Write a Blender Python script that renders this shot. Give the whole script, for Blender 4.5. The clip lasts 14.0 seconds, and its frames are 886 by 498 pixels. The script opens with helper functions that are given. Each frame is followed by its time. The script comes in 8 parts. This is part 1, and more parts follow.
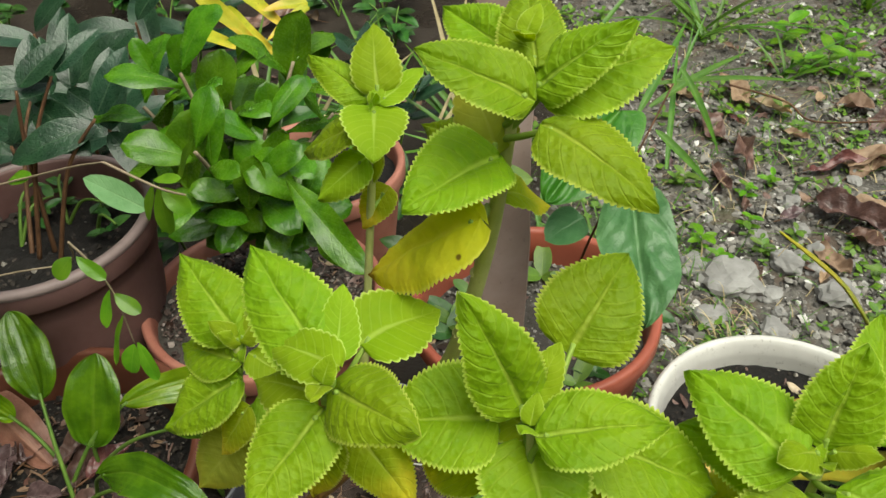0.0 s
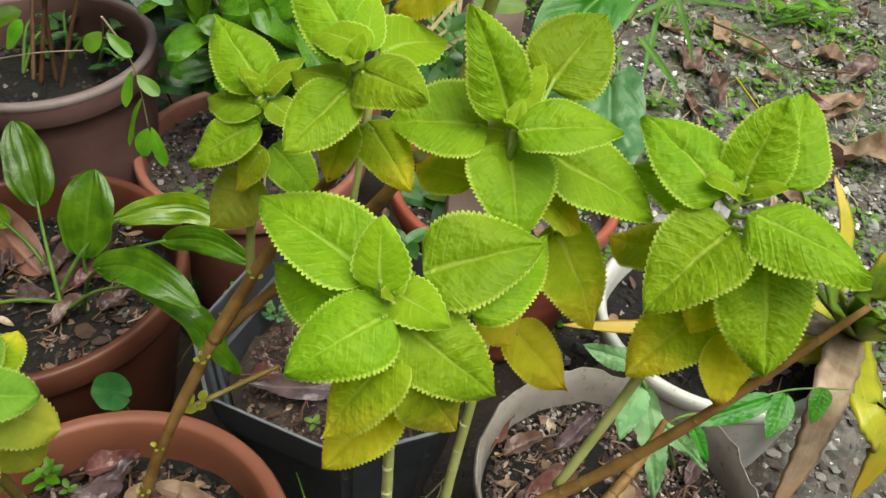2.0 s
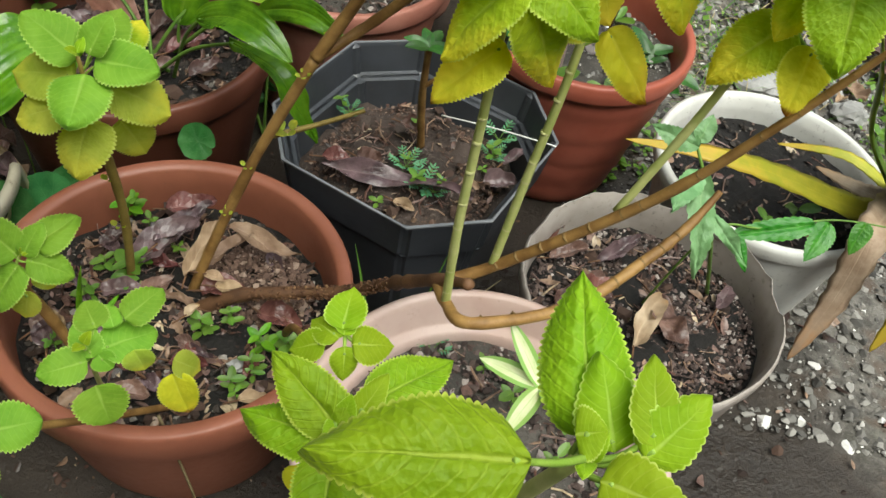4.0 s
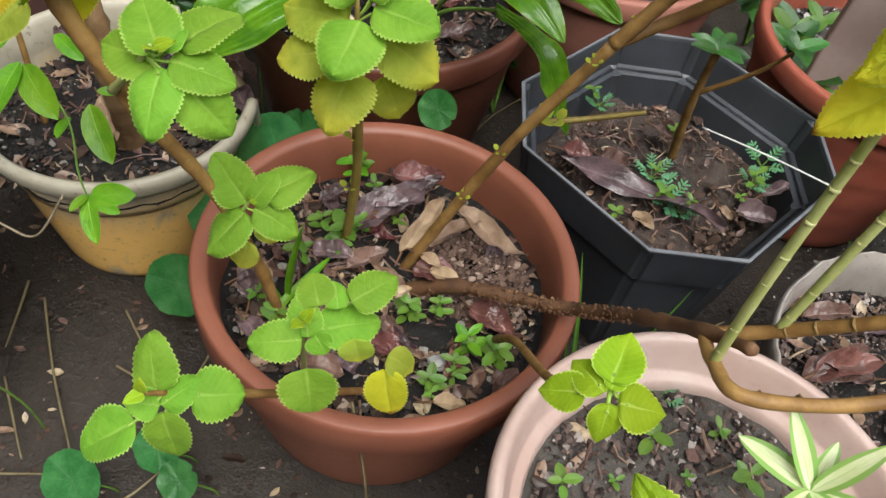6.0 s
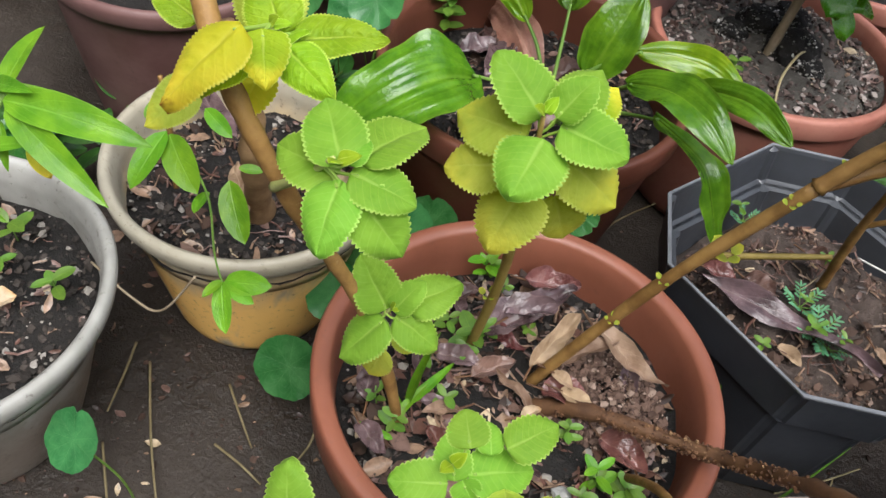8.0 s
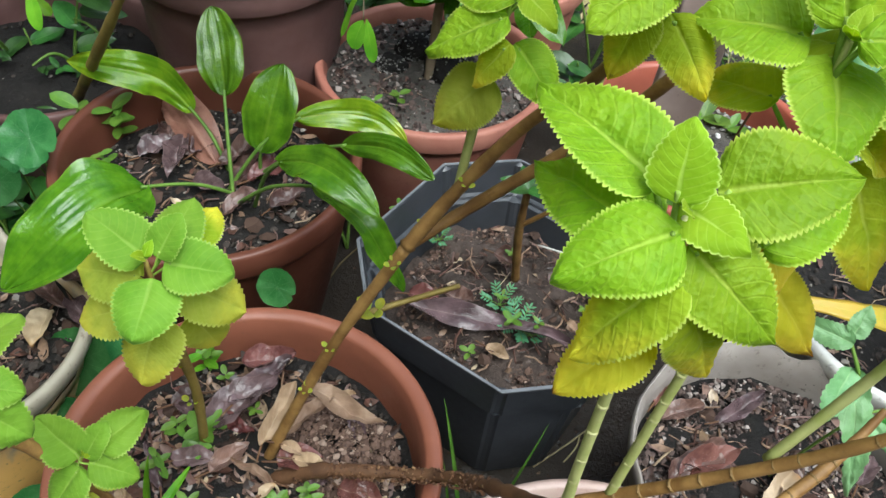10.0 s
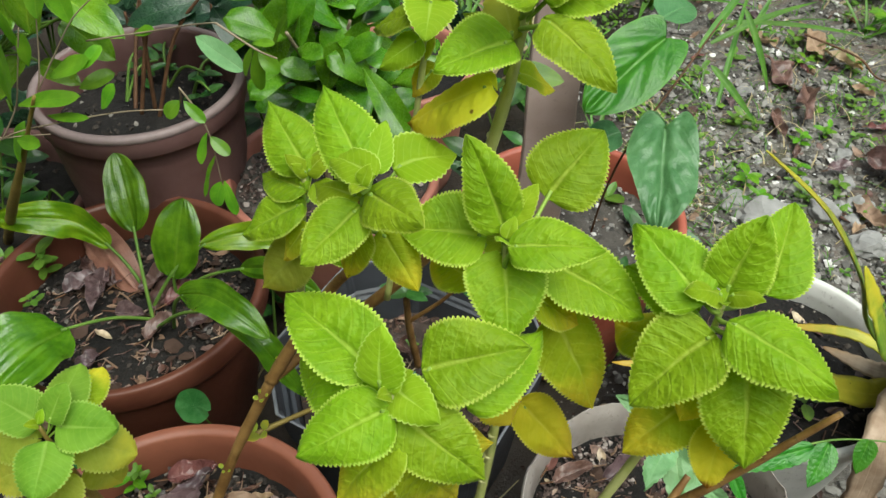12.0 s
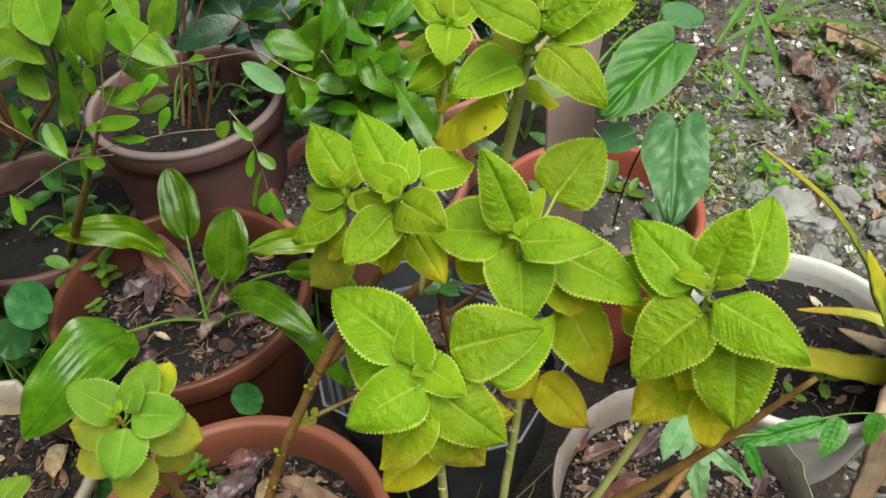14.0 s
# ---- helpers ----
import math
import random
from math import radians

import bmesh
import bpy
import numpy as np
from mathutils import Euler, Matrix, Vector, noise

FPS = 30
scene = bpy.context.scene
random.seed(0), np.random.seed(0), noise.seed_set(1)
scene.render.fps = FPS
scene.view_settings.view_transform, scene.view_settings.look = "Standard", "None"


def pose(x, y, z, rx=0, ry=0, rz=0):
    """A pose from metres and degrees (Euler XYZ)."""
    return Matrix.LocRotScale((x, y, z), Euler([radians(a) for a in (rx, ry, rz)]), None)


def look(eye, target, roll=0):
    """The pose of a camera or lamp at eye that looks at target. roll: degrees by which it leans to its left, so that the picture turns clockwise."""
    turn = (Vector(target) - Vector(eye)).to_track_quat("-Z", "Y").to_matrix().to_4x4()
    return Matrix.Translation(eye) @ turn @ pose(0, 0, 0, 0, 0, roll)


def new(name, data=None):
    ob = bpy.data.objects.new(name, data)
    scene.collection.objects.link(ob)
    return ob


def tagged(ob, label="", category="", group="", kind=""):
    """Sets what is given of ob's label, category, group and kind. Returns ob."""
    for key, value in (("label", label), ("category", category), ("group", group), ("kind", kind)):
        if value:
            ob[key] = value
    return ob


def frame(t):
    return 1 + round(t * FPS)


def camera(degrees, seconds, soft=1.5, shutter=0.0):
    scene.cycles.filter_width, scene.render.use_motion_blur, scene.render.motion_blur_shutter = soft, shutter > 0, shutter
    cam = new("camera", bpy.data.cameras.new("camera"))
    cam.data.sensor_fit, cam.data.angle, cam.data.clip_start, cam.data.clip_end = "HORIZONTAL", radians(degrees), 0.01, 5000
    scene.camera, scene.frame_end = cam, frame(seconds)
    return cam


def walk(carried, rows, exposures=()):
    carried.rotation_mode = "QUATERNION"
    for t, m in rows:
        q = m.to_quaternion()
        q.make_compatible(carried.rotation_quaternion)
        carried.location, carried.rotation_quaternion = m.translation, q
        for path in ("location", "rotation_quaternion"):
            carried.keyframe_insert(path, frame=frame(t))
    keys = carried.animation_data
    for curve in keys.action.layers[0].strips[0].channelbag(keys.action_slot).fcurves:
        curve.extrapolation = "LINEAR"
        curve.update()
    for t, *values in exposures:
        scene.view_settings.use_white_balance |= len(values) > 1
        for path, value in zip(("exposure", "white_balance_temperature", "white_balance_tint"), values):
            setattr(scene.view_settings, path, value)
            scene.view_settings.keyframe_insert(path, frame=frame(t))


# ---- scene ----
cam = camera(55.08, 14.0, soft=1.5)
PATH = [
    (0.0, 0.0000, 0.0150, 0.8560, 50.99, 2.48, -0.03),
    (0.5, 0.0153, -0.0128, 0.8577, 49.61, -0.46, -0.87),
    (1.0, 0.0219, -0.0415, 0.8445, 48.08, -2.21, 0.18),
    (1.5, 0.0056, -0.0671, 0.8399, 47.21, -2.24, 1.20),
    (2.0, -0.0103, -0.0885, 0.8310, 47.30, -3.92, 2.40),
    (2.5, -0.0165, -0.1179, 0.8242, 46.67, -4.78, 3.55),
    (3.0, -0.0167, -0.1717, 0.7954, 44.79, -6.69, 6.47),
    (3.2, -0.0178, -0.1832, 0.7839, 44.02, -7.41, 7.20),
    (5.3, -0.0536, -0.2173, 0.7627, 38.56, -7.70, 17.34),
    (5.5, -0.0625, -0.2019, 0.7528, 38.41, -7.45, 19.45),
    (5.8, -0.0753, -0.1731, 0.7280, 38.28, -7.32, 22.89),
    (6.0, -0.0930, -0.1576, 0.7153, 38.03, -7.33, 26.02),
    (6.5, -0.1190, -0.1314, 0.6954, 39.08, -8.39, 31.82),
    (7.0, -0.1572, -0.1287, 0.6864, 39.76, -8.38, 34.56),
    (7.2, -0.1672, -0.1341, 0.6875, 40.04, -8.10, 35.63),
    (9.3, -0.1305, -0.1211, 0.7553, 42.16, -4.83, 22.90),
    (9.5, -0.1133, -0.1101, 0.7661, 42.19, -4.57, 20.27),
    (10.0, -0.0653, -0.0828, 0.7901, 43.18, -4.47, 13.82),
    (10.5, -0.0208, -0.0708, 0.8390, 44.57, -2.52, 9.75),
    (11.0, 0.0047, -0.0729, 0.8772, 46.00, -1.17, 8.88),
    (11.5, 0.0229, -0.0807, 0.8849, 45.30, -0.65, 8.29),
    (12.0, 0.0287, -0.0802, 0.8967, 45.93, -0.21, 8.36),
    (12.5, 0.0280, -0.0919, 0.9097, 45.14, 0.86, 8.75),
    (13.0, 0.0320, -0.0988, 0.9173, 45.50, 1.42, 8.70),
    (13.5, 0.0396, -0.1116, 0.9298, 45.22, 2.77, 8.36),
    (14.0, 0.0427, -0.1231, 0.9388, 45.88, 2.87, 8.87),
]
walk(cam, [(t, pose(x, y, z, rx, ry, rz)) for t, x, y, z, rx, ry, rz in PATH], [(0.0, 1.03, 6800, 0), (3.0, 1.25, 6500, 0), (5.5, 1.37, 6250, 5), (7.0, 1.50, 6100, 10), (9.5, 1.66, 5900, 9), (10.0, 1.53, 5800, 2), (10.5, 1.26, 6000, -3), (11.5, 1.19, 6200, -2), (14.0, 1.15, 6550, 3)])

# ---- light ----
world = bpy.data.worlds.new("overcast_sky")
scene.world = world
world.use_nodes = True
wn = world.node_tree.nodes
sky = wn.new("ShaderNodeTexSky")
sky.sky_type = "NISHITA"
sky.sun_disc = False
sky.sun_elevation = radians(66)
sky.sun_rotation = radians(136)
sky.air_density, sky.dust_density, sky.ozone_density = 1.0, 4.0, 1.0
wn["Background"].inputs["Strength"].default_value = 0.10
grey = wn.new("ShaderNodeHueSaturation")
grey.inputs["Saturation"].default_value = 0.55
world.node_tree.links.new(sky.outputs["Color"], grey.inputs["Color"])
world.node_tree.links.new(grey.outputs["Color"], wn["Background"].inputs["Color"])
sun_data = bpy.data.lights.new("sun", "SUN")
sun_data.energy, sun_data.angle, sun_data.color = 1.75, radians(50), (1.0, 0.965, 0.9)
sun = new("sun", sun_data)
sun.matrix_world = look((1.25, -1.0, 4.0), (0.0, 0.3, 0.0))


# ---- node helpers ----
class Nodes:
    """A small wrapper to write node trees in short lines."""

    def __init__(self, name, rough=0.6, spec=0.4):
        self.mat = bpy.data.materials.new(name)
        self.mat.use_nodes = True
        self.tree = self.mat.node_tree
        self.bsdf = self.tree.nodes["Principled BSDF"]
        self.bsdf.inputs["Roughness"].default_value = rough
        self.bsdf.inputs["Specular IOR Level"].default_value = spec

    def add(self, kind):
        return self.tree.nodes.new("ShaderNode" + kind)

    def link(self, a, b):
        self.tree.links.new(a, b)

    def set(self, socket, value):
        if isinstance(value, bpy.types.NodeSocket):
            self.link(value, socket)
        else:
            socket.default_value = value

    def math(self, op, a, b=0.0, c=0.0, clamp=False):
        node = self.add("Math")
        node.operation, node.use_clamp = op, clamp
        for socket, value in zip(node.inputs, (a, b, c)):
            self.set(socket, value)
        return node.outputs[0]

    def noise(self, where, scale, detail=4.0, rough=0.6):
        node = self.add("TexNoise")
        self.link(where, node.inputs["Vector"])
        node.inputs["Scale"].default_value = scale
        node.inputs["Detail"].default_value = detail
        node.inputs["Roughness"].default_value = rough
        return node.outputs["Fac"]

    def voronoi(self, where, scale, feature="F1"):
        node = self.add("TexVoronoi")
        node.feature = feature
        self.link(where, node.inputs["Vector"])
        node.inputs["Scale"].default_value = scale
        return node.outputs["Distance"]

    def step(self, value, low, high, to_low=0.0, to_high=1.0):
        node = self.add("MapRange")
        node.interpolation_type = "SMOOTHSTEP"
        for socket, v in zip(node.inputs[:5], (value, low, high, to_low, to_high)):
            self.set(socket, v)
        return node.outputs[0]

    def mix(self, fac, a, b, blend="MIX"):
        node = self.add("Mix")
        node.data_type, node.blend_type = "RGBA", blend
        self.set(node.inputs[0], fac)
        self.set(node.inputs[6], a if isinstance(a, bpy.types.NodeSocket) else (*a, 1))
        self.set(node.inputs[7], b if isinstance(b, bpy.types.NodeSocket) else (*b, 1))
        return node.outputs[2]

    def bump(self, height, strength=0.5, distance=0.002):
        node = self.add("Bump")
        node.inputs["Strength"].default_value = strength
        node.inputs["Distance"].default_value = distance
        self.link(height, node.inputs["Height"])
        self.link(node.outputs[0], self.bsdf.inputs["Normal"])
        return node.outputs[0]

    def hue(self, colour, h, s, v):
        node = self.add("HueSaturation")
        self.set(node.inputs["Hue"], h)
        self.set(node.inputs["Saturation"], s)
        self.set(node.inputs["Value"], v)
        self.set(node.inputs["Color"], colour if isinstance(colour, bpy.types.NodeSocket) else (*colour, 1))
        return node.outputs[0]

    def colour(self, value):
        self.set(self.bsdf.inputs["Base Color"], value)

    def rand(self):
        return self.add("ObjectInfo").outputs["Random"]

    def where(self):
        return self.add("TexCoord").outputs["Object"]

    def place(self):
        return self.add("NewGeometry").outputs["Position"]

    def island(self):
        return self.add("NewGeometry").outputs["Random Per Island"]

    def through_light(self, colour, share, normal=None):
        """Lets a share of the light pass the thin blade."""
        t = self.add("BsdfTranslucent")
        self.set(t.inputs["Color"], colour)
        if normal is not None:
            self.link(normal, t.inputs["Normal"])
        m = self.add("MixShader")
        m.inputs[0].default_value = share
        self.link(self.bsdf.outputs[0], m.inputs[1])
        self.link(t.outputs[0], m.inputs[2])
        self.link(m.outputs[0], self.tree.nodes["Material Output"].inputs["Surface"])


def leaf_material(name, base, light, edge, tip=None, tip_from=0.5, veins=8.5, rough=0.42, relief=0.7, spec=0.4, share=0.3, spots=0.0, burn=None, parallel=False, vary=0.26, fuzz=0.0, rim=0.2):
    """A leaf blade: midrib, side veins, quilted relief, paler margin; UV x runs across, y from base to tip."""
    n = Nodes(name, rough, spec)
    n.bsdf.inputs["Sheen Weight"].default_value = 0.3 * fuzz
    uv = n.add("UVMap").outputs[0]
    sep = n.add("SeparateXYZ")
    n.link(uv, sep.inputs[0])
    across = n.math("ABSOLUTE", n.math("MULTIPLY", n.math("SUBTRACT", sep.outputs[0], 0.5), 2.0))
    along = sep.outputs[1]
    place = n.place()
    wobble = n.math("MULTIPLY", n.math("SUBTRACT", n.noise(place, 60.0, 3.0), 0.5), 0.5)
    wave = n.math("FRACT", n.math("ADD", n.math("SUBTRACT", n.math("MULTIPLY", along, veins), n.math("MULTIPLY", across, n.math("ADD", 1.3, n.math("MULTIPLY", across, 0.8)))), wobble))
    if parallel:
        wave = n.math("FRACT", n.math("ADD", n.math("SUBTRACT", n.math("MULTIPLY", across, 4.5), n.math("MULTIPLY", along, 1.2)), n.math("MULTIPLY", wobble, 0.6)))
    side = n.math("ABSOLUTE", n.math("SUBTRACT", wave, 0.5))
    side_vein = n.step(side, 0.0, 0.13, 1.0, 0.0)
    mid = n.step(n.math("DIVIDE", across, n.step(along, 0.0, 0.6, 2.2, 1.0)), 0.01, 0.06, 1.0, 0.0)
    mid = n.math("MULTIPLY", mid, n.step(along, 0.35, 0.95, 1.0, 0.25))
    vein = n.math("MAXIMUM", n.math("MULTIPLY", side_vein, 0.30), mid)
    net = n.noise(place, 240.0, 2.0)
    if fuzz:
        net = n.math("ADD", n.math("MULTIPLY", net, 0.7), n.math("MULTIPLY", n.voronoi(place, 420.0), 0.5))
    blotch = n.noise(place, 45.0, 3.0)
    fine = n.noise(place, 420.0, 3.0)
    colour = n.mix(n.step(blotch, 0.30, 0.75), base, light)
    if tip:
        reach = n.math("ADD", along, n.math("MULTIPLY", n.math("SUBTRACT", blotch, 0.5), 0.9))
        reach = n.math("ADD", reach, n.math("MULTIPLY", across, 0.12))
        colour = n.mix(n.step(reach, tip_from, tip_from + 0.5), colour, tip)
    colour = n.mix(n.math("MULTIPLY", vein, 0.16 if parallel else 0.30), colour, edge)
    colour = n.mix(n.math("MULTIPLY", n.step(across, 0.905 if fuzz or rim < 0.5 else 0.5, 0.985 if fuzz or rim < 0.5 else 0.62), 0.62 if fuzz else rim), colour, edge)
    if fuzz:
        colour = n.mix(n.math("MULTIPLY", n.step(net, 0.42, 0.72), 0.16), colour, light)
    if spots:
        dots = n.step(n.voronoi(place, 95.0), 0.06, 0.13, spots, 0.0)
        some = n.step(n.noise(place, 33.0, 1.0), 0.55, 0.62)
        colour = n.mix(n.math("MULTIPLY", dots, some), colour, (0.10, 0.05, 0.012))
    if burn:
        singe = n.math("ADD", along, n.math("MULTIPLY", n.math("SUBTRACT", n.noise(place, 90.0, 3.0), 0.5), 0.35))
        colour = n.mix(n.step(singe, 0.88, 1.0), colour, burn)
    r = n.rand()
    colour = n.hue(colour, n.math("ADD", 0.488, n.math("MULTIPLY", r, 0.022)), 1.0, n.math("ADD", 1.0 - vary / 2, n.math("MULTIPLY", r, vary)))
    n.colour(colour)
    n.set(n.bsdf.inputs["Roughness"], n.math("ADD", rough - 0.08, n.math("MULTIPLY", fine, 0.2)))
    height = n.math("ADD", n.math("MULTIPLY", net, 0.9), n.math("MULTIPLY", fine, 0.2))
    height = n.math("SUBTRACT", n.math("MULTIPLY", height, 0.8 if fuzz else 1.0), n.math("MULTIPLY", vein, 0.42 if fuzz else 0.45))
    normal = n.bump(height, relief, 0.0014 if fuzz else 0.0012)
    n.through_light(n.hue(colour, 0.49, 1.1, 1.25), share, normal)
    return n.mat


M = {}
M["green"] = leaf_material("borage_green", (0.170, 0.312, 0.006), (0.256, 0.400, 0.012), (0.66, 0.76, 0.15), relief=0.95, share=0.42, rough=0.50, spec=0.20, fuzz=0.12)
M["young"] = leaf_material("borage_young", (0.215, 0.355, 0.009), (0.285, 0.420, 0.016), (0.70, 0.80, 0.22), relief=0.4, share=0.42, rough=0.56, spec=0.12, fuzz=0.12)
M["fresh"] = leaf_material("borage_fresh", (0.126, 0.275, 0.020), (0.188, 0.350, 0.034), (0.42, 0.56, 0.13), share=0.36, rough=0.56, spec=0.12, fuzz=0.12, relief=0.4)
M["turning"] = leaf_material("borage_turning", (0.270, 0.400, 0.012), (0.360, 0.465, 0.020), (0.70, 0.76, 0.2), rough=0.56, spec=0.12, fuzz=0.12, tip=(0.70, 0.64, 0.05), tip_from=0.46, spots=0.5, share=0.58, relief=0.95)
M["yellow"] = leaf_material("borage_yellow", (0.48, 0.49, 0.022), (0.62, 0.59, 0.04), (0.70, 0.68, 0.14), fuzz=0.12, rough=0.56, spec=0.12, tip=(0.68, 0.58, 0.05), tip_from=0.5, share=0.6, spots=0.9, burn=(0.22, 0.10, 0.02), relief=0.4)
M["pale"] = leaf_material("borage_pale", (0.29, 0.375, 0.040), (0.40, 0.465, 0.068), (0.50, 0.56, 0.13), rough=0.56, spec=0.12, fuzz=0.12, tip=(0.56, 0.56, 0.06), tip_from=0.6, share=0.54, spots=0.4, relief=0.4)
M["lily"] = leaf_material("lily_green", (0.040, 0.124, 0.004), (0.096, 0.220, 0.008), (0.22, 0.31, 0.04), veins=11.0, parallel=True, rough=0.19, relief=0.55, spec=0.46, share=0.2)
M["lily_turning"] = leaf_material("lily_turning", (0.082, 0.180, 0.005), (0.165, 0.272, 0.009), (0.42, 0.42, 0.06), tip=(0.34, 0.40, 0.02), tip_from=0.75, veins=11.0, parallel=True, rough=0.2, relief=0.3, spec=0.4, share=0.2, spots=0.4)
M["glossy"] = leaf_material("glossy_green", (0.032, 0.108, 0.004), (0.084, 0.212, 0.008), (0.16, 0.27, 0.02), veins=8.0, rough=0.25, relief=0.45, spec=0.34, share=0.15)
M["small_leaf"] = leaf_material("small_leaf_green", (0.072, 0.20, 0.008), (0.148, 0.31, 0.016), (0.21, 0.34, 0.05), veins=6.0, rough=0.33, relief=0.2, share=0.25, vary=0.7)
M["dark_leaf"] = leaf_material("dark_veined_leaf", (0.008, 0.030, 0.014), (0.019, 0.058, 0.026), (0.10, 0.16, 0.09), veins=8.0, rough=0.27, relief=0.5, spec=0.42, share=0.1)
# Base paled towards blue-green to include the sky's sheen on the leaf.
M["heart"] = leaf_material("heart_leaf_green", (0.050, 0.150, 0.046), (0.090, 0.210, 0.078), (0.17, 0.31, 0.13), veins=4.5, rough=0.36, relief=0.8, spec=0.42, share=0.15)
M["bright"] = leaf_material("bright_leaf_green", (0.070, 0.200, 0.008), (0.140, 0.300, 0.014), (0.22, 0.42, 0.07), veins=4.0, rough=0.3, relief=0.4, spec=0.25, share=0.22)
M["round_leaf"] = leaf_material("round_leaf_green", (0.022, 0.105, 0.026), (0.050, 0.170, 0.048), (0.16, 0.30, 0.12), veins=5.0, rough=0.20, relief=0.35, spec=0.5, share=0.12)
M["veined"] = leaf_material("strong_veined_leaf", (0.024, 0.125, 0.008), (0.055, 0.195, 0.016), (0.15, 0.34, 0.05), veins=4.0, rough=0.30, relief=0.6, spec=0.30, share=0.18)
M["grey_leaf"] = leaf_material("grey_green_leaf", (0.13, 0.27, 0.10), (0.20, 0.36, 0.16), (0.30, 0.42, 0.2), veins=7.0, rough=0.45, relief=0.6, share=0.2)
M["aloe"] = leaf_material("aloe_green", (0.085, 0.190, 0.018), (0.17, 0.28, 0.025), (0.40, 0.44, 0.06), tip=(0.46, 0.42, 0.03), tip_from=0.5, veins=2.0, rough=0.35, relief=0.2, share=0.1, spots=0.4)
M["aloe_yellow"] = leaf_material("aloe_yellow", (0.30, 0.32, 0.022), (0.44, 0.41, 0.03), (0.50, 0.46, 0.06), tip=(0.50, 0.36, 0.04), tip_from=0.5, veins=2.0, rough=0.38, relief=0.3, share=0.15, spots=0.8)
M["aloe_dry"] = leaf_material("aloe_dry", (0.30, 0.215, 0.13), (0.48, 0.375, 0.255), (0.54, 0.43, 0.28), tip=(0.42, 0.22, 0.06), tip_from=0.75, veins=2.0, rough=0.6, relief=0.6, share=0.1)
M["dry_leaf"] = leaf_material("dry_leaf_tan", (0.20, 0.125, 0.075), (0.34, 0.235, 0.152), (0.46, 0.35, 0.23), veins=7.0, rough=0.6, relief=0.8, share=0.12, spots=0.7, vary=0.5)
M["dead_leaf"] = leaf_material("dead_leaf_brown", (0.055, 0.028, 0.022), (0.150, 0.084, 0.066), (0.33, 0.22, 0.19), veins=7.0, rough=0.30, relief=1.0, spec=0.5, share=0.05, spots=0.8, vary=0.9)
M["variegated"] = leaf_material("variegated_leaf", (0.52, 0.58, 0.30), (0.64, 0.68, 0.42), (0.14, 0.32, 0.03), rim=0.8, veins=3.0, rough=0.35, relief=0.2, share=0.25)
M["weed"] = leaf_material("weed_green", (0.070, 0.155, 0.018), (0.13, 0.235, 0.028), (0.22, 0.38, 0.05), veins=5.0, rough=0.4, relief=0.2, share=0.25)
M["grass"] = leaf_material("grass_green", (0.055, 0.155, 0.016), (0.10, 0.22, 0.024), (0.2, 0.34, 0.05), veins=1.0, rough=0.4, relief=0.1, share=0.25)
M["straw"] = leaf_material("dry_grass", (0.36, 0.30, 0.15), (0.50, 0.43, 0.24), (0.5, 0.45, 0.28), veins=1.0, rough=0.6, relief=0.2, share=0.2)


def plastic(name, base, pale, rough=0.45, dirt=(0.06, 0.045, 0.035), dirt_amount=0.5, scale=26.0, streak=0.0, streak_colour=(0.3, 0.12, 0.02), spec=0.4):
    n = Nodes(name, rough, spec)
    place = n.where()
    big = n.noise(place, scale * 0.4, 4.0)
    small = n.noise(place, scale * 5.0, 5.0, 0.7)
    fine = n.noise(place, 900.0, 2.0)
    colour = n.mix(n.step(big, 0.3, 0.75), base, pale)
    if streak:
        stretch = n.add("Mapping")
        stretch.inputs["Scale"].default_value = (1.0, 1.0, 0.3)
        n.link(place, stretch.inputs[0])
        run = n.noise(stretch.outputs[0], 24.0, 4.0)
        sep = n.add("SeparateXYZ")
        n.link(place, sep.inputs[0])
        low = n.step(n.math("ADD", sep.outputs[2], n.math("MULTIPLY", run, 0.10)), 0.13, 0.22, 1.0, 0.0)
        colour = n.mix(n.math("MULTIPLY", n.math("MULTIPLY", n.step(run, 0.30, 0.50), low), streak), colour, streak_colour)
    colour = n.mix(n.math("MULTIPLY", n.step(small, 0.56, 0.78), dirt_amount), colour, dirt)
    specks = n.step(n.voronoi(place, 130.0), 0.05, 0.10, dirt_amount, 0.0)
    some = n.step(n.noise(place, 30.0, 1.0), 0.52, 0.6)
    colour = n.mix(n.math("MULTIPLY", specks, some), colour, dirt)
    n.colour(colour)
    n.set(n.bsdf.inputs["Roughness"], n.math("ADD", rough - 0.1, n.math("MULTIPLY", small, 0.25)))
    n.bump(n.math("ADD", small, n.math("MULTIPLY", fine, 0.3)), 0.25, 0.0006)
    return n.mat


M["brown_pot"] = plastic("brown_plastic", (0.190, 0.064, 0.036), (0.245, 0.088, 0.052), 0.42, dirt_amount=0.25)
# Red-brown base darkened to hold the shade that falls on the lily pot.
M["lily_pot"] = plastic("shaded_red_brown_plastic", (0.088, 0.028, 0.016), (0.120, 0.042, 0.025), 0.40, dirt_amount=0.3)
M["tan_pot"] = plastic("tan_pink_plastic", (0.40, 0.275, 0.232), (0.51, 0.39, 0.345), 0.34, dirt=(0.16, 0.09, 0.06), dirt_amount=0.35)
# Faded purple-brown, lowered further to carry the back-left shade in its colour.
M["old_pot"] = plastic("faded_purple_brown_plastic", (0.092, 0.043, 0.038), (0.155, 0.085, 0.078), 0.5, dirt_amount=0.4)
M["terracotta"] = plastic("faded_terracotta", (0.27, 0.094, 0.064), (0.38, 0.17, 0.125), 0.55, dirt_amount=0.45)
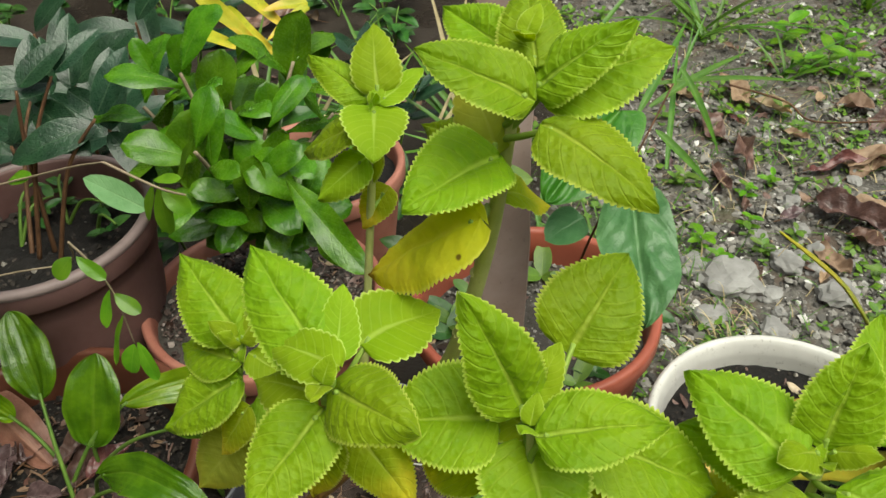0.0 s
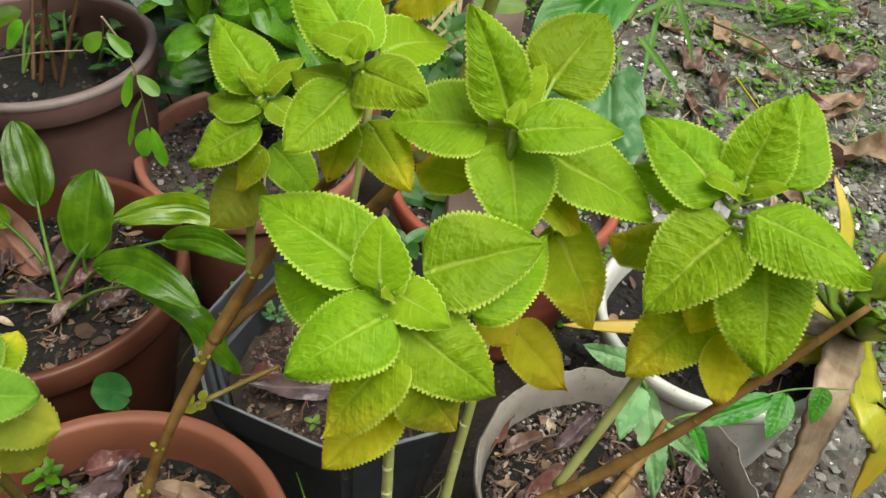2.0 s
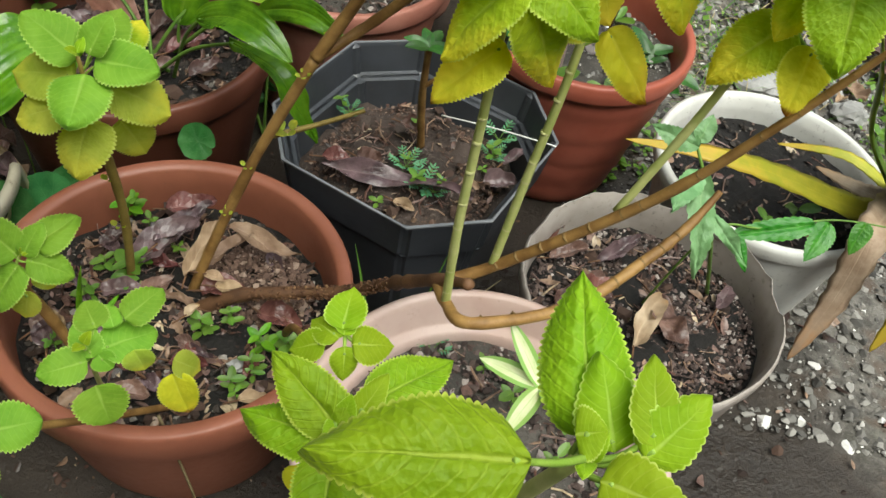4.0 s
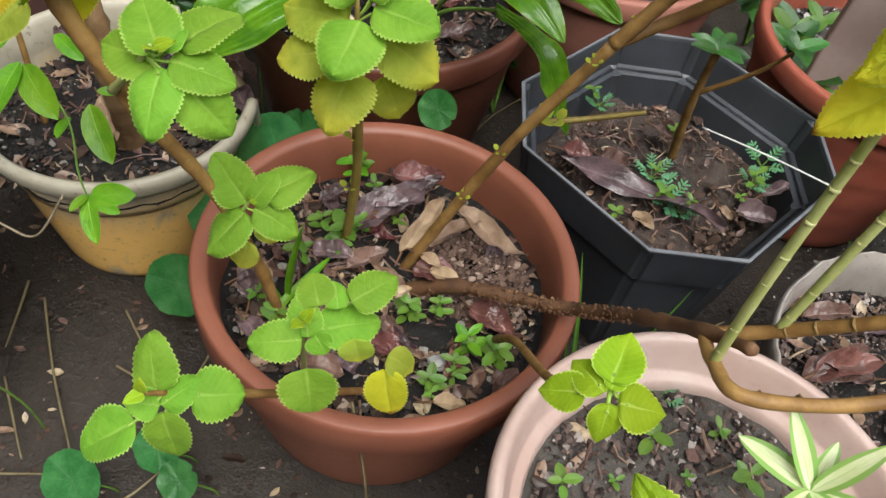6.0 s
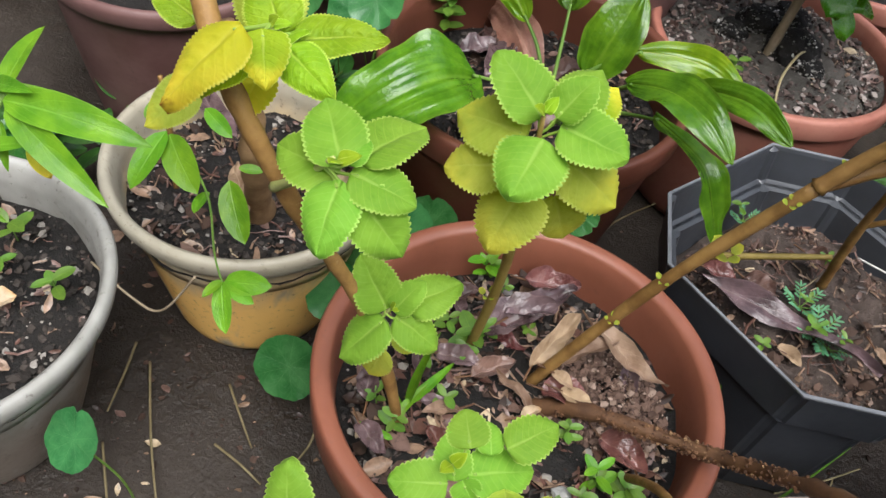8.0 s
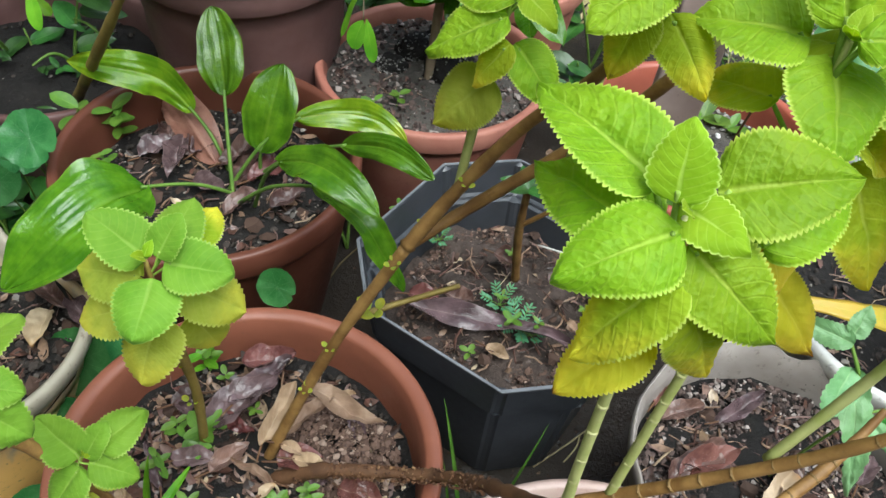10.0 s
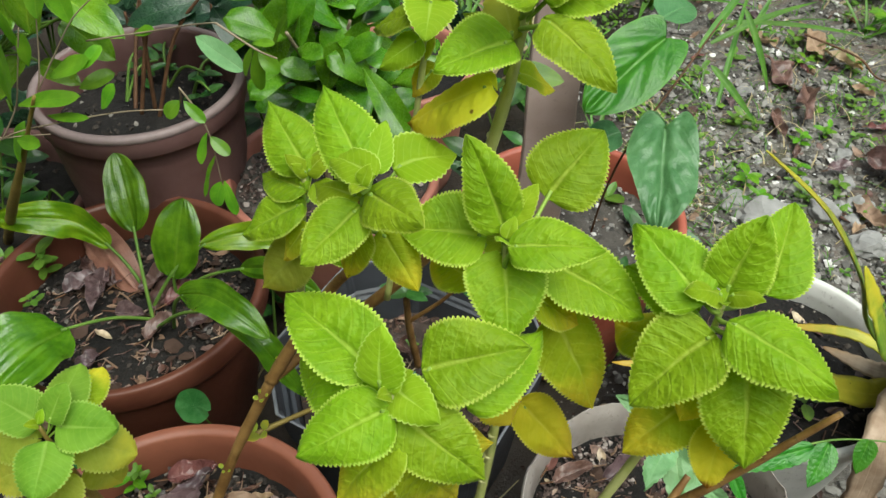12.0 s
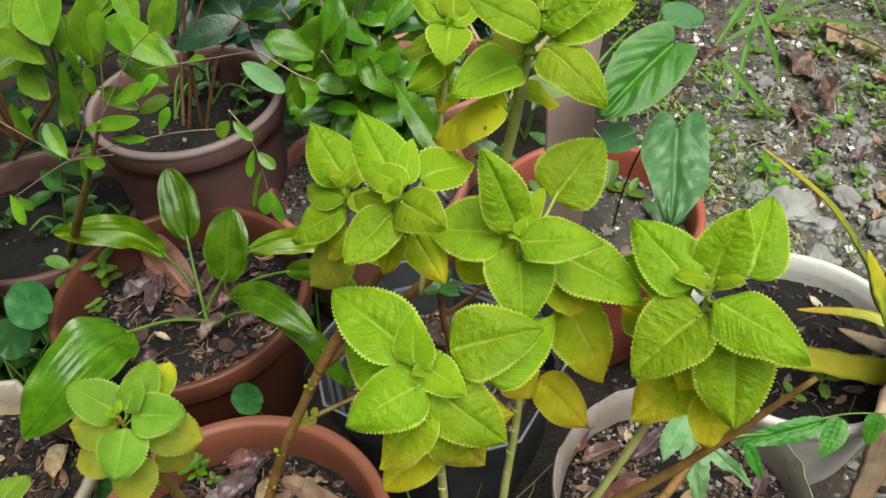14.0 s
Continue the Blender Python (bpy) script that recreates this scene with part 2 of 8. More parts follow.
M["red_pot"] = plastic("orange_red_plastic", (0.275, 0.068, 0.040), (0.365, 0.105, 0.067), 0.38, dirt_amount=0.3)
M["black_pot"] = plastic("black_plastic", (0.024, 0.026, 0.030), (0.050, 0.054, 0.063), 0.36, dirt=(0.10, 0.08, 0.065), dirt_amount=0.35, spec=0.55)
M["white_pot"] = plastic("dirty_white_plastic", (0.25, 0.222, 0.165), (0.38, 0.345, 0.270), 0.45, dirt=(0.11, 0.075, 0.045), dirt_amount=0.95, streak=1.0, streak_colour=(0.86, 0.52, 0.15))
M["stained_pot"] = plastic("stained_brittle_plastic", (0.225, 0.192, 0.168), (0.40, 0.36, 0.325), 0.55, dirt=(0.06, 0.046, 0.036), dirt_amount=1.0, streak=0.7, streak_colour=(0.12, 0.08, 0.06))
M["grey_pot"] = plastic("weathered_grey_white_plastic", (0.20, 0.195, 0.175), (0.38, 0.37, 0.34), 0.5, dirt=(0.075, 0.062, 0.05), dirt_amount=1.0, streak=0.8, streak_colour=(0.15, 0.11, 0.08))
M["chalk_pot"] = plastic("chalky_white_plastic", (0.46, 0.45, 0.42), (0.64, 0.63, 0.59), 0.5, dirt=(0.13, 0.11, 0.09), dirt_amount=0.7)
M["cord"] = plastic("white_cord", (0.55, 0.54, 0.5), (0.7, 0.69, 0.65), 0.6, dirt_amount=0.3)
M["board"] = plastic("weathered_board", (0.25, 0.18, 0.155), (0.37, 0.285, 0.255), 0.7, dirt=(0.08, 0.06, 0.05), dirt_amount=0.4)
M["stone"] = plastic("pale_stone", (0.19, 0.185, 0.175), (0.33, 0.325, 0.31), 0.8, dirt=(0.10, 0.09, 0.08), dirt_amount=0.6, scale=40.0)


def soil_material(name, dark, mid, pale, rough=0.85, wet=0.0):
    n = Nodes(name, rough, 0.3)
    place = n.place()
    big = n.noise(place, 14.0, 4.0)
    mids = n.noise(place, 90.0, 5.0, 0.7)
    fine = n.noise(place, 420.0, 4.0, 0.7)
    colour = n.mix(n.step(big, 0.3, 0.7), dark, mid)
    colour = n.mix(n.step(mids, 0.56, 0.82), colour, pale)
    colour = n.mix(n.math("MULTIPLY", n.step(fine, 0.62, 0.75), 0.6), colour, pale)
    colour = n.mix(n.math("MULTIPLY", n.step(fine, 0.3, 0.45, 1.0, 0.0), 0.7), colour, tuple(0.4 * c for c in dark))
    n.colour(colour)
    if wet:
        n.set(n.bsdf.inputs["Roughness"], n.step(big, 0.35, 0.7, rough - wet, rough))
    n.bump(n.math("ADD", n.math("MULTIPLY", mids, 1.0), n.math("MULTIPLY", fine, 0.5)), 0.9, 0.004)
    return n.mat


# Dark wet soil, lowered to near black to include the shade in the pots.
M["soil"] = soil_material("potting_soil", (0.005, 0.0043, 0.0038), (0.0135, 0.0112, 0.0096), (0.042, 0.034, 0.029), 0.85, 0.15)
M["soil_tub"] = soil_material("reddish_compost", (0.028, 0.020, 0.016), (0.076, 0.055, 0.045), (0.25, 0.20, 0.17))
M["soil_grey"] = soil_material("grey_grit_soil", (0.050, 0.045, 0.038), (0.095, 0.084, 0.072), (0.21, 0.19, 0.165))


def ground_material():
    n = Nodes("ground_earth", 0.8, 0.35)
    place = n.place()
    sep = n.add("SeparateXYZ")
    n.link(place, sep.inputs[0])
    big = n.noise(place, 5.0, 4.0)
    mids = n.noise(place, 45.0, 5.0, 0.7)
    fine = n.noise(place, 260.0, 4.0, 0.7)
    mud = n.mix(n.step(big, 0.3, 0.7), (0.014, 0.010, 0.007), (0.030, 0.0225, 0.0165))
    mud = n.mix(n.math("MULTIPLY", n.step(mids, 0.54, 0.74), 0.5), mud, (0.060, 0.046, 0.034))
    mud = n.mix(n.math("MULTIPLY", n.step(fine, 0.60, 0.72), 0.45), mud, (0.085, 0.070, 0.054))
    mud = n.mix(n.math("MULTIPLY", n.step(fine, 0.28, 0.42, 1.0, 0.0), 0.6), mud, (0.010, 0.007, 0.005))
    grit = n.mix(n.step(mids, 0.35, 0.7), (0.075, 0.069, 0.060), (0.20, 0.185, 0.163))
    grit = n.mix(n.math("MULTIPLY", n.step(n.noise(place, 18.0, 3.0), 0.48, 0.62), 0.75), grit, (0.105, 0.074, 0.054))
    grit = n.mix(n.step(fine, 0.58, 0.74), grit, (0.30, 0.28, 0.255))
    grit = n.mix(n.math("MULTIPLY", n.step(big, 0.55, 0.75), 0.7), grit, (0.055, 0.075, 0.025))
    edge = n.math("ADD", n.math("MULTIPLY", sep.outputs[0], 0.9), n.math("MULTIPLY", n.math("SUBTRACT", big, 0.5), 0.35))
    edge = n.math("ADD", edge, n.math("MINIMUM", n.math("MULTIPLY", n.math("SUBTRACT", sep.outputs[1], 0.55), 0.9), 0.0))
    grit_share = n.step(edge, 0.10, 0.28)
    n.colour(n.mix(grit_share, mud, grit))
    n.set(n.bsdf.inputs["Roughness"], n.mix(grit_share, n.mix(n.step(big, 0.4, 0.62), (0.26, 0.26, 0.26), (0.6, 0.6, 0.6)), (0.85, 0.85, 0.85)))
    n.bump(n.math("MULTIPLY", n.math("ADD", mids, n.math("MULTIPLY", fine, 0.5)), n.math("ADD", 0.75, grit_share)), 0.8, 0.006)
    return n.mat


M["ground"] = ground_material()


def stem_material(name, base, pale, ring=(0.3, 0.2, 0.1), rough=0.55):
    n = Nodes(name, rough, 0.35)
    place = n.where()
    big = n.noise(place, 40.0, 4.0)
    fine = n.noise(place, 500.0, 4.0, 0.7)
    colour = n.mix(n.step(big, 0.3, 0.7), base, pale)
    colour = n.mix(n.math("MULTIPLY", n.step(fine, 0.6, 0.75), 0.5), colour, ring)
    n.colour(colour)
    n.bump(n.math("ADD", big, n.math("MULTIPLY", fine, 0.6)), 0.5, 0.001)
    return n.mat


M["bark"] = stem_material("brown_stem", (0.140, 0.068, 0.018), (0.310, 0.178, 0.056), (0.36, 0.26, 0.12))
M["bark_dark"] = stem_material("dark_bark", (0.060, 0.027, 0.012), (0.135, 0.066, 0.030), (0.22, 0.14, 0.07), 0.7)
M["stem_green"] = stem_material("green_stem", (0.30, 0.34, 0.09), (0.45, 0.46, 0.18), (0.26, 0.21, 0.09))
M["stem_olive"] = stem_material("olive_stem", (0.165, 0.115, 0.024), (0.25, 0.185, 0.045), (0.34, 0.26, 0.11))
M["leaf_stalk"] = stem_material("leaf_stalk", (0.17, 0.28, 0.03), (0.25, 0.36, 0.06), (0.32, 0.42, 0.11))
M["petiole"] = stem_material("green_petiole", (0.075, 0.155, 0.02), (0.13, 0.22, 0.035), (0.2, 0.3, 0.07))
M["stump"] = stem_material("peeling_stump_bark", (0.13, 0.068, 0.028), (0.27, 0.165, 0.080), (0.38, 0.28, 0.17), 0.8)
M["straw_stalk"] = stem_material("wet_straw", (0.105, 0.080, 0.036), (0.18, 0.145, 0.075), (0.24, 0.20, 0.12), 0.6)
M["twig"] = stem_material("pale_twig", (0.19, 0.145, 0.09), (0.30, 0.24, 0.165), (0.2, 0.14, 0.09), 0.7)


def crumbs_material(name, a, b, c, share=0.86):
    n = Nodes(name, 0.85, 0.3)
    r = n.island()
    fine = n.noise(n.place(), 500.0, 3.0)
    colour = n.mix(n.step(r, 0.0, 0.7), a, b)
    colour = n.mix(n.step(r, share, share + 0.04), colour, c)
    n.colour(n.mix(n.math("MULTIPLY", fine, 0.4), colour, a))
    return n.mat


# Crumbs darkened along with the soil, shade included in the colour.
M["crumbs"] = crumbs_material("soil_crumbs", (0.016, 0.0128, 0.0105), (0.050, 0.040, 0.033), (0.27, 0.245, 0.215))
M["speckled"] = crumbs_material("speckled_mulch", (0.018, 0.012, 0.010), (0.125, 0.088, 0.076), (0.36, 0.31, 0.28), 0.84)
M["gravel"] = crumbs_material("gravel_stone", (0.045, 0.042, 0.038), (0.29, 0.275, 0.25), (0.72, 0.70, 0.66), 0.91)
M["crumbled_bark"] = crumbs_material("crumbled_bark", (0.045, 0.020, 0.010), (0.130, 0.062, 0.028), (0.24, 0.14, 0.07))
M["clods"] = crumbs_material("red_brown_clods", (0.050, 0.029, 0.021), (0.142, 0.088, 0.065), (0.31, 0.225, 0.175))


def flake_material():
    n = Nodes("leaf_flakes", 0.36, 0.45)
    r = n.island()
    colour = n.mix(n.step(r, 0.20, 0.24), (0.026, 0.015, 0.011), (0.105, 0.050, 0.036))
    colour = n.mix(n.step(r, 0.45, 0.49), colour, (0.175, 0.108, 0.090))
    colour = n.mix(n.step(r, 0.65, 0.69), colour, (0.25, 0.160, 0.105))
    colour = n.mix(n.step(r, 0.92, 0.95), colour, (0.46, 0.36, 0.23))
    fine = n.noise(n.place(), 160.0, 4.0)
    n.colour(n.mix(n.math("MULTIPLY", n.step(fine, 0.4, 0.7), 0.6), colour, (0.04, 0.025, 0.018)))
    n.bump(fine, 0.6, 0.0015)
    return n.mat


M["flakes"] = flake_material()
M["litter"] = crumbs_material("leaf_litter", (0.020, 0.012, 0.009), (0.068, 0.039, 0.027), (0.21, 0.135, 0.08), 0.94)


# ---- building helpers ----
def mesh_of(name, bm, material, smooth=True):
    data = bpy.data.meshes.new(name)
    bm.to_mesh(data)
    bm.free()
    data.materials.append(material)
    for p in data.polygons:
        p.use_smooth = smooth
    return data


def thing(name, at, label, category, group="", kind=""):
    ob = new(name)
    ob.empty_display_size = 0.02
    ob.location = at
    return tagged(ob, label, category, group, kind)


def part(name, data, parent, label="", world=None, kind=""):
    """Links a mesh as one part of a thing; world: its pose in the place."""
    ob = new(name, data)
    ob.parent = parent
    base = parent.matrix_basis if parent.parent is None else parent.parent.matrix_basis @ parent.matrix_basis
    ob.matrix_basis = base.inverted() @ (world if world is not None else Matrix.Identity(4))
    return tagged(ob, label, kind=kind) if label or kind else ob


def frame_of(base, tip, up):
    """Pose of a blade: y from base to tip, z near up; and its length."""
    base, tip = Vector(base), Vector(tip)
    y = tip - base
    length = y.length
    y.normalize()
    z = Vector(up) - y * y.dot(Vector(up))
    if z.length < 0.05:
        z = Vector((0, -1, 0.3)) - y * y.dot(Vector((0, -1, 0.3)))
    z.normalize()
    x = y.cross(z)
    m = Matrix((x, y, z)).transposed().to_4x4()
    m.translation = base
    return m, length


def blade(name, length, width, material, rise=0.55, fall=0.75, teeth=0, tooth=0.06, fold=0.12, droop=0.10, quilt=0.0, wave=0.0, cols=8, rows=14, cup=0.0, seed=0, heart=0.0, crumple=0.0, ribs=0, arcs=0.0):
    """A leaf blade along y with UV; rise and fall shape the outline, teeth round its margin."""
    rng = random.Random(seed)
    if teeth:
        rows = teeth * 4
    peak = rise / (rise + fall)
    top = peak**rise * (1 - peak) ** fall
    p1, p2 = rng.uniform(0, 6.3), rng.uniform(0, 6.3)
    lean = rng.uniform(-0.06, 0.06)
    verts, uvs = [], []
    for i in range(rows + 1):
        v = (i / rows) ** (1.7 if heart else 1.0)
        half = 0.5 * width * (max(v, 0.0) ** rise * max(1 - v, 0.0) ** fall) / top
        half = max(half, 0.012 * length * (1 - 0.9 * v))
        for j in range(cols + 1):
            u = 2 * j / cols - 1
            a = abs(u)
            edge = 1.0
            if teeth and j in (0, cols):
                edge += tooth * (2.0 * abs(math.sin(math.pi * i / 4)) - 0.9) * min(1.0, 6 * v, 9 * (1 - v)) * width * 0.5 / max(half, 0.25 * width)
            x = u * half * edge + lean * length * v * v
            y = v * length
            if heart:
                y -= heart * length * a * math.sin(math.pi * min(1.0, 2 * half / width) ** 1.15) * (v < peak)
            z = fold * a * half - droop * length * v * v + cup * length * (a * a) * 0.3
            if quilt:
                z += quilt * length * (0.5 - abs((v * 8.5 - a * (1.3 + 0.8 * a) + 0.10 * math.sin(9 * u + p1)) % 1.0 - 0.5)) * min(1, 4 * a) * (1 - a**4)
                z -= quilt * length * 0.8 * max(0.0, 1 - a * 5)
            if arcs:
                z += 0.030 * length * abs(math.sin(math.pi * (arcs * v - arcs * 0.55 * a**0.7 + 0.5))) * min(1, 5 * a) * (1 - a**3) * min(1.0, 5 * v) - 0.02 * length * max(0.0, 1 - a * 7)
            if wave:
                z += wave * length * a * a * math.sin(9 * v + p1 + (1.7 if u > 0 else 0))
                x += 0.4 * wave * length * a * math.sin(7 * v + p2)
            if ribs:
                z += 0.013 * length * math.cos(u * ribs * math.pi + 1.2 * math.sin(2.2 * v + p1)) * (1 - 0.7 * a) * min(1.0, 5 * v, 5 * (1 - v))
            if crumple:
                q = Vector((x / length * 4, v * 4, seed * 3.7))
                z += crumple * length * (noise.noise(q) + 0.5 * noise.noise(q * 2.7))
                x += 0.5 * crumple * length * noise.noise(q + Vector((9, 5, 2)))
            verts.append((x, y, z))
            uvs.append((j / cols, v))
    faces = []
    for i in range(rows):
        for j in range(cols):
            k = i * (cols + 1) + j
            faces.append((k, k + 1, k + cols + 2, k + cols + 1))
    data = bpy.data.meshes.new(name)
    data.from_pydata(verts, [], faces)
    layer = data.uv_layers.new(name="UVMap")
    for loop in data.loops:
        layer.data[loop.index].uv = uvs[loop.vertex_index]
    data.materials.append(material)
    for p in data.polygons:
        p.use_smooth = True
    return data


def tube(points, radii, sides=8, knots=0, knot=0.12, seed=0, jitter=0.0):
    """A stem through points (smoothed), with its radius at each; knots: swollen rings along it."""
    rng = random.Random(seed)
    pts = [Vector(p) for p in points]
    fine, rad = [], []
    steps = 8
    for i in range(len(pts) - 1):
        p0, p1, p2, p3 = pts[max(i - 1, 0)], pts[i], pts[i + 1], pts[min(i + 2, len(pts) - 1)]
        for s in range(steps):
            t = s / steps
            fine.append(0.5 * (2 * p1 + (p2 - p0) * t + (2 * p0 - 5 * p1 + 4 * p2 - p3) * t * t + (3 * p1 - p0 - 3 * p2 + p3) * t**3))
            rad.append(radii[i] * (1 - t) + radii[i + 1] * t)
    fine.append(pts[-1])
    rad.append(radii[-1])
    bm = bmesh.new()
    rings = []
    n = len(fine)
    side = None
    for i, p in enumerate(fine):
        d = (fine[min(i + 1, n - 1)] - fine[max(i - 1, 0)]).normalized()
        if side is None:
            side = d.orthogonal().normalized()
        side = (side - d * side.dot(d)).normalized()
        other = d.cross(side)
        r = rad[i] * (1 + 1.7 * rng.uniform(-jitter, jitter))
        if knots and i % knots == 0:
            r *= 1 + knot * rng.uniform(0.0, 1.0)
        rings.append([bm.verts.new(p + r * (math.cos(a) * side + math.sin(a) * other)) for a in (2 * math.pi * k / sides for k in range(sides))])
    for a, b in zip(rings, rings[1:]):
        for k in range(sides):
            bm.faces.new((a[k], a[(k + 1) % sides], b[(k + 1) % sides], b[k]))
    bm.faces.new(rings[-1])
    bm.faces.new(rings[0][::-1])
    bmesh.ops.recalc_face_normals(bm, faces=bm.faces)
    return bm


def stem(parent, points, radii, material, name="stem", label="", **how):
    """A stem part in place coordinates."""
    base = Vector(points[0])
    bm = tube([Vector(p) - base for p in points], radii, **how)
    return part(name, mesh_of(name, bm, material), parent, label, Matrix.Translation(base))


def lathe(profile, sides=64, wobble=0.0, seed=0, dent=None, caps=True):
    bm = bmesh.new()
    rng = random.Random(seed)
    ph = [rng.uniform(0, 6.28) for _ in range(3)]
    rings = []
    for r, z in profile:
        ring = []
        for k in range(sides):
            a = 2 * math.pi * k / sides
            q = r * (1 + wobble * (math.sin(2 * a + ph[0]) + 0.5 * math.sin(3 * a + ph[1])))
            zz = z + (dent(a, z) if dent else 0.0)
            ring.append(bm.verts.new((q * math.cos(a), q * math.sin(a), zz)))
        rings.append(ring)
    for a, b in zip(rings, rings[1:]):
        for k in range(sides):
            bm.faces.new((a[k], a[(k + 1) % sides], b[(k + 1) % sides], b[k]))
    if caps:
        bm.faces.new(rings[0][::-1])
        bm.faces.new(rings[-1])
    bmesh.ops.recalc_face_normals(bm, faces=bm.faces)
    return bm


def soil_disc(radius, rough=0.004, seed=0, bulge=0.006, rings=26, sides=60, outline=None):
    """Uneven earth filling a pot."""
    bm = bmesh.new()
    off = Vector((seed * 7.3, seed * 3.1, 0))
    grid = []
    for i in range(rings + 1):
        q = i / rings
        row = []
        for k in range(sides):
            a = 2 * math.pi * k / sides
            r = radius * q * (outline(a) if outline else 1.0)
            p = Vector((r * math.cos(a), r * math.sin(a), 0))
            z = bulge * (1 - q * q) + rough * noise.noise(p * 38 + off) * 1.4 + rough * 0.7 * noise.noise(p * 130 + off)
            row.append(bm.verts.new((p.x, p.y, z)))
            if i == 0:
                break
        grid.append(row)
    for k in range(sides):
        bm.faces.new((grid[0][0], grid[1][k], grid[1][(k + 1) % sides]))
    for a, b in zip(grid[1:], grid[2:]):
        for k in range(sides):
            bm.faces.new((a[k], b[k], b[(k + 1) % sides], a[(k + 1) % sides]))
    bmesh.ops.recalc_face_normals(bm, faces=bm.faces)
    return bm


def lumps(name, places, sizes, material, seed=0, flat=0.7):
    """Many small angular lumps in one mesh."""
    rng = random.Random(seed)
    shape = [Vector(v) for v in ((1, 0, 0), (-1, 0, 0), (0, 1, 0), (0, -1, 0), (0, 0, 1), (0, 0, -1))]
    extra = [Vector((0.62, 0.62, 0.4)), Vector((-0.62, 0.62, -0.35)), Vector((-0.6, -0.62, 0.42)), Vector((0.6, -0.6, -0.4))]
    tri = [(0, 6, 4), (6, 2, 4), (2, 1, 4), (1, 8, 4), (8, 3, 4), (3, 0, 4), (2, 6, 5), (6, 0, 5), (7, 2, 5), (1, 7, 5), (2, 7, 1), (3, 8, 5), (8, 1, 5), (9, 3, 5), (0, 9, 5), (3, 9, 0)]
    verts, faces = [], []
    for p, s in zip(places, sizes):
        turn = Euler((rng.uniform(-0.6, 0.6), rng.uniform(-0.6, 0.6), rng.uniform(0, 6.28))).to_matrix()
        k = len(verts)
        for v in shape + extra:
            q = turn @ (Vector((v.x * rng.uniform(0.65, 1.2), v.y * rng.uniform(0.6, 1.1), v.z * flat * rng.uniform(0.6, 1.1))) * s)
            verts.append((p[0] + q.x, p[1] + q.y, p[2] + q.z))
        faces += [(a + k, b + k, c + k) for a, b, c in tri]
    data = bpy.data.meshes.new(name)
    data.from_pydata(verts, [], faces)
    data.materials.append(material)
    return data


def scatter_disc(count, radius, z, sizes, seed, outline=None, lump=0.5):
    rng = random.Random(seed)
    places, out = [], []
    for _ in range(count):
        a, r = rng.uniform(0, 6.28), radius * math.sqrt(rng.random())
        if outline:
            r *= outline(a)
        s = sizes[0] * (sizes[1] / sizes[0]) ** (rng.random() ** 2)
        places.append((r * math.cos(a), r * math.sin(a), z + lump * s * rng.uniform(-0.2, 0.7)))
        out.append(s)
    return places, out


def flakes(name, places, sizes, material, seed=0):
    """Many small curled pieces of dead leaf in one mesh."""
    rng = random.Random(seed)
    verts, faces = [], []
    for p, s in zip(places, sizes):
        turn = Euler((rng.uniform(-0.5, 0.5), rng.uniform(-0.5, 0.5), rng.uniform(0, 6.28))).to_matrix()
        curl, bend, wide = rng.uniform(-0.9, 1.2), rng.uniform(-0.5, 0.6), rng.uniform(0.25, 0.55)
        k = len(verts)
        for i in range(5):
            v = i / 4 * 2 - 1
            half = wide * (1 - abs(v) ** rng.uniform(1.6, 3.0)) + 0.05
            for j in (-1, -0.4, 0.4, 1):
                q = turn @ Vector((v, j * half + 0.06 * rng.uniform(-1, 1), curl * (j * half) ** 2 + bend * v * v * 0.5)) * s
                verts.append((p[0] + q.x, p[1] + q.y, p[2] + max(q.z, -0.003)))
        for i in range(4):
            for j in range(3):
                a = k + i * 4 + j
                faces.append((a, a + 1, a + 5, a + 4))
    data = bpy.data.meshes.new(name)
    data.from_pydata(verts, [], faces)
    data.materials.append(material)
    for f in data.polygons:
        f.use_smooth = True
    return data

# ---- ground ----
def ground_height(x, y):
    back = min(max((x - 0.05) / 0.35, 0.0), 1.0)
    z = 0.045 * back * back * (3 - 2 * back)
    if abs(x) < 4 and abs(y) < 5:
        p = Vector((x, y, 0))
        z += (0.004 + 0.010 * back) * noise.noise(p * 9) + 0.004 * (0.3 + back) * noise.noise(p * 31) + 0.003 * back * noise.noise(p * 85)
    return z


def build_ground():
    count = 150
    line = [math.sinh(-7.6 + 15.2 * i / count) * 0.25 for i in range(count + 1)]
    verts = [(x, y + 0.8, ground_height(x, y + 0.8)) for y in line for x in line]
    faces = [(j * (count + 1) + i, j * (count + 1) + i + 1, (j + 1) * (count + 1) + i + 1, (j + 1) * (count + 1) + i) for j in range(count) for i in range(count)]
    data = bpy.data.meshes.new("ground")
    data.from_pydata(verts, [], faces)
    data.materials.append(M["ground"])
    for p in data.polygons:
        p.use_smooth = True
    tagged(new("ground", data), "wet brown earth turning to grey gravelly soil", "ground", kind="structure")


build_ground()


def plain_wall(name, size, at):
    bm = bmesh.new()
    bmesh.ops.create_cube(bm, size=1.0)
    bmesh.ops.scale(bm, vec=size, verts=bm.verts)
    ob = new(name, mesh_of(name, bm, M["wall"], False))
    ob.location = at
    tagged(ob, "plain unseen wall added to cut low sky light", "wall", kind="structure")


# Out-of-view walls, added to block low sky light and deepen the gaps.
M["wall"] = plastic("unseen_wall", (0.11, 0.095, 0.080), (0.17, 0.15, 0.13), 0.85, dirt_amount=0.5, scale=6.0)
plain_wall("wall_west", (0.15, 6.0, 3.0), (-1.35, 1.0, 1.45))
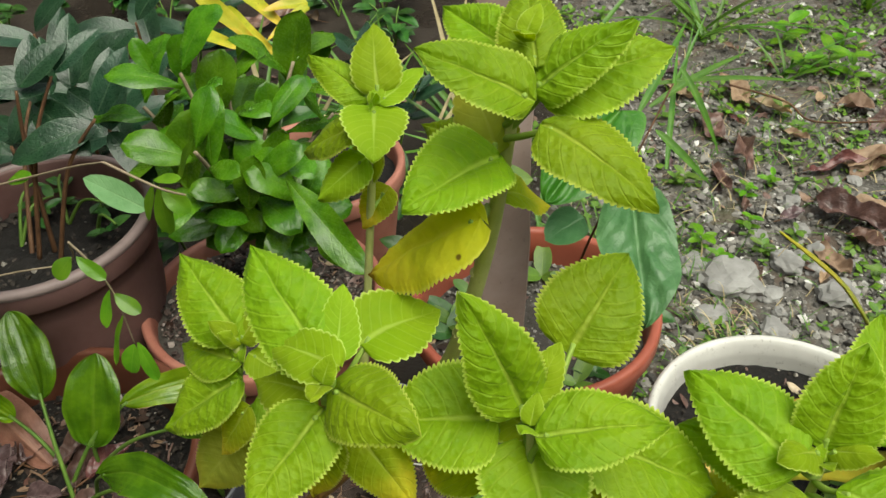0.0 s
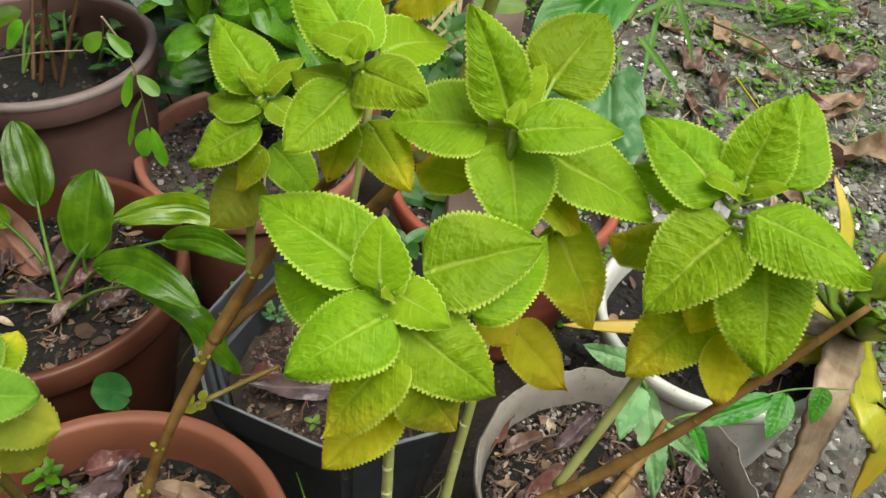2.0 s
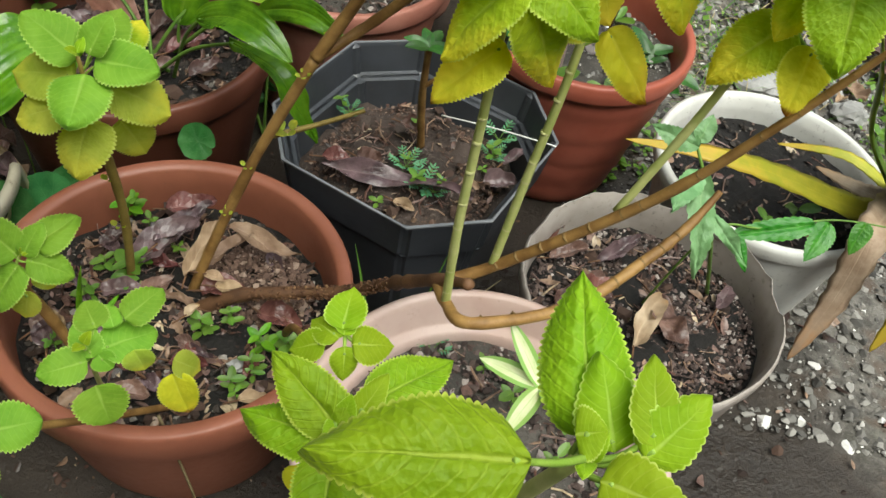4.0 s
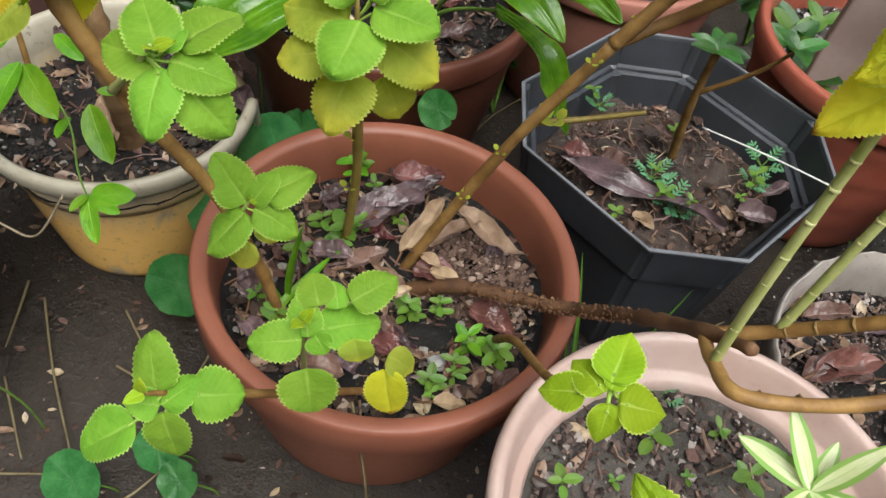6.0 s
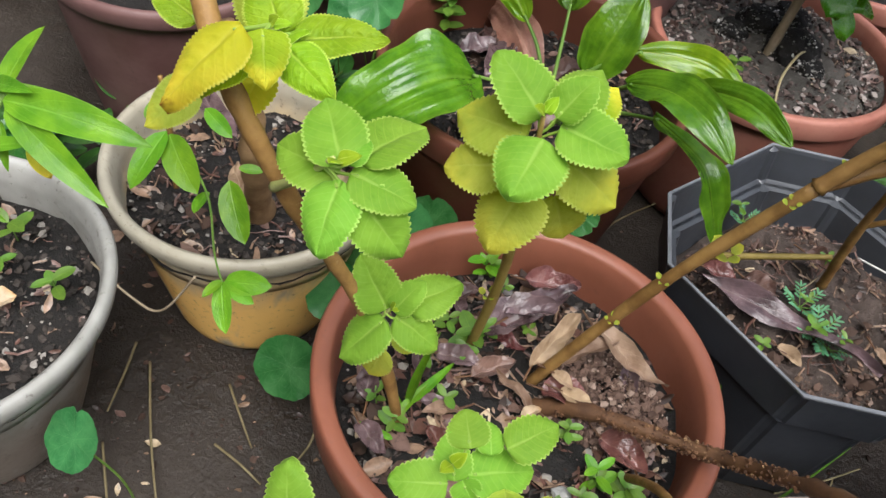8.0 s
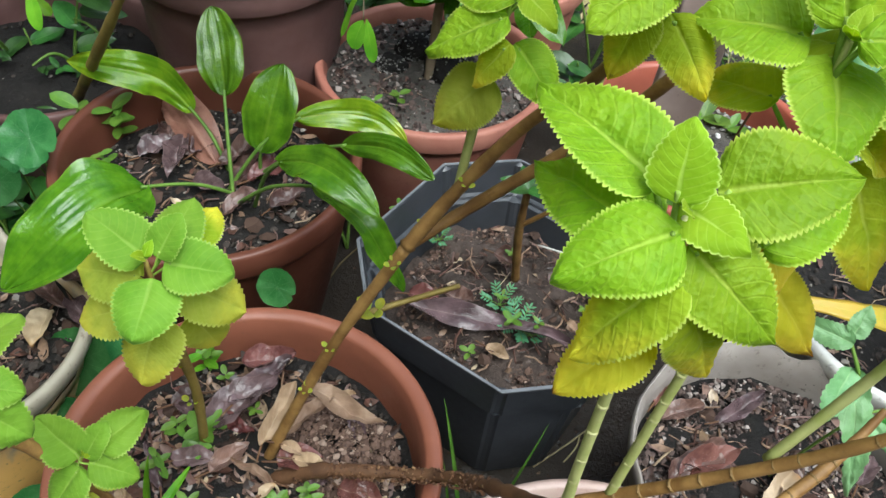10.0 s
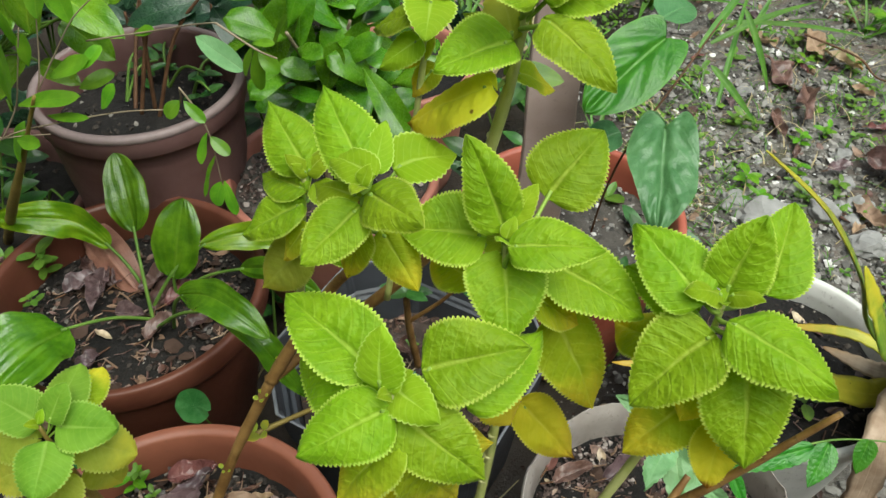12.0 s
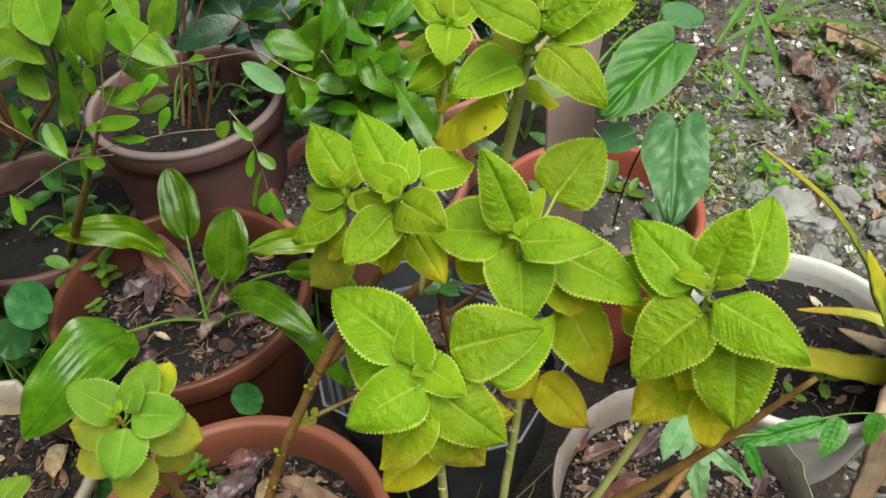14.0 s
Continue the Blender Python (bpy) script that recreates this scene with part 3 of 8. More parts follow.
plain_wall("wall_north", (6.0, 0.15, 2.6), (1.0, 4.1, 1.25))
plain_wall("wall_south", (6.0, 0.15, 2.6), (1.0, -2.3, 1.25))
plain_wall("wall_east", (0.15, 6.25, 2.6), (4.1, 0.9, 1.25))


# ---- pots ----
# Pale worn rim, its tone pulled down for the shade at the back left.
M["worn_rim"] = plastic("worn_pale_rim", (0.15, 0.108, 0.102), (0.24, 0.185, 0.178), 0.55, dirt_amount=0.4)


def round_pot(name, at, rim, base_ratio, material, label, soil, soil_drop, lip=0.022, over=0.008, wall=0.006, ribs=0, seed=0, grit="crumbs", crumbs=260, low=0.0, dent=None, rolled=False, thick=0.009, litter=0, rim_look=None, group="plant pots", size=(0.0012, 0.0055), ledge=0.0):
    """A tapered pot with a lip, filled with earth; rim: (outer radius, height)."""
    radius, height = rim
    x, y = at
    z0 = low
    h = height - z0
    pot = thing(name, (x, y, z0), label, "plant pot", group)
    r_low, r_neck = radius * base_ratio, radius - over
    profile = [(r_low * 0.93, 0.0), (r_low, 0.004)]
    steps = 14
    for i in range(1, steps):
        q = i / steps
        zz = (h - lip) * q
        bump = 0.0028 * math.sin(q * math.pi * ribs) ** 2 if ribs else 0.0
        profile.append((r_low + (r_neck - r_low) * q**0.92 + bump, zz))
    profile += [(r_neck, h - lip - 0.001), (radius - 0.002, h - lip), (radius - 0.0005, h - lip + 0.003)]
    if rolled:
        profile += [(radius + 0.0015, h - 0.007), (radius, h - 0.002), (radius - 0.004, h), (radius - 0.008, h - 0.0025), (radius - 0.0095, h - 0.008)]
    else:
        profile += [(radius, h - 0.004), (radius - 0.0015, h - 0.0008), (radius - 0.003, h), (radius - thick, h - 0.0005), (radius - thick - 0.002, h - 0.004)]
    inner = radius - (0.012 if rolled else thick + 0.004)
    drop = h - soil_drop - 0.012
    if ledge:
        profile += [(inner, h - 0.012), (inner - 0.003, h - 0.026), (inner - 0.005, h - 0.029), (inner - ledge, h - 0.031), (inner - ledge - 0.002, h - 0.034)]
        inner -= ledge + 0.003
    for i in range(1, 7):
        q = i / 6
        start = h - (0.036 if ledge else 0.008)
        profile.append((inner - (inner - r_low) * 0.22 * q * (h - drop) / h * 2.0, start - (start - drop) * q))
    body = lathe(profile, 72, 0.004, seed, dent)
    part("body", mesh_of("pot_body", body, material), pot, world=Matrix.Translation((x, y, z0)))
    level = height - soil_drop
    fill = profile[-1][0] + 0.003
    part("soil", mesh_of("soil", soil_disc(fill, 0.0045, seed + 3), M[soil]), pot, "", Matrix.Translation((x, y, level)))
    places, sizes = scatter_disc(crumbs, fill * 0.95, 0.004, size, seed + 11)
    part("soil_grit", lumps("soil_grit", places, sizes, M[grit], seed), pot, "loose crumbs of earth and grit", Matrix.Translation((x, y, level)), kind="stuff")
    if litter:
        places, sizes = scatter_disc(litter, fill * 0.93, 0.005, (0.003, 0.013), seed + 21)
        part("leaf_debris", flakes("leaf_debris", places, sizes, M["flakes"], seed), pot, "scraps of dead leaf on the soil", Matrix.Translation((x, y, level)), kind="stuff")
    if rim_look:
        ring = lathe([(radius - 0.0005, h - 0.008), (radius + 0.0012, h - 0.005), (radius + 0.001, h), (radius - 0.003, h + 0.0015), (radius - 0.0085, h + 0.001), (radius - 0.009, h - 0.002), (radius - 0.0005, h - 0.008)], 72, 0.004, seed, caps=False)
        part("rim", mesh_of("pot_rim", ring, M[rim_look]), pot, "paler worn rim", Matrix.Translation((x, y, z0)))
    return pot


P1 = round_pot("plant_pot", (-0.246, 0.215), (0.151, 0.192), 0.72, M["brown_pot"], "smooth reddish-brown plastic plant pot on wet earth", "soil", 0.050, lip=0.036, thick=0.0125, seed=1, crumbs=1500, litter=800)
P2 = round_pot("plant_pot", (-0.402, 0.498), (0.151, 0.228), 0.70, M["lily_pot"], "red-brown plastic plant pot holding a broad-leaved lily", "soil", 0.055, lip=0.03, seed=2, grit="crumbs", crumbs=1900, litter=150)
P4 = round_pot("plant_pot", (0.031, 0.112), (0.1385, 0.230), 0.70, M["tan_pot"], "pale pinkish-tan plastic plant pot with wide rolled rim", "soil_grey", 0.042, lip=0.03, over=0.006, seed=3, rolled=True, crumbs=2600, litter=40, grit="speckled", ledge=0.010)
P6 = round_pot("plant_pot", (-0.234, 0.742), (0.138, 0.214), 0.72, M["terracotta"], "faded pinkish terracotta pot full of grey grit", "soil_grey", 0.022, lip=0.026, seed=4, crumbs=2200, litter=60, grit="speckled")
P7 = round_pot("plant_pot", (0.072, 0.692), (0.136, 0.230), 0.62, M["red_pot"], "orange-red ribbed plastic plant pot with grey soil", "soil_grey", 0.045, lip=0.024, ribs=5, seed=5, crumbs=1200, grit="gravel", litter=40)
P3 = round_pot("plant_pot", (-0.463, 0.741), (0.127, 0.329), 0.70, M["old_pot"], "faded purplish-brown ribbed plastic pot with pale rim", "soil", 0.055, lip=0.03, ribs=6, seed=6, crumbs=500, rim_look="worn_rim")
P9 = round_pot("plant_pot", (-0.692, 0.663), (0.145, 0.182), 0.70, M["old_pot"], "dull brown plastic pot in deep shade", "soil", 0.04, lip=0.026, seed=7, crumbs=200)
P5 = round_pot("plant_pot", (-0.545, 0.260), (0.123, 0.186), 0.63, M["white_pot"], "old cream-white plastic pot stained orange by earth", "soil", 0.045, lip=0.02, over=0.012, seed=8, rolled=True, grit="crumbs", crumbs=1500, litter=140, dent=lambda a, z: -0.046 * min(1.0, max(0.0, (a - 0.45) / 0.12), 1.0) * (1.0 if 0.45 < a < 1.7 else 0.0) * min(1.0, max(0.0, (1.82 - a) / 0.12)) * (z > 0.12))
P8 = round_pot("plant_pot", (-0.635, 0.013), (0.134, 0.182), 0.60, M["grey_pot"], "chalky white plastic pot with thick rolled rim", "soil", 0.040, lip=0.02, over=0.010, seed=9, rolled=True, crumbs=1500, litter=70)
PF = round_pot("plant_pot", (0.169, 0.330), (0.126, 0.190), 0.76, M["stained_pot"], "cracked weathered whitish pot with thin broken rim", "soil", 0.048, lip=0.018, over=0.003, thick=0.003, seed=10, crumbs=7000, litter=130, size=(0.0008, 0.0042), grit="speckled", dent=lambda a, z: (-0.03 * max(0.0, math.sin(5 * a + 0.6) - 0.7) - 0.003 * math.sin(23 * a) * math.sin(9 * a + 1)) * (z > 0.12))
PW = round_pot("plant_pot", (0.299, 0.535), (0.129, 0.200), 0.74, M["chalk_pot"], "dirty white plastic pot holding an aloe", "soil", 0.035, lip=0.022, over=0.008, seed=11, rolled=True, crumbs=500, litter=60, low=0.02)
PB = round_pot("plant_pot", (-0.200, 1.010), (0.120, 0.215), 0.70, M["terracotta"], "faded terracotta pot half hidden by shrub leaves", "soil", 0.03, lip=0.026, seed=12, crumbs=100)
PC = round_pot("plant_pot", (-0.800, 0.420), (0.130, 0.215), 0.70, M["old_pot"], "purplish-brown plastic pot with whitish rim", "soil", 0.03, lip=0.022, seed=13, rolled=True, crumbs=100)


def chamfered_square(half, cut, turn):
    pts = []
    for k in range(4):
        a = turn + k * math.pi / 2
        e, n = Vector((math.cos(a), math.sin(a))), Vector((-math.sin(a), math.cos(a)))
        pts += [e * half - n * (half - cut), e * half + n * (half - cut)]
    return pts


def black_tub(at, height):
    """A chamfered square tub, double walled, with a step inside."""
    x, y = at
    pot = thing("plant_tub", (x, y, 0), "black chamfered square plastic tub with pale worn edge", "plant pot", "plant pots")
    turn = math.atan2(-0.368, 0.93)
    rings = [(0.098, 0.044, 0.0), (0.101, 0.046, 0.004), (0.116, 0.053, height - 0.052), (0.124, 0.056, height - 0.050), (0.1305, 0.059, height - 0.001), (0.1315, 0.0595, height), (0.1285, 0.058, height), (0.1275, 0.0575, height - 0.003), (0.123, 0.055, height - 0.036), (0.112, 0.050, height - 0.040), (0.106, 0.047, height - 0.095)]
    bm = bmesh.new()
    loops = []
    for half, cut, z in rings:
        loops.append([bm.verts.new((p.x, p.y, z)) for p in chamfered_square(half, cut, turn)])
    for a, b in zip(loops, loops[1:]):
        for k in range(8):
            bm.faces.new((a[k], a[(k + 1) % 8], b[(k + 1) % 8], b[k]))
    bm.faces.new(loops[0][::-1])
    bm.faces.new(loops[-1])
    bmesh.ops.recalc_face_normals(bm, faces=bm.faces)
    bmesh.ops.bevel(bm, geom=[e for e in bm.edges if abs(e.verts[0].co.z - e.verts[1].co.z) > 0.01], offset=0.006, segments=3, affect="EDGES")
    part("body", mesh_of("tub_body", bm, M["black_pot"], False), pot, world=Matrix.Translation((x, y, 0)))
    rim = bmesh.new()
    loops = []
    for half, z in ((0.1316, height - 0.0010), (0.1316, height + 0.0009), (0.1294, height + 0.0009), (0.1294, height - 0.0010)):
        loops.append([rim.verts.new((p.x, p.y, z)) for p in chamfered_square(half, 0.0592, turn)])
    loops.append(loops[0])
    for a, b in zip(loops, loops[1:]):
        for k in range(8):
            rim.faces.new((a[k], a[(k + 1) % 8], b[(k + 1) % 8], b[k]))
    bmesh.ops.recalc_face_normals(rim, faces=rim.faces)
    part("rim", mesh_of("tub_rim", rim, M["tub_edge"], False), pot, "scuffed grey edge", Matrix.Translation((x, y, 0)))

    def outline(a):
        q = (a - turn) % (math.pi / 2)
        q = min(q, math.pi / 2 - q)
        return min(1 / math.cos(q), 1.09 / math.cos(math.pi / 4 - q))

    level = height - 0.072
    part("soil", mesh_of("soil", soil_disc(0.108, 0.010, 31, bulge=0.020, outline=outline), M["soil_tub"]), pot, world=Matrix.Translation((x, y, level)))
    places, sizes = scatter_disc(3200, 0.098, 0.008, (0.0008, 0.0042), 32, outline)
    part("soil_grit", lumps("soil_grit", places, sizes, M["clods"], 5), pot, "crumbled bark and earth", Matrix.Translation((x, y, level)), kind="stuff")
    places, sizes = scatter_disc(110, 0.095, 0.012, (0.003, 0.009), 35, outline)
    part("leaf_debris", flakes("leaf_debris", places, sizes, M["flakes"], 6), pot, "scraps of dead leaf", Matrix.Translation((x, y, level)), kind="stuff")
    return pot


M["tub_edge"] = plastic("scuffed_edge", (0.10, 0.105, 0.115), (0.20, 0.205, 0.215), 0.4, dirt_amount=0.3)
TUB = black_tub((-0.086, 0.472), 0.200)


# ---- borage plants ----
FACE = Vector((0.0, -0.42, 0.9))
seed_count = [0]


def borage_leaf(parent, kind, base, tip, width, rounded=False):
    seed_count[0] += 1
    s = seed_count[0]
    rng = random.Random(s)
    face = FACE + Vector((rng.uniform(-0.2, 0.2), rng.uniform(-0.2, 0.2), 0))
    m, length = frame_of(base, tip, face)
    big = length > 0.03
    m = m @ pose(0, 0, 0, rng.uniform(2, 7) if big else 0)
    data = blade("leaf", length * 1.04, max(width, (0.76 if rounded else 0.60) * length) * (1.08 if rounded else 0.98), M["fresh" if kind == "green" and rounded else "young" if kind == "green" and not big else kind], rise=0.36 if rounded else 0.40, fall=0.62 if rounded else 0.82, teeth=(15 if rounded else 25) if big else 11, tooth=0.052 if rounded else 0.040, fold=rng.uniform(0.05, 0.42), droop=rng.uniform(0.08, 0.28), cup=rng.uniform(-0.60, -0.05), wave=rng.uniform(0.008, 0.030), crumple=0.022, quilt=(0.012 if rounded else 0.030) if big else 0.008, cols=18 if big else 8, seed=s)
    return part("leaf", data, parent, {"pale": "pale yellowish-green leaf", "turning": "green leaf turning yellow", "yellow": "old yellow leaf with brown specks"}.get(kind, ""), m)


def rosette(parent, leaves, core, material="leaf_stalk", rounded=False, bud=True):
    """Toothed leaves round a stem top; each gets a petiole back to the stem line core (bottom, top)."""
    low, high = Vector(core[0]), Vector(core[1])
    line = high - low
    for kind, base, tip, width in leaves:
        made = borage_leaf(parent, kind, base, tip, width, rounded)
        b = Vector(base)
        q = min(max((b - low).dot(line) / line.length_squared - 0.15, 0.0), 1.0)
        root = low + line * q
        if 0.004 < (b - root).length < (0.022 if rounded else 0.09):
            d = (Vector(tip) - b).normalized()
            stem(made, [root, root.lerp(b, 0.55) + Vector((0, 0, -0.002)), b + d * 0.004], [0.0008 if rounded else 0.0014, 0.0008 if rounded else 0.0012, 0.0009], M[material], "petiole", sides=6)
    if bud:
        # the folded young pair at the tip
        axis = line.normalized()
        side = axis.orthogonal().normalized()
        for k in range(2):
            a = k * math.pi + 0.4
            d = (axis * 1.5 + math.cos(a) * side + math.sin(a) * axis.cross(side)).normalized()
            p = high - axis * 0.001 * k
            borage_leaf(parent, "green", p, p + d * 0.010, 0.0075)


def borage(root, label):
    return thing("borage_plant", root, label, "plant", "borage plants")


ROSETTE_A = [
    ("green", (-0.031, 0.137, 0.608), (-0.077, 0.162, 0.620), 0.037),
    ("green", (-0.012, 0.142, 0.606), (0.029, 0.149, 0.621), 0.038),
    ("green", (-0.022, 0.122, 0.605), (-0.056, 0.100, 0.595), 0.033),
    ("green", (-0.018, 0.124, 0.597), (0.019, 0.111, 0.574), 0.034),
    ("turning", (-0.018, 0.117, 0.590), (-0.051, 0.101, 0.560), 0.032),
    ("yellow", (-0.019, 0.128, 0.548), (-0.048, 0.105, 0.530), 0.029),
    ("turning", (-0.013, 0.113, 0.583), (0.010, 0.116, 0.537), 0.030),
    ("green", (-0.027, 0.125, 0.612), (-0.028, 0.134, 0.636), 0.023),
    ("green", (-0.024, 0.132, 0.606), (-0.003, 0.117, 0.610), 0.021),
    ("green", (-0.026, 0.133, 0.608), (-0.016, 0.135, 0.613), 0.008),
    ("green", (-0.030, 0.128, 0.594), (-0.073, 0.160, 0.588), 0.036),
    ("green", (0.008, 0.136, 0.592), (0.037, 0.173, 0.605), 0.029),
    ("turning", (-0.014, 0.128, 0.572), (0.022, 0.142, 0.560), 0.026),
]
ROSETTE_B = [
    ("green", (0.017, 0.190, 0.646), (0.002, 0.199, 0.686), 0.026),
    ("green", (0.033, 0.215, 0.647), (0.054, 0.236, 0.671), 0.038),
    ("green", (0.019, 0.180, 0.648), (0.055, 0.178, 0.658), 0.027),
    ("green", (0.017, 0.190, 0.636), (0.024, 0.155, 0.622), 0.037),
    ("green", (0.036, 0.200, 0.624), (0.082, 0.185, 0.612), 0.037),
    ("green", (0.009, 0.196, 0.638), (-0.029, 0.195, 0.641), 0.038),
    ("green", (0.018, 0.190, 0.649), (0.028, 0.201, 0.665), 0.014),
    ("green", (0.019, 0.186, 0.649), (0.028, 0.189, 0.650), 0.006),
    ("turning", (0.043, 0.197, 0.588), (0.071, 0.177, 0.550), 0.037),
    ("yellow", (0.032, 0.186, 0.531), (0.064, 0.175, 0.500), 0.028),
    ("yellow", (0.017, 0.161, 0.574), (0.030, 0.155, 0.554), 0.025),
    ("turning", (0.006, 0.190, 0.615), (-0.020, 0.212, 0.604), 0.026),
    ("green", (0.018, 0.190, 0.640), (0.004, 0.209, 0.631), 0.017),
    ("turning", (0.030, 0.186, 0.615), (0.054, 0.190, 0.592), 0.024),
]
ROSETTE_C = [
    ("green", (-0.043, 0.192, 0.668), (-0.069, 0.223, 0.690), 0.029),
    ("green", (-0.041, 0.194, 0.669), (-0.037, 0.211, 0.684), 0.013),
    ("green", (-0.038, 0.186, 0.675), (-0.063, 0.200, 0.676), 0.014),
    ("green", (-0.043, 0.188, 0.664), (-0.018, 0.167, 0.669), 0.026),
    ("green", (-0.036, 0.212, 0.658), (-0.011, 0.226, 0.664), 0.029),
    ("green", (-0.045, 0.185, 0.658), (-0.065, 0.160, 0.646), 0.027),
    ("turning", (-0.039, 0.194, 0.637), (-0.020, 0.177, 0.620), 0.022),
    ("green", (-0.046, 0.192, 0.656), (-0.070, 0.203, 0.657), 0.022),
    ("turning", (-0.047, 0.192, 0.640), (-0.056, 0.186, 0.612), 0.020),
]
ROSETTE_C2 = [
    ("green", (-0.103, 0.285, 0.592), (-0.134, 0.323, 0.607), 0.034),
    ("green", (-0.103, 0.284, 0.589), (-0.088, 0.290, 0.608), 0.016),
    ("green", (-0.104, 0.275, 0.575), (-0.140, 0.265, 0.555), 0.032),
    ("pale", (-0.107, 0.272, 0.541), (-0.132, 0.257, 0.517), 0.034),
    ("green", (-0.103, 0.278, 0.583), (-0.138, 0.302, 0.573), 0.027),
    ("green", (-0.099, 0.280, 0.558), (-0.072, 0.266, 0.539), 0.028),
    ("turning", (-0.100, 0.266, 0.566), (-0.116, 0.256, 0.547), 0.020),
    ("green", (-0.101, 0.284, 0.588), (-0.111, 0.284, 0.602), 0.011),
    ("green", (-0.099, 0.282, 0.584), (-0.080, 0.271, 0.581), 0.018),
]
ROSETTE_D = [
    ("green", (0.107, 0.184, 0.622), (0.076, 0.208, 0.641), 0.034),
    ("green", (0.116, 0.192, 0.622), (0.125, 0.204, 0.656), 0.030),
    ("green", (0.134, 0.193, 0.622), (0.147, 0.228, 0.646), 0.031),
    ("green", (0.117, 0.179, 0.618), (0.153, 0.149, 0.625), 0.034),
    ("green", (0.113, 0.178, 0.610), (0.078, 0.155, 0.590), 0.040),
    ("green", (0.129, 0.175, 0.597), (0.136, 0.143, 0.564), 0.042),
    ("turning", (0.118, 0.184, 0.560), (0.085, 0.163, 0.534), 0.035),
    ("yellow", (0.128, 0.170, 0.556), (0.124, 0.150, 0.530), 0.027),
    ("green", (0.108, 0.193, 0.607), (0.077, 0.208, 0.620), 0.029),
    ("green", (0.116, 0.192, 0.620), (0.100, 0.182, 0.636), 0.013),
    ("green", (0.117, 0.192, 0.621), (0.125, 0.183, 0.632), 0.012),
    ("turning", (0.098, 0.190, 0.585), (0.075, 0.220, 0.562), 0.030),
    ("green", (0.120, 0.179, 0.611), (0.143, 0.178, 0.593), 0.020),
    ("turning", (0.122, 0.186, 0.590), (0.108, 0.166, 0.560), 0.030),
]
ROSETTE_Y = [
    ("yellow", (0.005, 0.229, 0.695), (-0.036, 0.240, 0.665), 0.034),
    ("green", (0.012, 0.245, 0.708), (-0.018, 0.224, 0.707), 0.032),
    ("green", (0.024, 0.238, 0.723), (0.055, 0.213, 0.716), 0.027),
    ("green", (0.022, 0.236, 0.732), (-0.010, 0.234, 0.752), 0.021),
    ("green", (0.024, 0.252, 0.726), (0.064, 0.258, 0.737), 0.034),
    ("pale", (0.012, 0.251, 0.704), (0.002, 0.262, 0.730), 0.021),
    ("green", (0.023, 0.247, 0.737), (0.021, 0.271, 0.755), 0.022),
    ("green", (0.021, 0.246, 0.730), (0.048, 0.243, 0.752), 0.016),
    ("green", (0.010, 0.258, 0.702), (-0.014, 0.281, 0.700), 0.018),
    ("green", (0.020, 0.262, 0.731), (-0.004, 0.289, 0.742), 0.020),
    ("turning", (0.012, 0.262, 0.682), (0.034, 0.276, 0.668), 0.012),
]
ROSETTE_E = [
    ("green", (-0.280, 0.202, 0.420), (-0.312, 0.207, 0.444), 0.029),
    ("green", (-0.271, 0.207, 0.426), (-0.267, 0.240, 0.440), 0.027),
    ("green", (-0.269, 0.201, 0.422), (-0.232, 0.205, 0.420), 0.032),
    ("green", (-0.273, 0.193, 0.416), (-0.269, 0.160, 0.402), 0.036),
    ("pale", (-0.263, 0.203, 0.403), (-0.229, 0.213, 0.382), 0.034),
    ("pale", (-0.261, 0.205, 0.371), (-0.248, 0.210, 0.341), 0.028),
    ("pale", (-0.276, 0.192, 0.380), (-0.274, 0.160, 0.360), 0.038),
    ("pale", (-0.285, 0.198, 0.408), (-0.328, 0.198, 0.401), 0.030),
    ("pale", (-0.286, 0.190, 0.390), (-0.318, 0.176, 0.382), 0.031),
    ("green", (-0.272, 0.200, 0.426), (-0.265, 0.214, 0.448), 0.022),
    ("turning", (-0.266, 0.222, 0.415), (-0.260, 0.251, 0.422), 0.024),
]
ROSETTE_F = [
    ("green", (-0.324, 0.087, 0.441), (-0.350, 0.108, 0.453), 0.021),
    ("green", (-0.321, 0.096, 0.439), (-0.311, 0.131, 0.446), 0.026),
    ("green", (-0.321, 0.090, 0.436), (-0.291, 0.098, 0.431), 0.021),
    ("green", (-0.323, 0.086, 0.433), (-0.316, 0.057, 0.419), 0.026),
    ("green", (-0.314, 0.086, 0.430), (-0.287, 0.089, 0.406), 0.024),
    ("green", (-0.328, 0.090, 0.430), (-0.361, 0.087, 0.428), 0.021),
    ("green", (-0.321, 0.088, 0.442), (-0.322, 0.102, 0.449), 0.010),
]
ROSETTE_G = [
    ("green", (-0.321, 0.140, 0.282), (-0.346, 0.143, 0.308), 0.024),
    ("green", (-0.311, 0.145, 0.288), (-0.291, 0.169, 0.303), 0.026),
    ("green", (-0.313, 0.137, 0.284), (-0.284, 0.143, 0.273), 0.024),
    ("green", (-0.318, 0.133, 0.281), (-0.330, 0.108, 0.257), 0.030),
    ("green", (-0.316, 0.138, 0.286), (-0.309, 0.155, 0.304), 0.014),
    ("pale", (-0.313, 0.128, 0.258), (-0.315, 0.118, 0.238), 0.020),
    ("pale", (-0.310, 0.137, 0.272), (-0.295, 0.138, 0.262), 0.016),
]
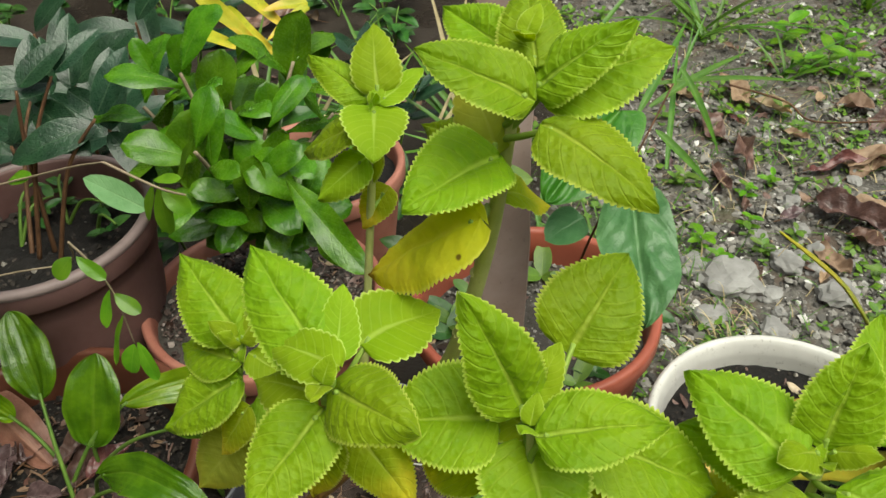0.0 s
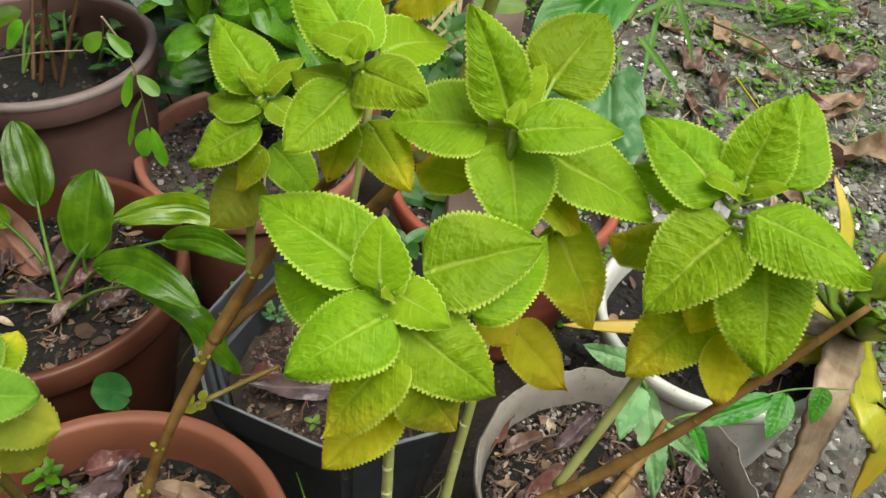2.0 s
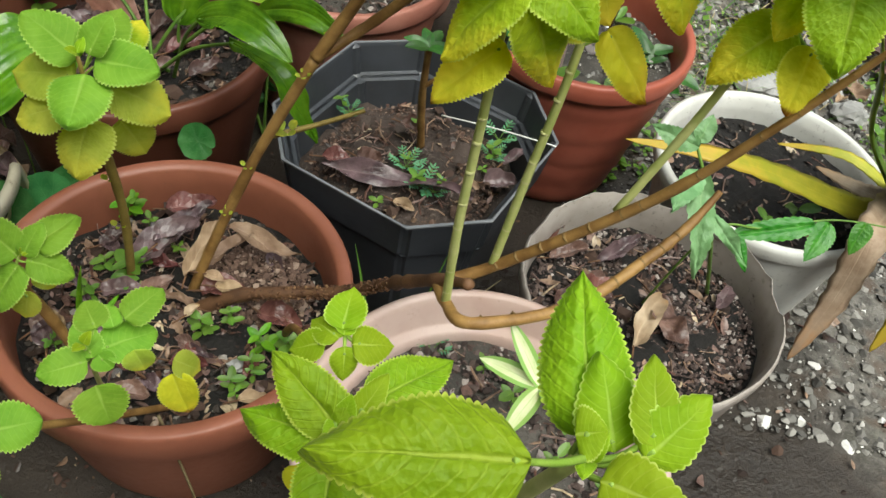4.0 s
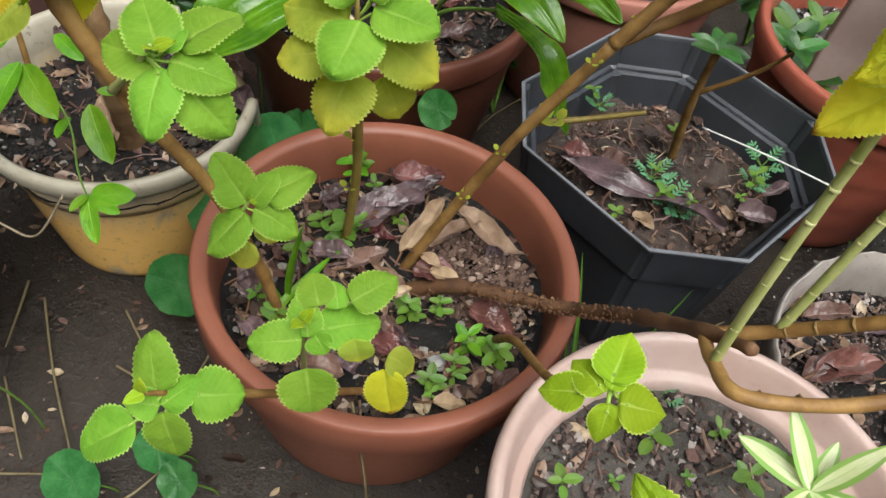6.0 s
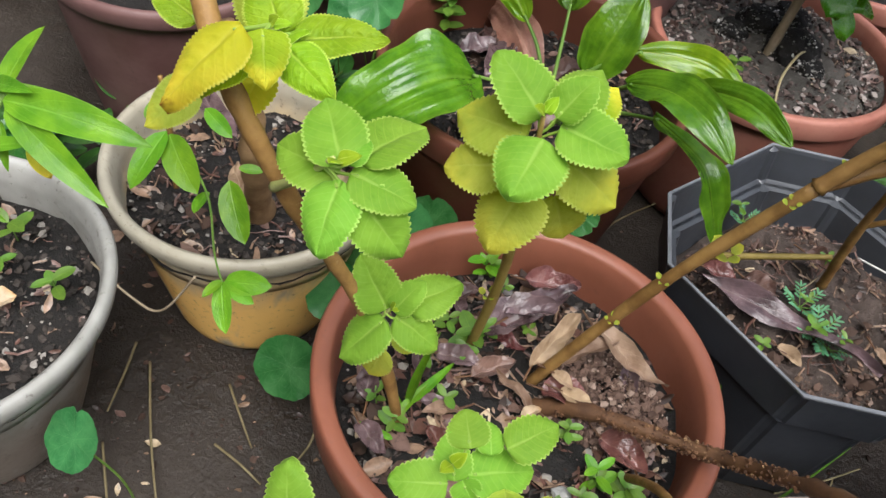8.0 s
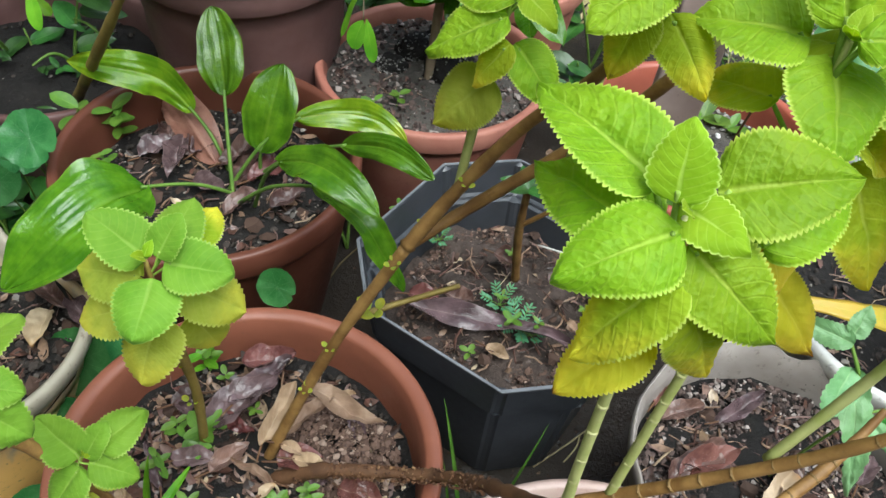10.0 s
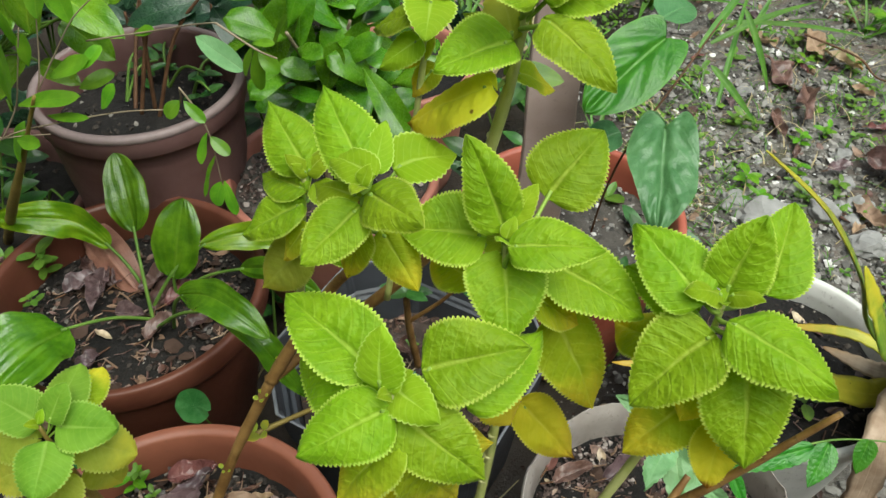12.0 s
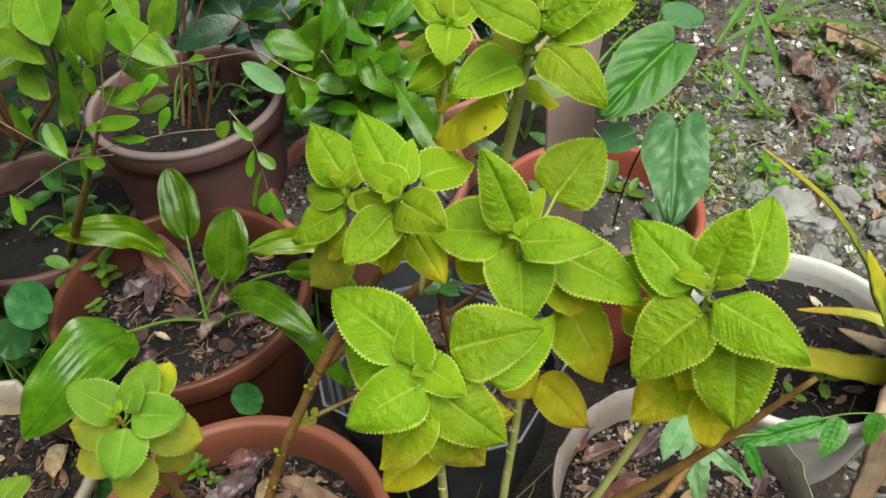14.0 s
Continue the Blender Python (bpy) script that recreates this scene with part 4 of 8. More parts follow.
ROSETTE_H = [
    ("green", (-0.222, 0.049, 0.320), (-0.245, 0.033, 0.320), 0.018),
    ("green", (-0.220, 0.052, 0.320), (-0.232, 0.064, 0.336), 0.016),
    ("green", (-0.216, 0.057, 0.324), (-0.192, 0.079, 0.324), 0.023),
    ("green", (-0.206, 0.072, 0.339), (-0.192, 0.095, 0.346), 0.017),
    ("green", (-0.221, 0.064, 0.334), (-0.233, 0.077, 0.341), 0.020),
    ("green", (-0.214, 0.040, 0.310), (-0.202, 0.027, 0.291), 0.030),
    ("pale", (-0.197, 0.061, 0.324), (-0.190, 0.057, 0.310), 0.018),
    ("pale", (-0.183, 0.080, 0.292), (-0.166, 0.085, 0.278), 0.017),
    ("yellow", (-0.183, 0.075, 0.282), (-0.171, 0.063, 0.256), 0.013),
    ("green", (-0.217, 0.054, 0.322), (-0.208, 0.050, 0.316), 0.015),
    ("green", (-0.211, 0.067, 0.335), (-0.220, 0.079, 0.341), 0.010),
]
ROSETTE_I = [
    ("green", (-0.271, -0.011, 0.312), (-0.286, 0.004, 0.333), 0.024),
    ("green", (-0.255, -0.004, 0.314), (-0.233, 0.010, 0.311), 0.027),
    ("green", (-0.274, -0.027, 0.303), (-0.296, -0.048, 0.290), 0.024),
    ("green", (-0.264, -0.017, 0.306), (-0.251, -0.028, 0.283), 0.023),
    ("green", (-0.267, -0.014, 0.308), (-0.255, 0.001, 0.320), 0.015),
    ("green", (-0.267, -0.015, 0.308), (-0.280, -0.023, 0.314), 0.016),
]
ROSETTE_S = [
    ("green", (-0.037, 0.330, 0.682), (-0.060, 0.342, 0.700), 0.015),
    ("green", (-0.034, 0.328, 0.686), (-0.036, 0.345, 0.710), 0.022),
    ("green", (-0.034, 0.324, 0.684), (-0.016, 0.338, 0.693), 0.013),
    ("green", (-0.036, 0.324, 0.683), (-0.034, 0.298, 0.679), 0.028),
    ("green", (-0.038, 0.318, 0.680), (-0.069, 0.324, 0.664), 0.026),
    ("turning", (-0.037, 0.322, 0.664), (-0.056, 0.322, 0.640), 0.019),
    ("turning", (-0.033, 0.324, 0.643), (-0.046, 0.313, 0.630), 0.019),
    ("green", (-0.040, 0.315, 0.664), (-0.062, 0.305, 0.653), 0.019),
]
ROSETTE_K = [
    ("green", (-0.395, 0.130, 0.451), (-0.423, 0.146, 0.472), 0.031),
    ("pale", (-0.403, 0.138, 0.446), (-0.443, 0.165, 0.467), 0.039),
    ("green", (-0.389, 0.131, 0.450), (-0.353, 0.155, 0.461), 0.028),
    ("green", (-0.385, 0.121, 0.454), (-0.353, 0.113, 0.452), 0.024),
    ("green", (-0.391, 0.116, 0.452), (-0.406, 0.085, 0.442), 0.028),
    ("pale", (-0.437, 0.112, 0.407), (-0.452, 0.087, 0.389), 0.028),
    ("yellow", (-0.406, 0.129, 0.426), (-0.406, 0.107, 0.407), 0.032),
    ("green", (-0.454, 0.133, 0.429), (-0.485, 0.132, 0.437), 0.025),
    ("green", (-0.393, 0.131, 0.451), (-0.382, 0.130, 0.461), 0.007),
    ("yellow", (-0.390, 0.098, 0.476), (-0.402, 0.059, 0.451), 0.030),
    ("turning", (-0.387, 0.108, 0.470), (-0.372, 0.094, 0.454), 0.025),
]
ROSETTE_J = [
    ("green", (-0.070, 0.055, 0.402), (-0.072, 0.080, 0.408), 0.023),
    ("green", (-0.078, 0.049, 0.395), (-0.098, 0.048, 0.384), 0.019),
    ("green", (-0.063, 0.050, 0.398), (-0.041, 0.059, 0.392), 0.023),
    ("green", (-0.067, 0.048, 0.396), (-0.063, 0.036, 0.382), 0.016),
    ("green", (-0.071, 0.051, 0.399), (-0.089, 0.062, 0.399), 0.018),
    ("green", (-0.069, 0.053, 0.400), (-0.069, 0.070, 0.403), 0.012),
]
ROSETTE_V = [
    ("green", (-0.045, -0.084, 0.540), (-0.075, -0.078, 0.539), 0.019),
    ("green", (-0.043, -0.082, 0.542), (-0.067, -0.067, 0.556), 0.018),
    ("green", (-0.037, -0.068, 0.540), (-0.016, -0.043, 0.538), 0.020),
    ("green", (-0.040, -0.078, 0.545), (-0.034, -0.068, 0.556), 0.009),
    ("green", (-0.044, -0.086, 0.539), (-0.043, -0.116, 0.534), 0.023),
    ("yellow", (-0.058, -0.076, 0.503), (-0.057, -0.084, 0.496), 0.010),
    ("green", (-0.035, -0.078, 0.537), (-0.024, -0.073, 0.540), 0.016),
]
ROSETTE_W = [
    ("green", (0.032, -0.066, 0.546), (0.019, -0.020, 0.566), 0.024),
    ("green", (0.039, -0.071, 0.548), (0.030, -0.050, 0.566), 0.022),
    ("green", (0.048, -0.073, 0.559), (0.044, -0.053, 0.575), 0.012),
    ("green", (0.025, -0.072, 0.555), (0.033, -0.072, 0.560), 0.017),
    ("green", (0.007, -0.104, 0.590), (-0.043, -0.115, 0.595), 0.031),
    ("green", (0.046, -0.076, 0.556), (0.060, -0.062, 0.573), 0.019),
    ("green", (0.033, -0.086, 0.556), (0.056, -0.094, 0.566), 0.021),
]


main = borage((-0.248, 0.240, 0.140), "tall bright green borage with brown woody stem")
FORK = (-0.143, 0.266, 0.412)
stem(main, [(-0.248, 0.240, 0.130), (-0.226, 0.246, 0.200), (-0.187, 0.257, 0.310), FORK], [0.0050, 0.0046, 0.0043, 0.0043], M["bark"], "stem", sides=10, knots=7, jitter=0.04, seed=1)
stem(main, [FORK, (-0.122, 0.272, 0.452), (-0.088, 0.262, 0.520), (-0.055, 0.225, 0.590), (-0.046, 0.190, 0.655)], [0.0048, 0.0042, 0.0036, 0.003, 0.0014], M["bark"], "branch", sides=8, knots=6, jitter=0.04, seed=2)
stem(main, [FORK, (-0.108, 0.290, 0.436), (-0.050, 0.290, 0.505), (-0.020, 0.277, 0.560)], [0.0040, 0.0038, 0.0038, 0.0036], M["bark"], "branch", sides=8, knots=6, jitter=0.04, seed=3)
stem(main, [(-0.020, 0.277, 0.560), (-0.005, 0.268, 0.600), (0.010, 0.258, 0.670), (0.019, 0.254, 0.738)], [0.0036, 0.0034, 0.003, 0.0014], M["stem_green"], "shoot", sides=8, knots=5, seed=23)
stem(main, [(-0.118, 0.275, 0.458), (-0.112, 0.276, 0.520), (-0.104, 0.284, 0.588)], [0.0028, 0.0026, 0.0018], M["stem_green"], "branch", sides=8, knots=6, seed=4)
rosette(main, ROSETTE_C, ((-0.050, 0.205, 0.620), (-0.043, 0.182, 0.672)))
rosette(main, ROSETTE_C2, ((-0.112, 0.276, 0.500), (-0.104, 0.284, 0.590)))
rosette(main, ROSETTE_Y, ((-0.002, 0.264, 0.620), (0.020, 0.252, 0.745)))

sprawl = borage((-0.235, 0.225, 0.145), "sprawling borage branch with bright green leaf rosettes")
JOIN = (-0.028, 0.166, 0.326)
stem(sprawl, [(-0.235, 0.225, 0.140), (-0.190, 0.228, 0.176), (-0.103, 0.230, 0.208), (-0.062, 0.200, 0.270), JOIN, (-0.006, 0.142, 0.358)], [0.0058, 0.0058, 0.005, 0.0046, 0.0044, 0.004], M["bark_dark"], "main_branch", sides=12, knots=5, jitter=0.16, seed=5)
stem(sprawl, [JOIN, (0.006, 0.172, 0.345), (0.084, 0.166, 0.438), (0.126, 0.158, 0.514), (0.166, 0.152, 0.597)], [0.0041, 0.0040, 0.0034, 0.0026, 0.0013], M["bark"], "branch", sides=10, knots=6, jitter=0.04, seed=6)
stem(sprawl, [JOIN, (-0.019, 0.144, 0.332), (0.000, 0.121, 0.346), (0.063, 0.154, 0.345), (0.108, 0.197, 0.359), (0.132, 0.223, 0.371), (0.149, 0.244, 0.392)], [0.0042, 0.0042, 0.0042, 0.0042, 0.004, 0.0035, 0.0022], M["bark"], "branch", sides=10, knots=6, jitter=0.04, seed=7)
stem(sprawl, [(-0.019, 0.144, 0.332), (-0.022, 0.140, 0.410), (-0.022, 0.140, 0.500), (-0.022, 0.126, 0.606)], [0.0031, 0.0029, 0.0026, 0.0012], M["stem_green"], "shoot", sides=8, knots=6, seed=8)
stem(sprawl, [(0.006, 0.173, 0.345), (0.012, 0.178, 0.420), (0.020, 0.184, 0.520), (0.018, 0.184, 0.645)], [0.0031, 0.0029, 0.0025, 0.0012], M["stem_green"], "shoot", sides=8, knots=6, seed=9)
stem(sprawl, [(0.070, 0.172, 0.420), (0.096, 0.182, 0.500), (0.112, 0.188, 0.570), (0.116, 0.189, 0.617)], [0.0029, 0.0027, 0.0023, 0.0012], M["stem_green"], "shoot", sides=8, knots=6, seed=10)
rosette(sprawl, ROSETTE_A, ((-0.023, 0.142, 0.480), (-0.022, 0.124, 0.612)))
rosette(sprawl, ROSETTE_B, ((0.020, 0.184, 0.520), (0.018, 0.184, 0.648)))
rosette(sprawl, ROSETTE_D, ((0.111, 0.188, 0.560), (0.116, 0.189, 0.619)))

upright = borage((-0.300, 0.238, 0.145), "small borage shoot with pale yellowing lower leaves")
stem(upright, [(-0.300, 0.240, 0.135), (-0.285, 0.225, 0.250), (-0.278, 0.205, 0.345), (-0.278, 0.197, 0.425)], [0.004, 0.0038, 0.0034, 0.0012], M["stem_olive"], "stem", sides=8, knots=6, jitter=0.05, seed=11)
rosette(upright, ROSETTE_E, ((-0.280, 0.205, 0.340), (-0.278, 0.197, 0.428)), rounded=True)

leaning = borage((-0.304, 0.145, 0.145), "leaning borage with brown stem and small rosettes")
stem(leaning, [(-0.300, 0.150, 0.130), (-0.318, 0.144, 0.213), (-0.341, 0.132, 0.290), (-0.372, 0.114, 0.358), (-0.412, 0.110, 0.425), (-0.445, 0.125, 0.470)], [0.0042, 0.0043, 0.0046, 0.0052, 0.0064, 0.0062], M["bark"], "stem", sides=12, knots=7, jitter=0.07, seed=12)
stem(leaning, [(-0.380, 0.106, 0.375), (-0.350, 0.092, 0.412), (-0.326, 0.084, 0.446)], [0.003, 0.0024, 0.001], M["stem_green"], "shoot", sides=8, knots=6, seed=13)
stem(leaning, [(-0.333, 0.136, 0.262), (-0.326, 0.138, 0.270), (-0.318, 0.139, 0.285)], [0.0018, 0.0014, 0.001], M["stem_green"], "shoot", sides=8, seed=14)
rosette(leaning, ROSETTE_F, ((-0.345, 0.090, 0.418), (-0.324, 0.084, 0.446)), rounded=True)
rosette(leaning, ROSETTE_G, ((-0.326, 0.128, 0.268), (-0.317, 0.138, 0.287)), rounded=True)

young = borage((-0.250, 0.105, 0.145), "young low borage rosette with rounded leaves")
stem(young, [(-0.255, 0.110, 0.130), (-0.240, 0.080, 0.230), (-0.224, 0.053, 0.330)], [0.0026, 0.002, 0.001], M["stem_green"], "stem", sides=8, seed=15)
rosette(young, ROSETTE_H, ((-0.235, 0.072, 0.260), (-0.224, 0.053, 0.332)), rounded=True)
stem(young, [(-0.215, 0.130, 0.140), (-0.240, 0.060, 0.225), (-0.262, 0.008, 0.290), (-0.272, -0.018, 0.322)], [0.003, 0.003, 0.0026, 0.001], M["bark"], "branch", sides=8, knots=7, seed=16)
rosette(young, ROSETTE_I, ((-0.264, 0.000, 0.300), (-0.272, -0.019, 0.324)), rounded=True)

# ---- lily ----
lily = thing("lily_plant", (-0.375, 0.520, 0.170), "broad glossy ribbed leaves of a green lily", "plant")


def ribbon(parent, points, width, material, up, up_end=None, ribs=3.0, rib=0.016, wave=0.02, fold=0.2, rise=0.6, fall=0.7, seed=0, label="", cols=26, rows=36):
    """A ribbed strap-like blade bent through points, its face turning from up to up_end."""
    pts = [Vector(p) for p in points]
    rng = random.Random(seed)
    p1, p2, p3 = (rng.uniform(0, 6.3) for _ in range(3))
    length = sum((b - a).length for a, b in zip(pts, pts[1:]))
    peak = rise / (rise + fall)
    top = peak**rise * (1 - peak) ** fall
    first, last = Vector(up), Vector(up_end or up)
    verts, uvs, faces = [], [], []
    for i in range(rows + 1):
        v = i / rows
        t = v * (len(pts) - 1)
        k = min(int(t), len(pts) - 2)
        q = t - k
        a0, a1, a2, a3 = pts[max(k - 1, 0)], pts[k], pts[k + 1], pts[min(k + 2, len(pts) - 1)]
        c = 0.5 * (2 * a1 + (a2 - a0) * q + (2 * a0 - 5 * a1 + 4 * a2 - a3) * q * q + (3 * a1 - a0 - 3 * a2 + a3) * q**3)
        d = 0.5 * ((a2 - a0) + 2 * q * (2 * a0 - 5 * a1 + 4 * a2 - a3) + 3 * q * q * (3 * a1 - a0 - 3 * a2 + a3))
        d.normalize()
        z = first.lerp(last, v)
        z = (z - d * z.dot(d)).normalized()
        x = d.cross(z)
        half = max(0.5 * width * v**rise * (1 - v) ** fall / top, 0.0012)
        for j in range(cols + 1):
            w = 2 * j / cols - 1
            a = abs(w)
            h = fold * a * half + wave * length * a * a * math.sin(11 * v + p1 + (1.9 if w > 0 else 0)) + 0.35 * wave * length * a**3 * math.sin(27 * v + p2)
            n1, n2 = noise.noise(Vector((w * 2.2, v * 3.0, seed * 1.7))), noise.noise(Vector((w * 6.0, v * 2.2, seed * 2.3)))
            h += 0.05 * width * n1 + 0.022 * width * n2
            h += rib * width * (0.7 + 0.9 * n1) * math.cos(w * ribs * 2 * math.pi + 1.4 * n1 + 0.8 * math.sin(2.5 * v + p1)) * (1 - 0.55 * a) * min(1.0, 6 * v, 6 * (1 - v)) - rib * 2.2 * width * max(0.0, 1 - 7 * a)
            edge = 1 + 0.03 * math.sin(19 * v + p3 + w)
            verts.append(c - pts[0] + x * w * half * edge + z * h)
            uvs.append((j / cols, v))
    for i in range(rows):
        for j in range(cols):
            k = i * (cols + 1) + j
            faces.append((k, k + 1, k + cols + 2, k + cols + 1))
    data = bpy.data.meshes.new("lily_leaf")
    data.from_pydata(verts, [], faces)
    layer = data.uv_layers.new(name="UVMap")
    for loop in data.loops:
        layer.data[loop.index].uv = uvs[loop.vertex_index]
    data.materials.append(M[material])
    for p in data.polygons:
        p.use_smooth = True
    return part("leaf", data, parent, label, Matrix.Translation(pts[0]))


LILY = (
    ([(-0.420, 0.412, 0.252), (-0.430, 0.372, 0.270), (-0.452, 0.326, 0.262), (-0.490, 0.288, 0.222)], 0.082, "lily", (0.15, -0.45, 0.9), (-0.2, -0.6, 0.75), 0.026),
    ([(-0.445, 0.555, 0.225), (-0.478, 0.557, 0.255), (-0.515, 0.540, 0.272), (-0.547, 0.513, 0.289)], 0.040, "lily_turning", (0.0, -0.75, 0.65), None, 0.030),
    ([(-0.402, 0.545, 0.262), (-0.412, 0.568, 0.296), (-0.432, 0.600, 0.325)], 0.046, "lily", (0.1, -0.75, 0.65), (0.0, -0.3, 0.95), 0.014),
    ([(-0.357, 0.520, 0.222), (-0.350, 0.538, 0.264), (-0.346, 0.566, 0.300)], 0.054, "lily", (0.05, -0.85, 0.5), None, 0.008),
    ([(-0.327, 0.540, 0.258), (-0.285, 0.556, 0.262), (-0.250, 0.566, 0.256), (-0.217, 0.563, 0.237)], 0.032, "lily_turning", (0.1, -0.75, 0.65), None, 0.022),
    ([(-0.298, 0.430, 0.300), (-0.262, 0.414, 0.322), (-0.226, 0.394, 0.328), (-0.194, 0.382, 0.312)], 0.034, "lily", (0.25, -0.6, 0.75), None, 0.022),
    ([(-0.262, 0.492, 0.280), (-0.210, 0.470, 0.306), (-0.165, 0.451, 0.300)], 0.026, "lily", (0.0, -0.8, 0.6), None, 0.012),
    ([(-0.268, 0.430, 0.284), (-0.215, 0.396, 0.290), (-0.190, 0.388, 0.260), (-0.172, 0.392, 0.216)], 0.026, "lily", (0.5, -0.4, 0.75), (0.8, -0.4, 0.3), 0.020),
)
for i, (line, width, look_of, up, up_end, wave) in enumerate(LILY):
    ribbon(lily, line, width, look_of, up, up_end, ribs=(4.5, 2.0, 3.0, 3.0, 1.5, 1.0, 1.0, 1.0)[i], rib=(0.030, 0.008, 0.010, 0.008, 0.007, 0.006, 0.006, 0.006)[i], wave=1.3 * wave, fold=0.35 if i in (5, 7) else 0.16, rise=0.68, fall=0.78, seed=40 + i, label="ribbed leaf yellowing along its margin" if look_of == "lily_turning" else "")
    foot = Vector((-0.375 + 0.02 * math.cos(i * 2.4), 0.505 + 0.025 * math.sin(i * 2.4), 0.165))
    b = Vector(line[0])
    stem(lily, [foot, foot.lerp(b, 0.55) + Vector((0, 0, 0.012)), b + (Vector(line[1]) - b).normalized() * 0.006], [0.0024, 0.0020, 0.0015], M["petiole"], "petiole", sides=6)

# ---- more borage shoots ----
stem(leaning, [(-0.445, 0.125, 0.470), (-0.440, 0.120, 0.520)], [0.004, 0.003], M["bark"], "branch", sides=8, seed=17)
rosette(leaning, ROSETTE_K, ((-0.425, 0.115, 0.430), (-0.400, 0.128, 0.455)))
stem(leaning, [(-0.412, 0.110, 0.425), (-0.402, 0.120, 0.440), (-0.396, 0.126, 0.455)], [0.003, 0.0026, 0.002], M["stem_green"], "shoot", sides=8, seed=18)

hanging = borage((-0.150, 0.215, 0.160), "young borage shoot arching over a tan pot")
stem(hanging, [(-0.150, 0.212, 0.150), (-0.128, 0.165, 0.235), (-0.092, 0.095, 0.320), (-0.070, 0.062, 0.395)], [0.0034, 0.0032, 0.0028, 0.0018], M["bark"], "stem", sides=8, knots=7, jitter=0.05, seed=19)
rosette(hanging, ROSETTE_J, ((-0.080, 0.078, 0.360), (-0.070, 0.062, 0.395)))

front = borage((0.000, 0.040, 0.180), "bright green borage with large front leaves")
stem(front, [(-0.005, 0.045, 0.170), (-0.020, -0.005, 0.320), (-0.038, -0.060, 0.480), (-0.044, -0.078, 0.542)], [0.004, 0.0036, 0.003, 0.0022], M["stem_green"], "stem", sides=8, knots=6, seed=20)
stem(front, [(-0.008, 0.030, 0.220), (0.010, -0.030, 0.380), (0.028, -0.075, 0.545)], [0.004, 0.0036, 0.0026], M["stem_green"], "stem", sides=8, knots=6, seed=21)
rosette(front, ROSETTE_V, ((-0.038, -0.060, 0.480), (-0.044, -0.078, 0.542)))
rosette(front, ROSETTE_W, ((0.018, -0.050, 0.460), (0.030, -0.076, 0.550)))

side_shoot = borage((-0.092, 0.330, 0.440), "small side shoot of borage with crinkled leaves")
stem(side_shoot, [(-0.060, 0.284, 0.490), (-0.048, 0.308, 0.580), (-0.036, 0.324, 0.680)], [0.0022, 0.002, 0.0015], M["stem_green"], "stem", sides=8, knots=6, seed=22)
rosette(side_shoot, ROSETTE_S, ((-0.044, 0.314, 0.620), (-0.036, 0.324, 0.683)))


# ---- other leaves ----
def leaf(parent, base, tip, width, material, up=(0.0, -0.35, 0.95), name="leaf", label="", seed=0, **how):
    m, length = frame_of(base, tip, up)
    return part(name, blade(name, length, width, M[material], seed=seed, **how), parent, label, m)


shared = {}


def leaf_stock(kind, material, width, **how):
    shared[kind] = [blade(kind, 1.0, width * q, M[material], seed=70 + k, **how) for k, q in enumerate((0.9, 1.0, 1.1))]


leaf_stock("spatulate", "glossy", 0.50, rise=0.95, fall=0.45, fold=0.3, droop=0.26, wave=0.03, cup=-0.25, cols=8, rows=14)
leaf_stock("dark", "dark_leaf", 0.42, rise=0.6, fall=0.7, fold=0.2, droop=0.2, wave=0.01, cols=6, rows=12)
leaf_stock("weed_leaf", "weed", 0.5, rise=0.6, fall=0.6, fold=0.2, droop=0.12, cols=4, rows=7)
leaf_stock("grass_blade", "grass", 0.040, rise=0.25, fall=0.8, fold=0.5, droop=0.35, cols=2, rows=12)
leaf_stock("straw_blade", "straw", 0.035, rise=0.2, fall=0.5, fold=0.5, droop=0.15, cols=2, rows=10)
leaf_stock("dead_flat", "dead_leaf", 0.40, rise=0.5, fall=0.65, fold=0.35, droop=-0.05, wave=0.07, crumple=0.10, cols=10, rows=22)
leaf_stock("dry_flat", "dry_leaf", 0.36, rise=0.5, fall=0.65, fold=0.45, droop=-0.08, wave=0.07, crumple=0.11, cols=10, rows=22)
# Dark green that carries shade in its colour, mostly for the undergrowth.
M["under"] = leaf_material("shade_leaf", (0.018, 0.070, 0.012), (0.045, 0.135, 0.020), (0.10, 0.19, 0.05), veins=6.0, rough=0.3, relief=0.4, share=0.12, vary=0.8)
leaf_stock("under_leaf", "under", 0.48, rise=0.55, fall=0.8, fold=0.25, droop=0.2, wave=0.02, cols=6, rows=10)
leaf_stock("lance", "bright", 0.24, rise=0.5, fall=0.8, fold=0.35, droop=0.22, cols=4, rows=14)
leaf_stock("shoot_leaf", "bright", 0.46, rise=0.6, fall=0.65, fold=0.25, droop=0.15, cols=4, rows=9)


def put_leaf(parent, kind, base, tip, up=(0.0, -0.2, 1.0), rng=random, name="leaf"):
    m, length = frame_of(base, tip, up)
    ob = part(name, rng.choice(shared[kind]), parent, world=m @ Matrix.Scale(length, 4))
    return ob


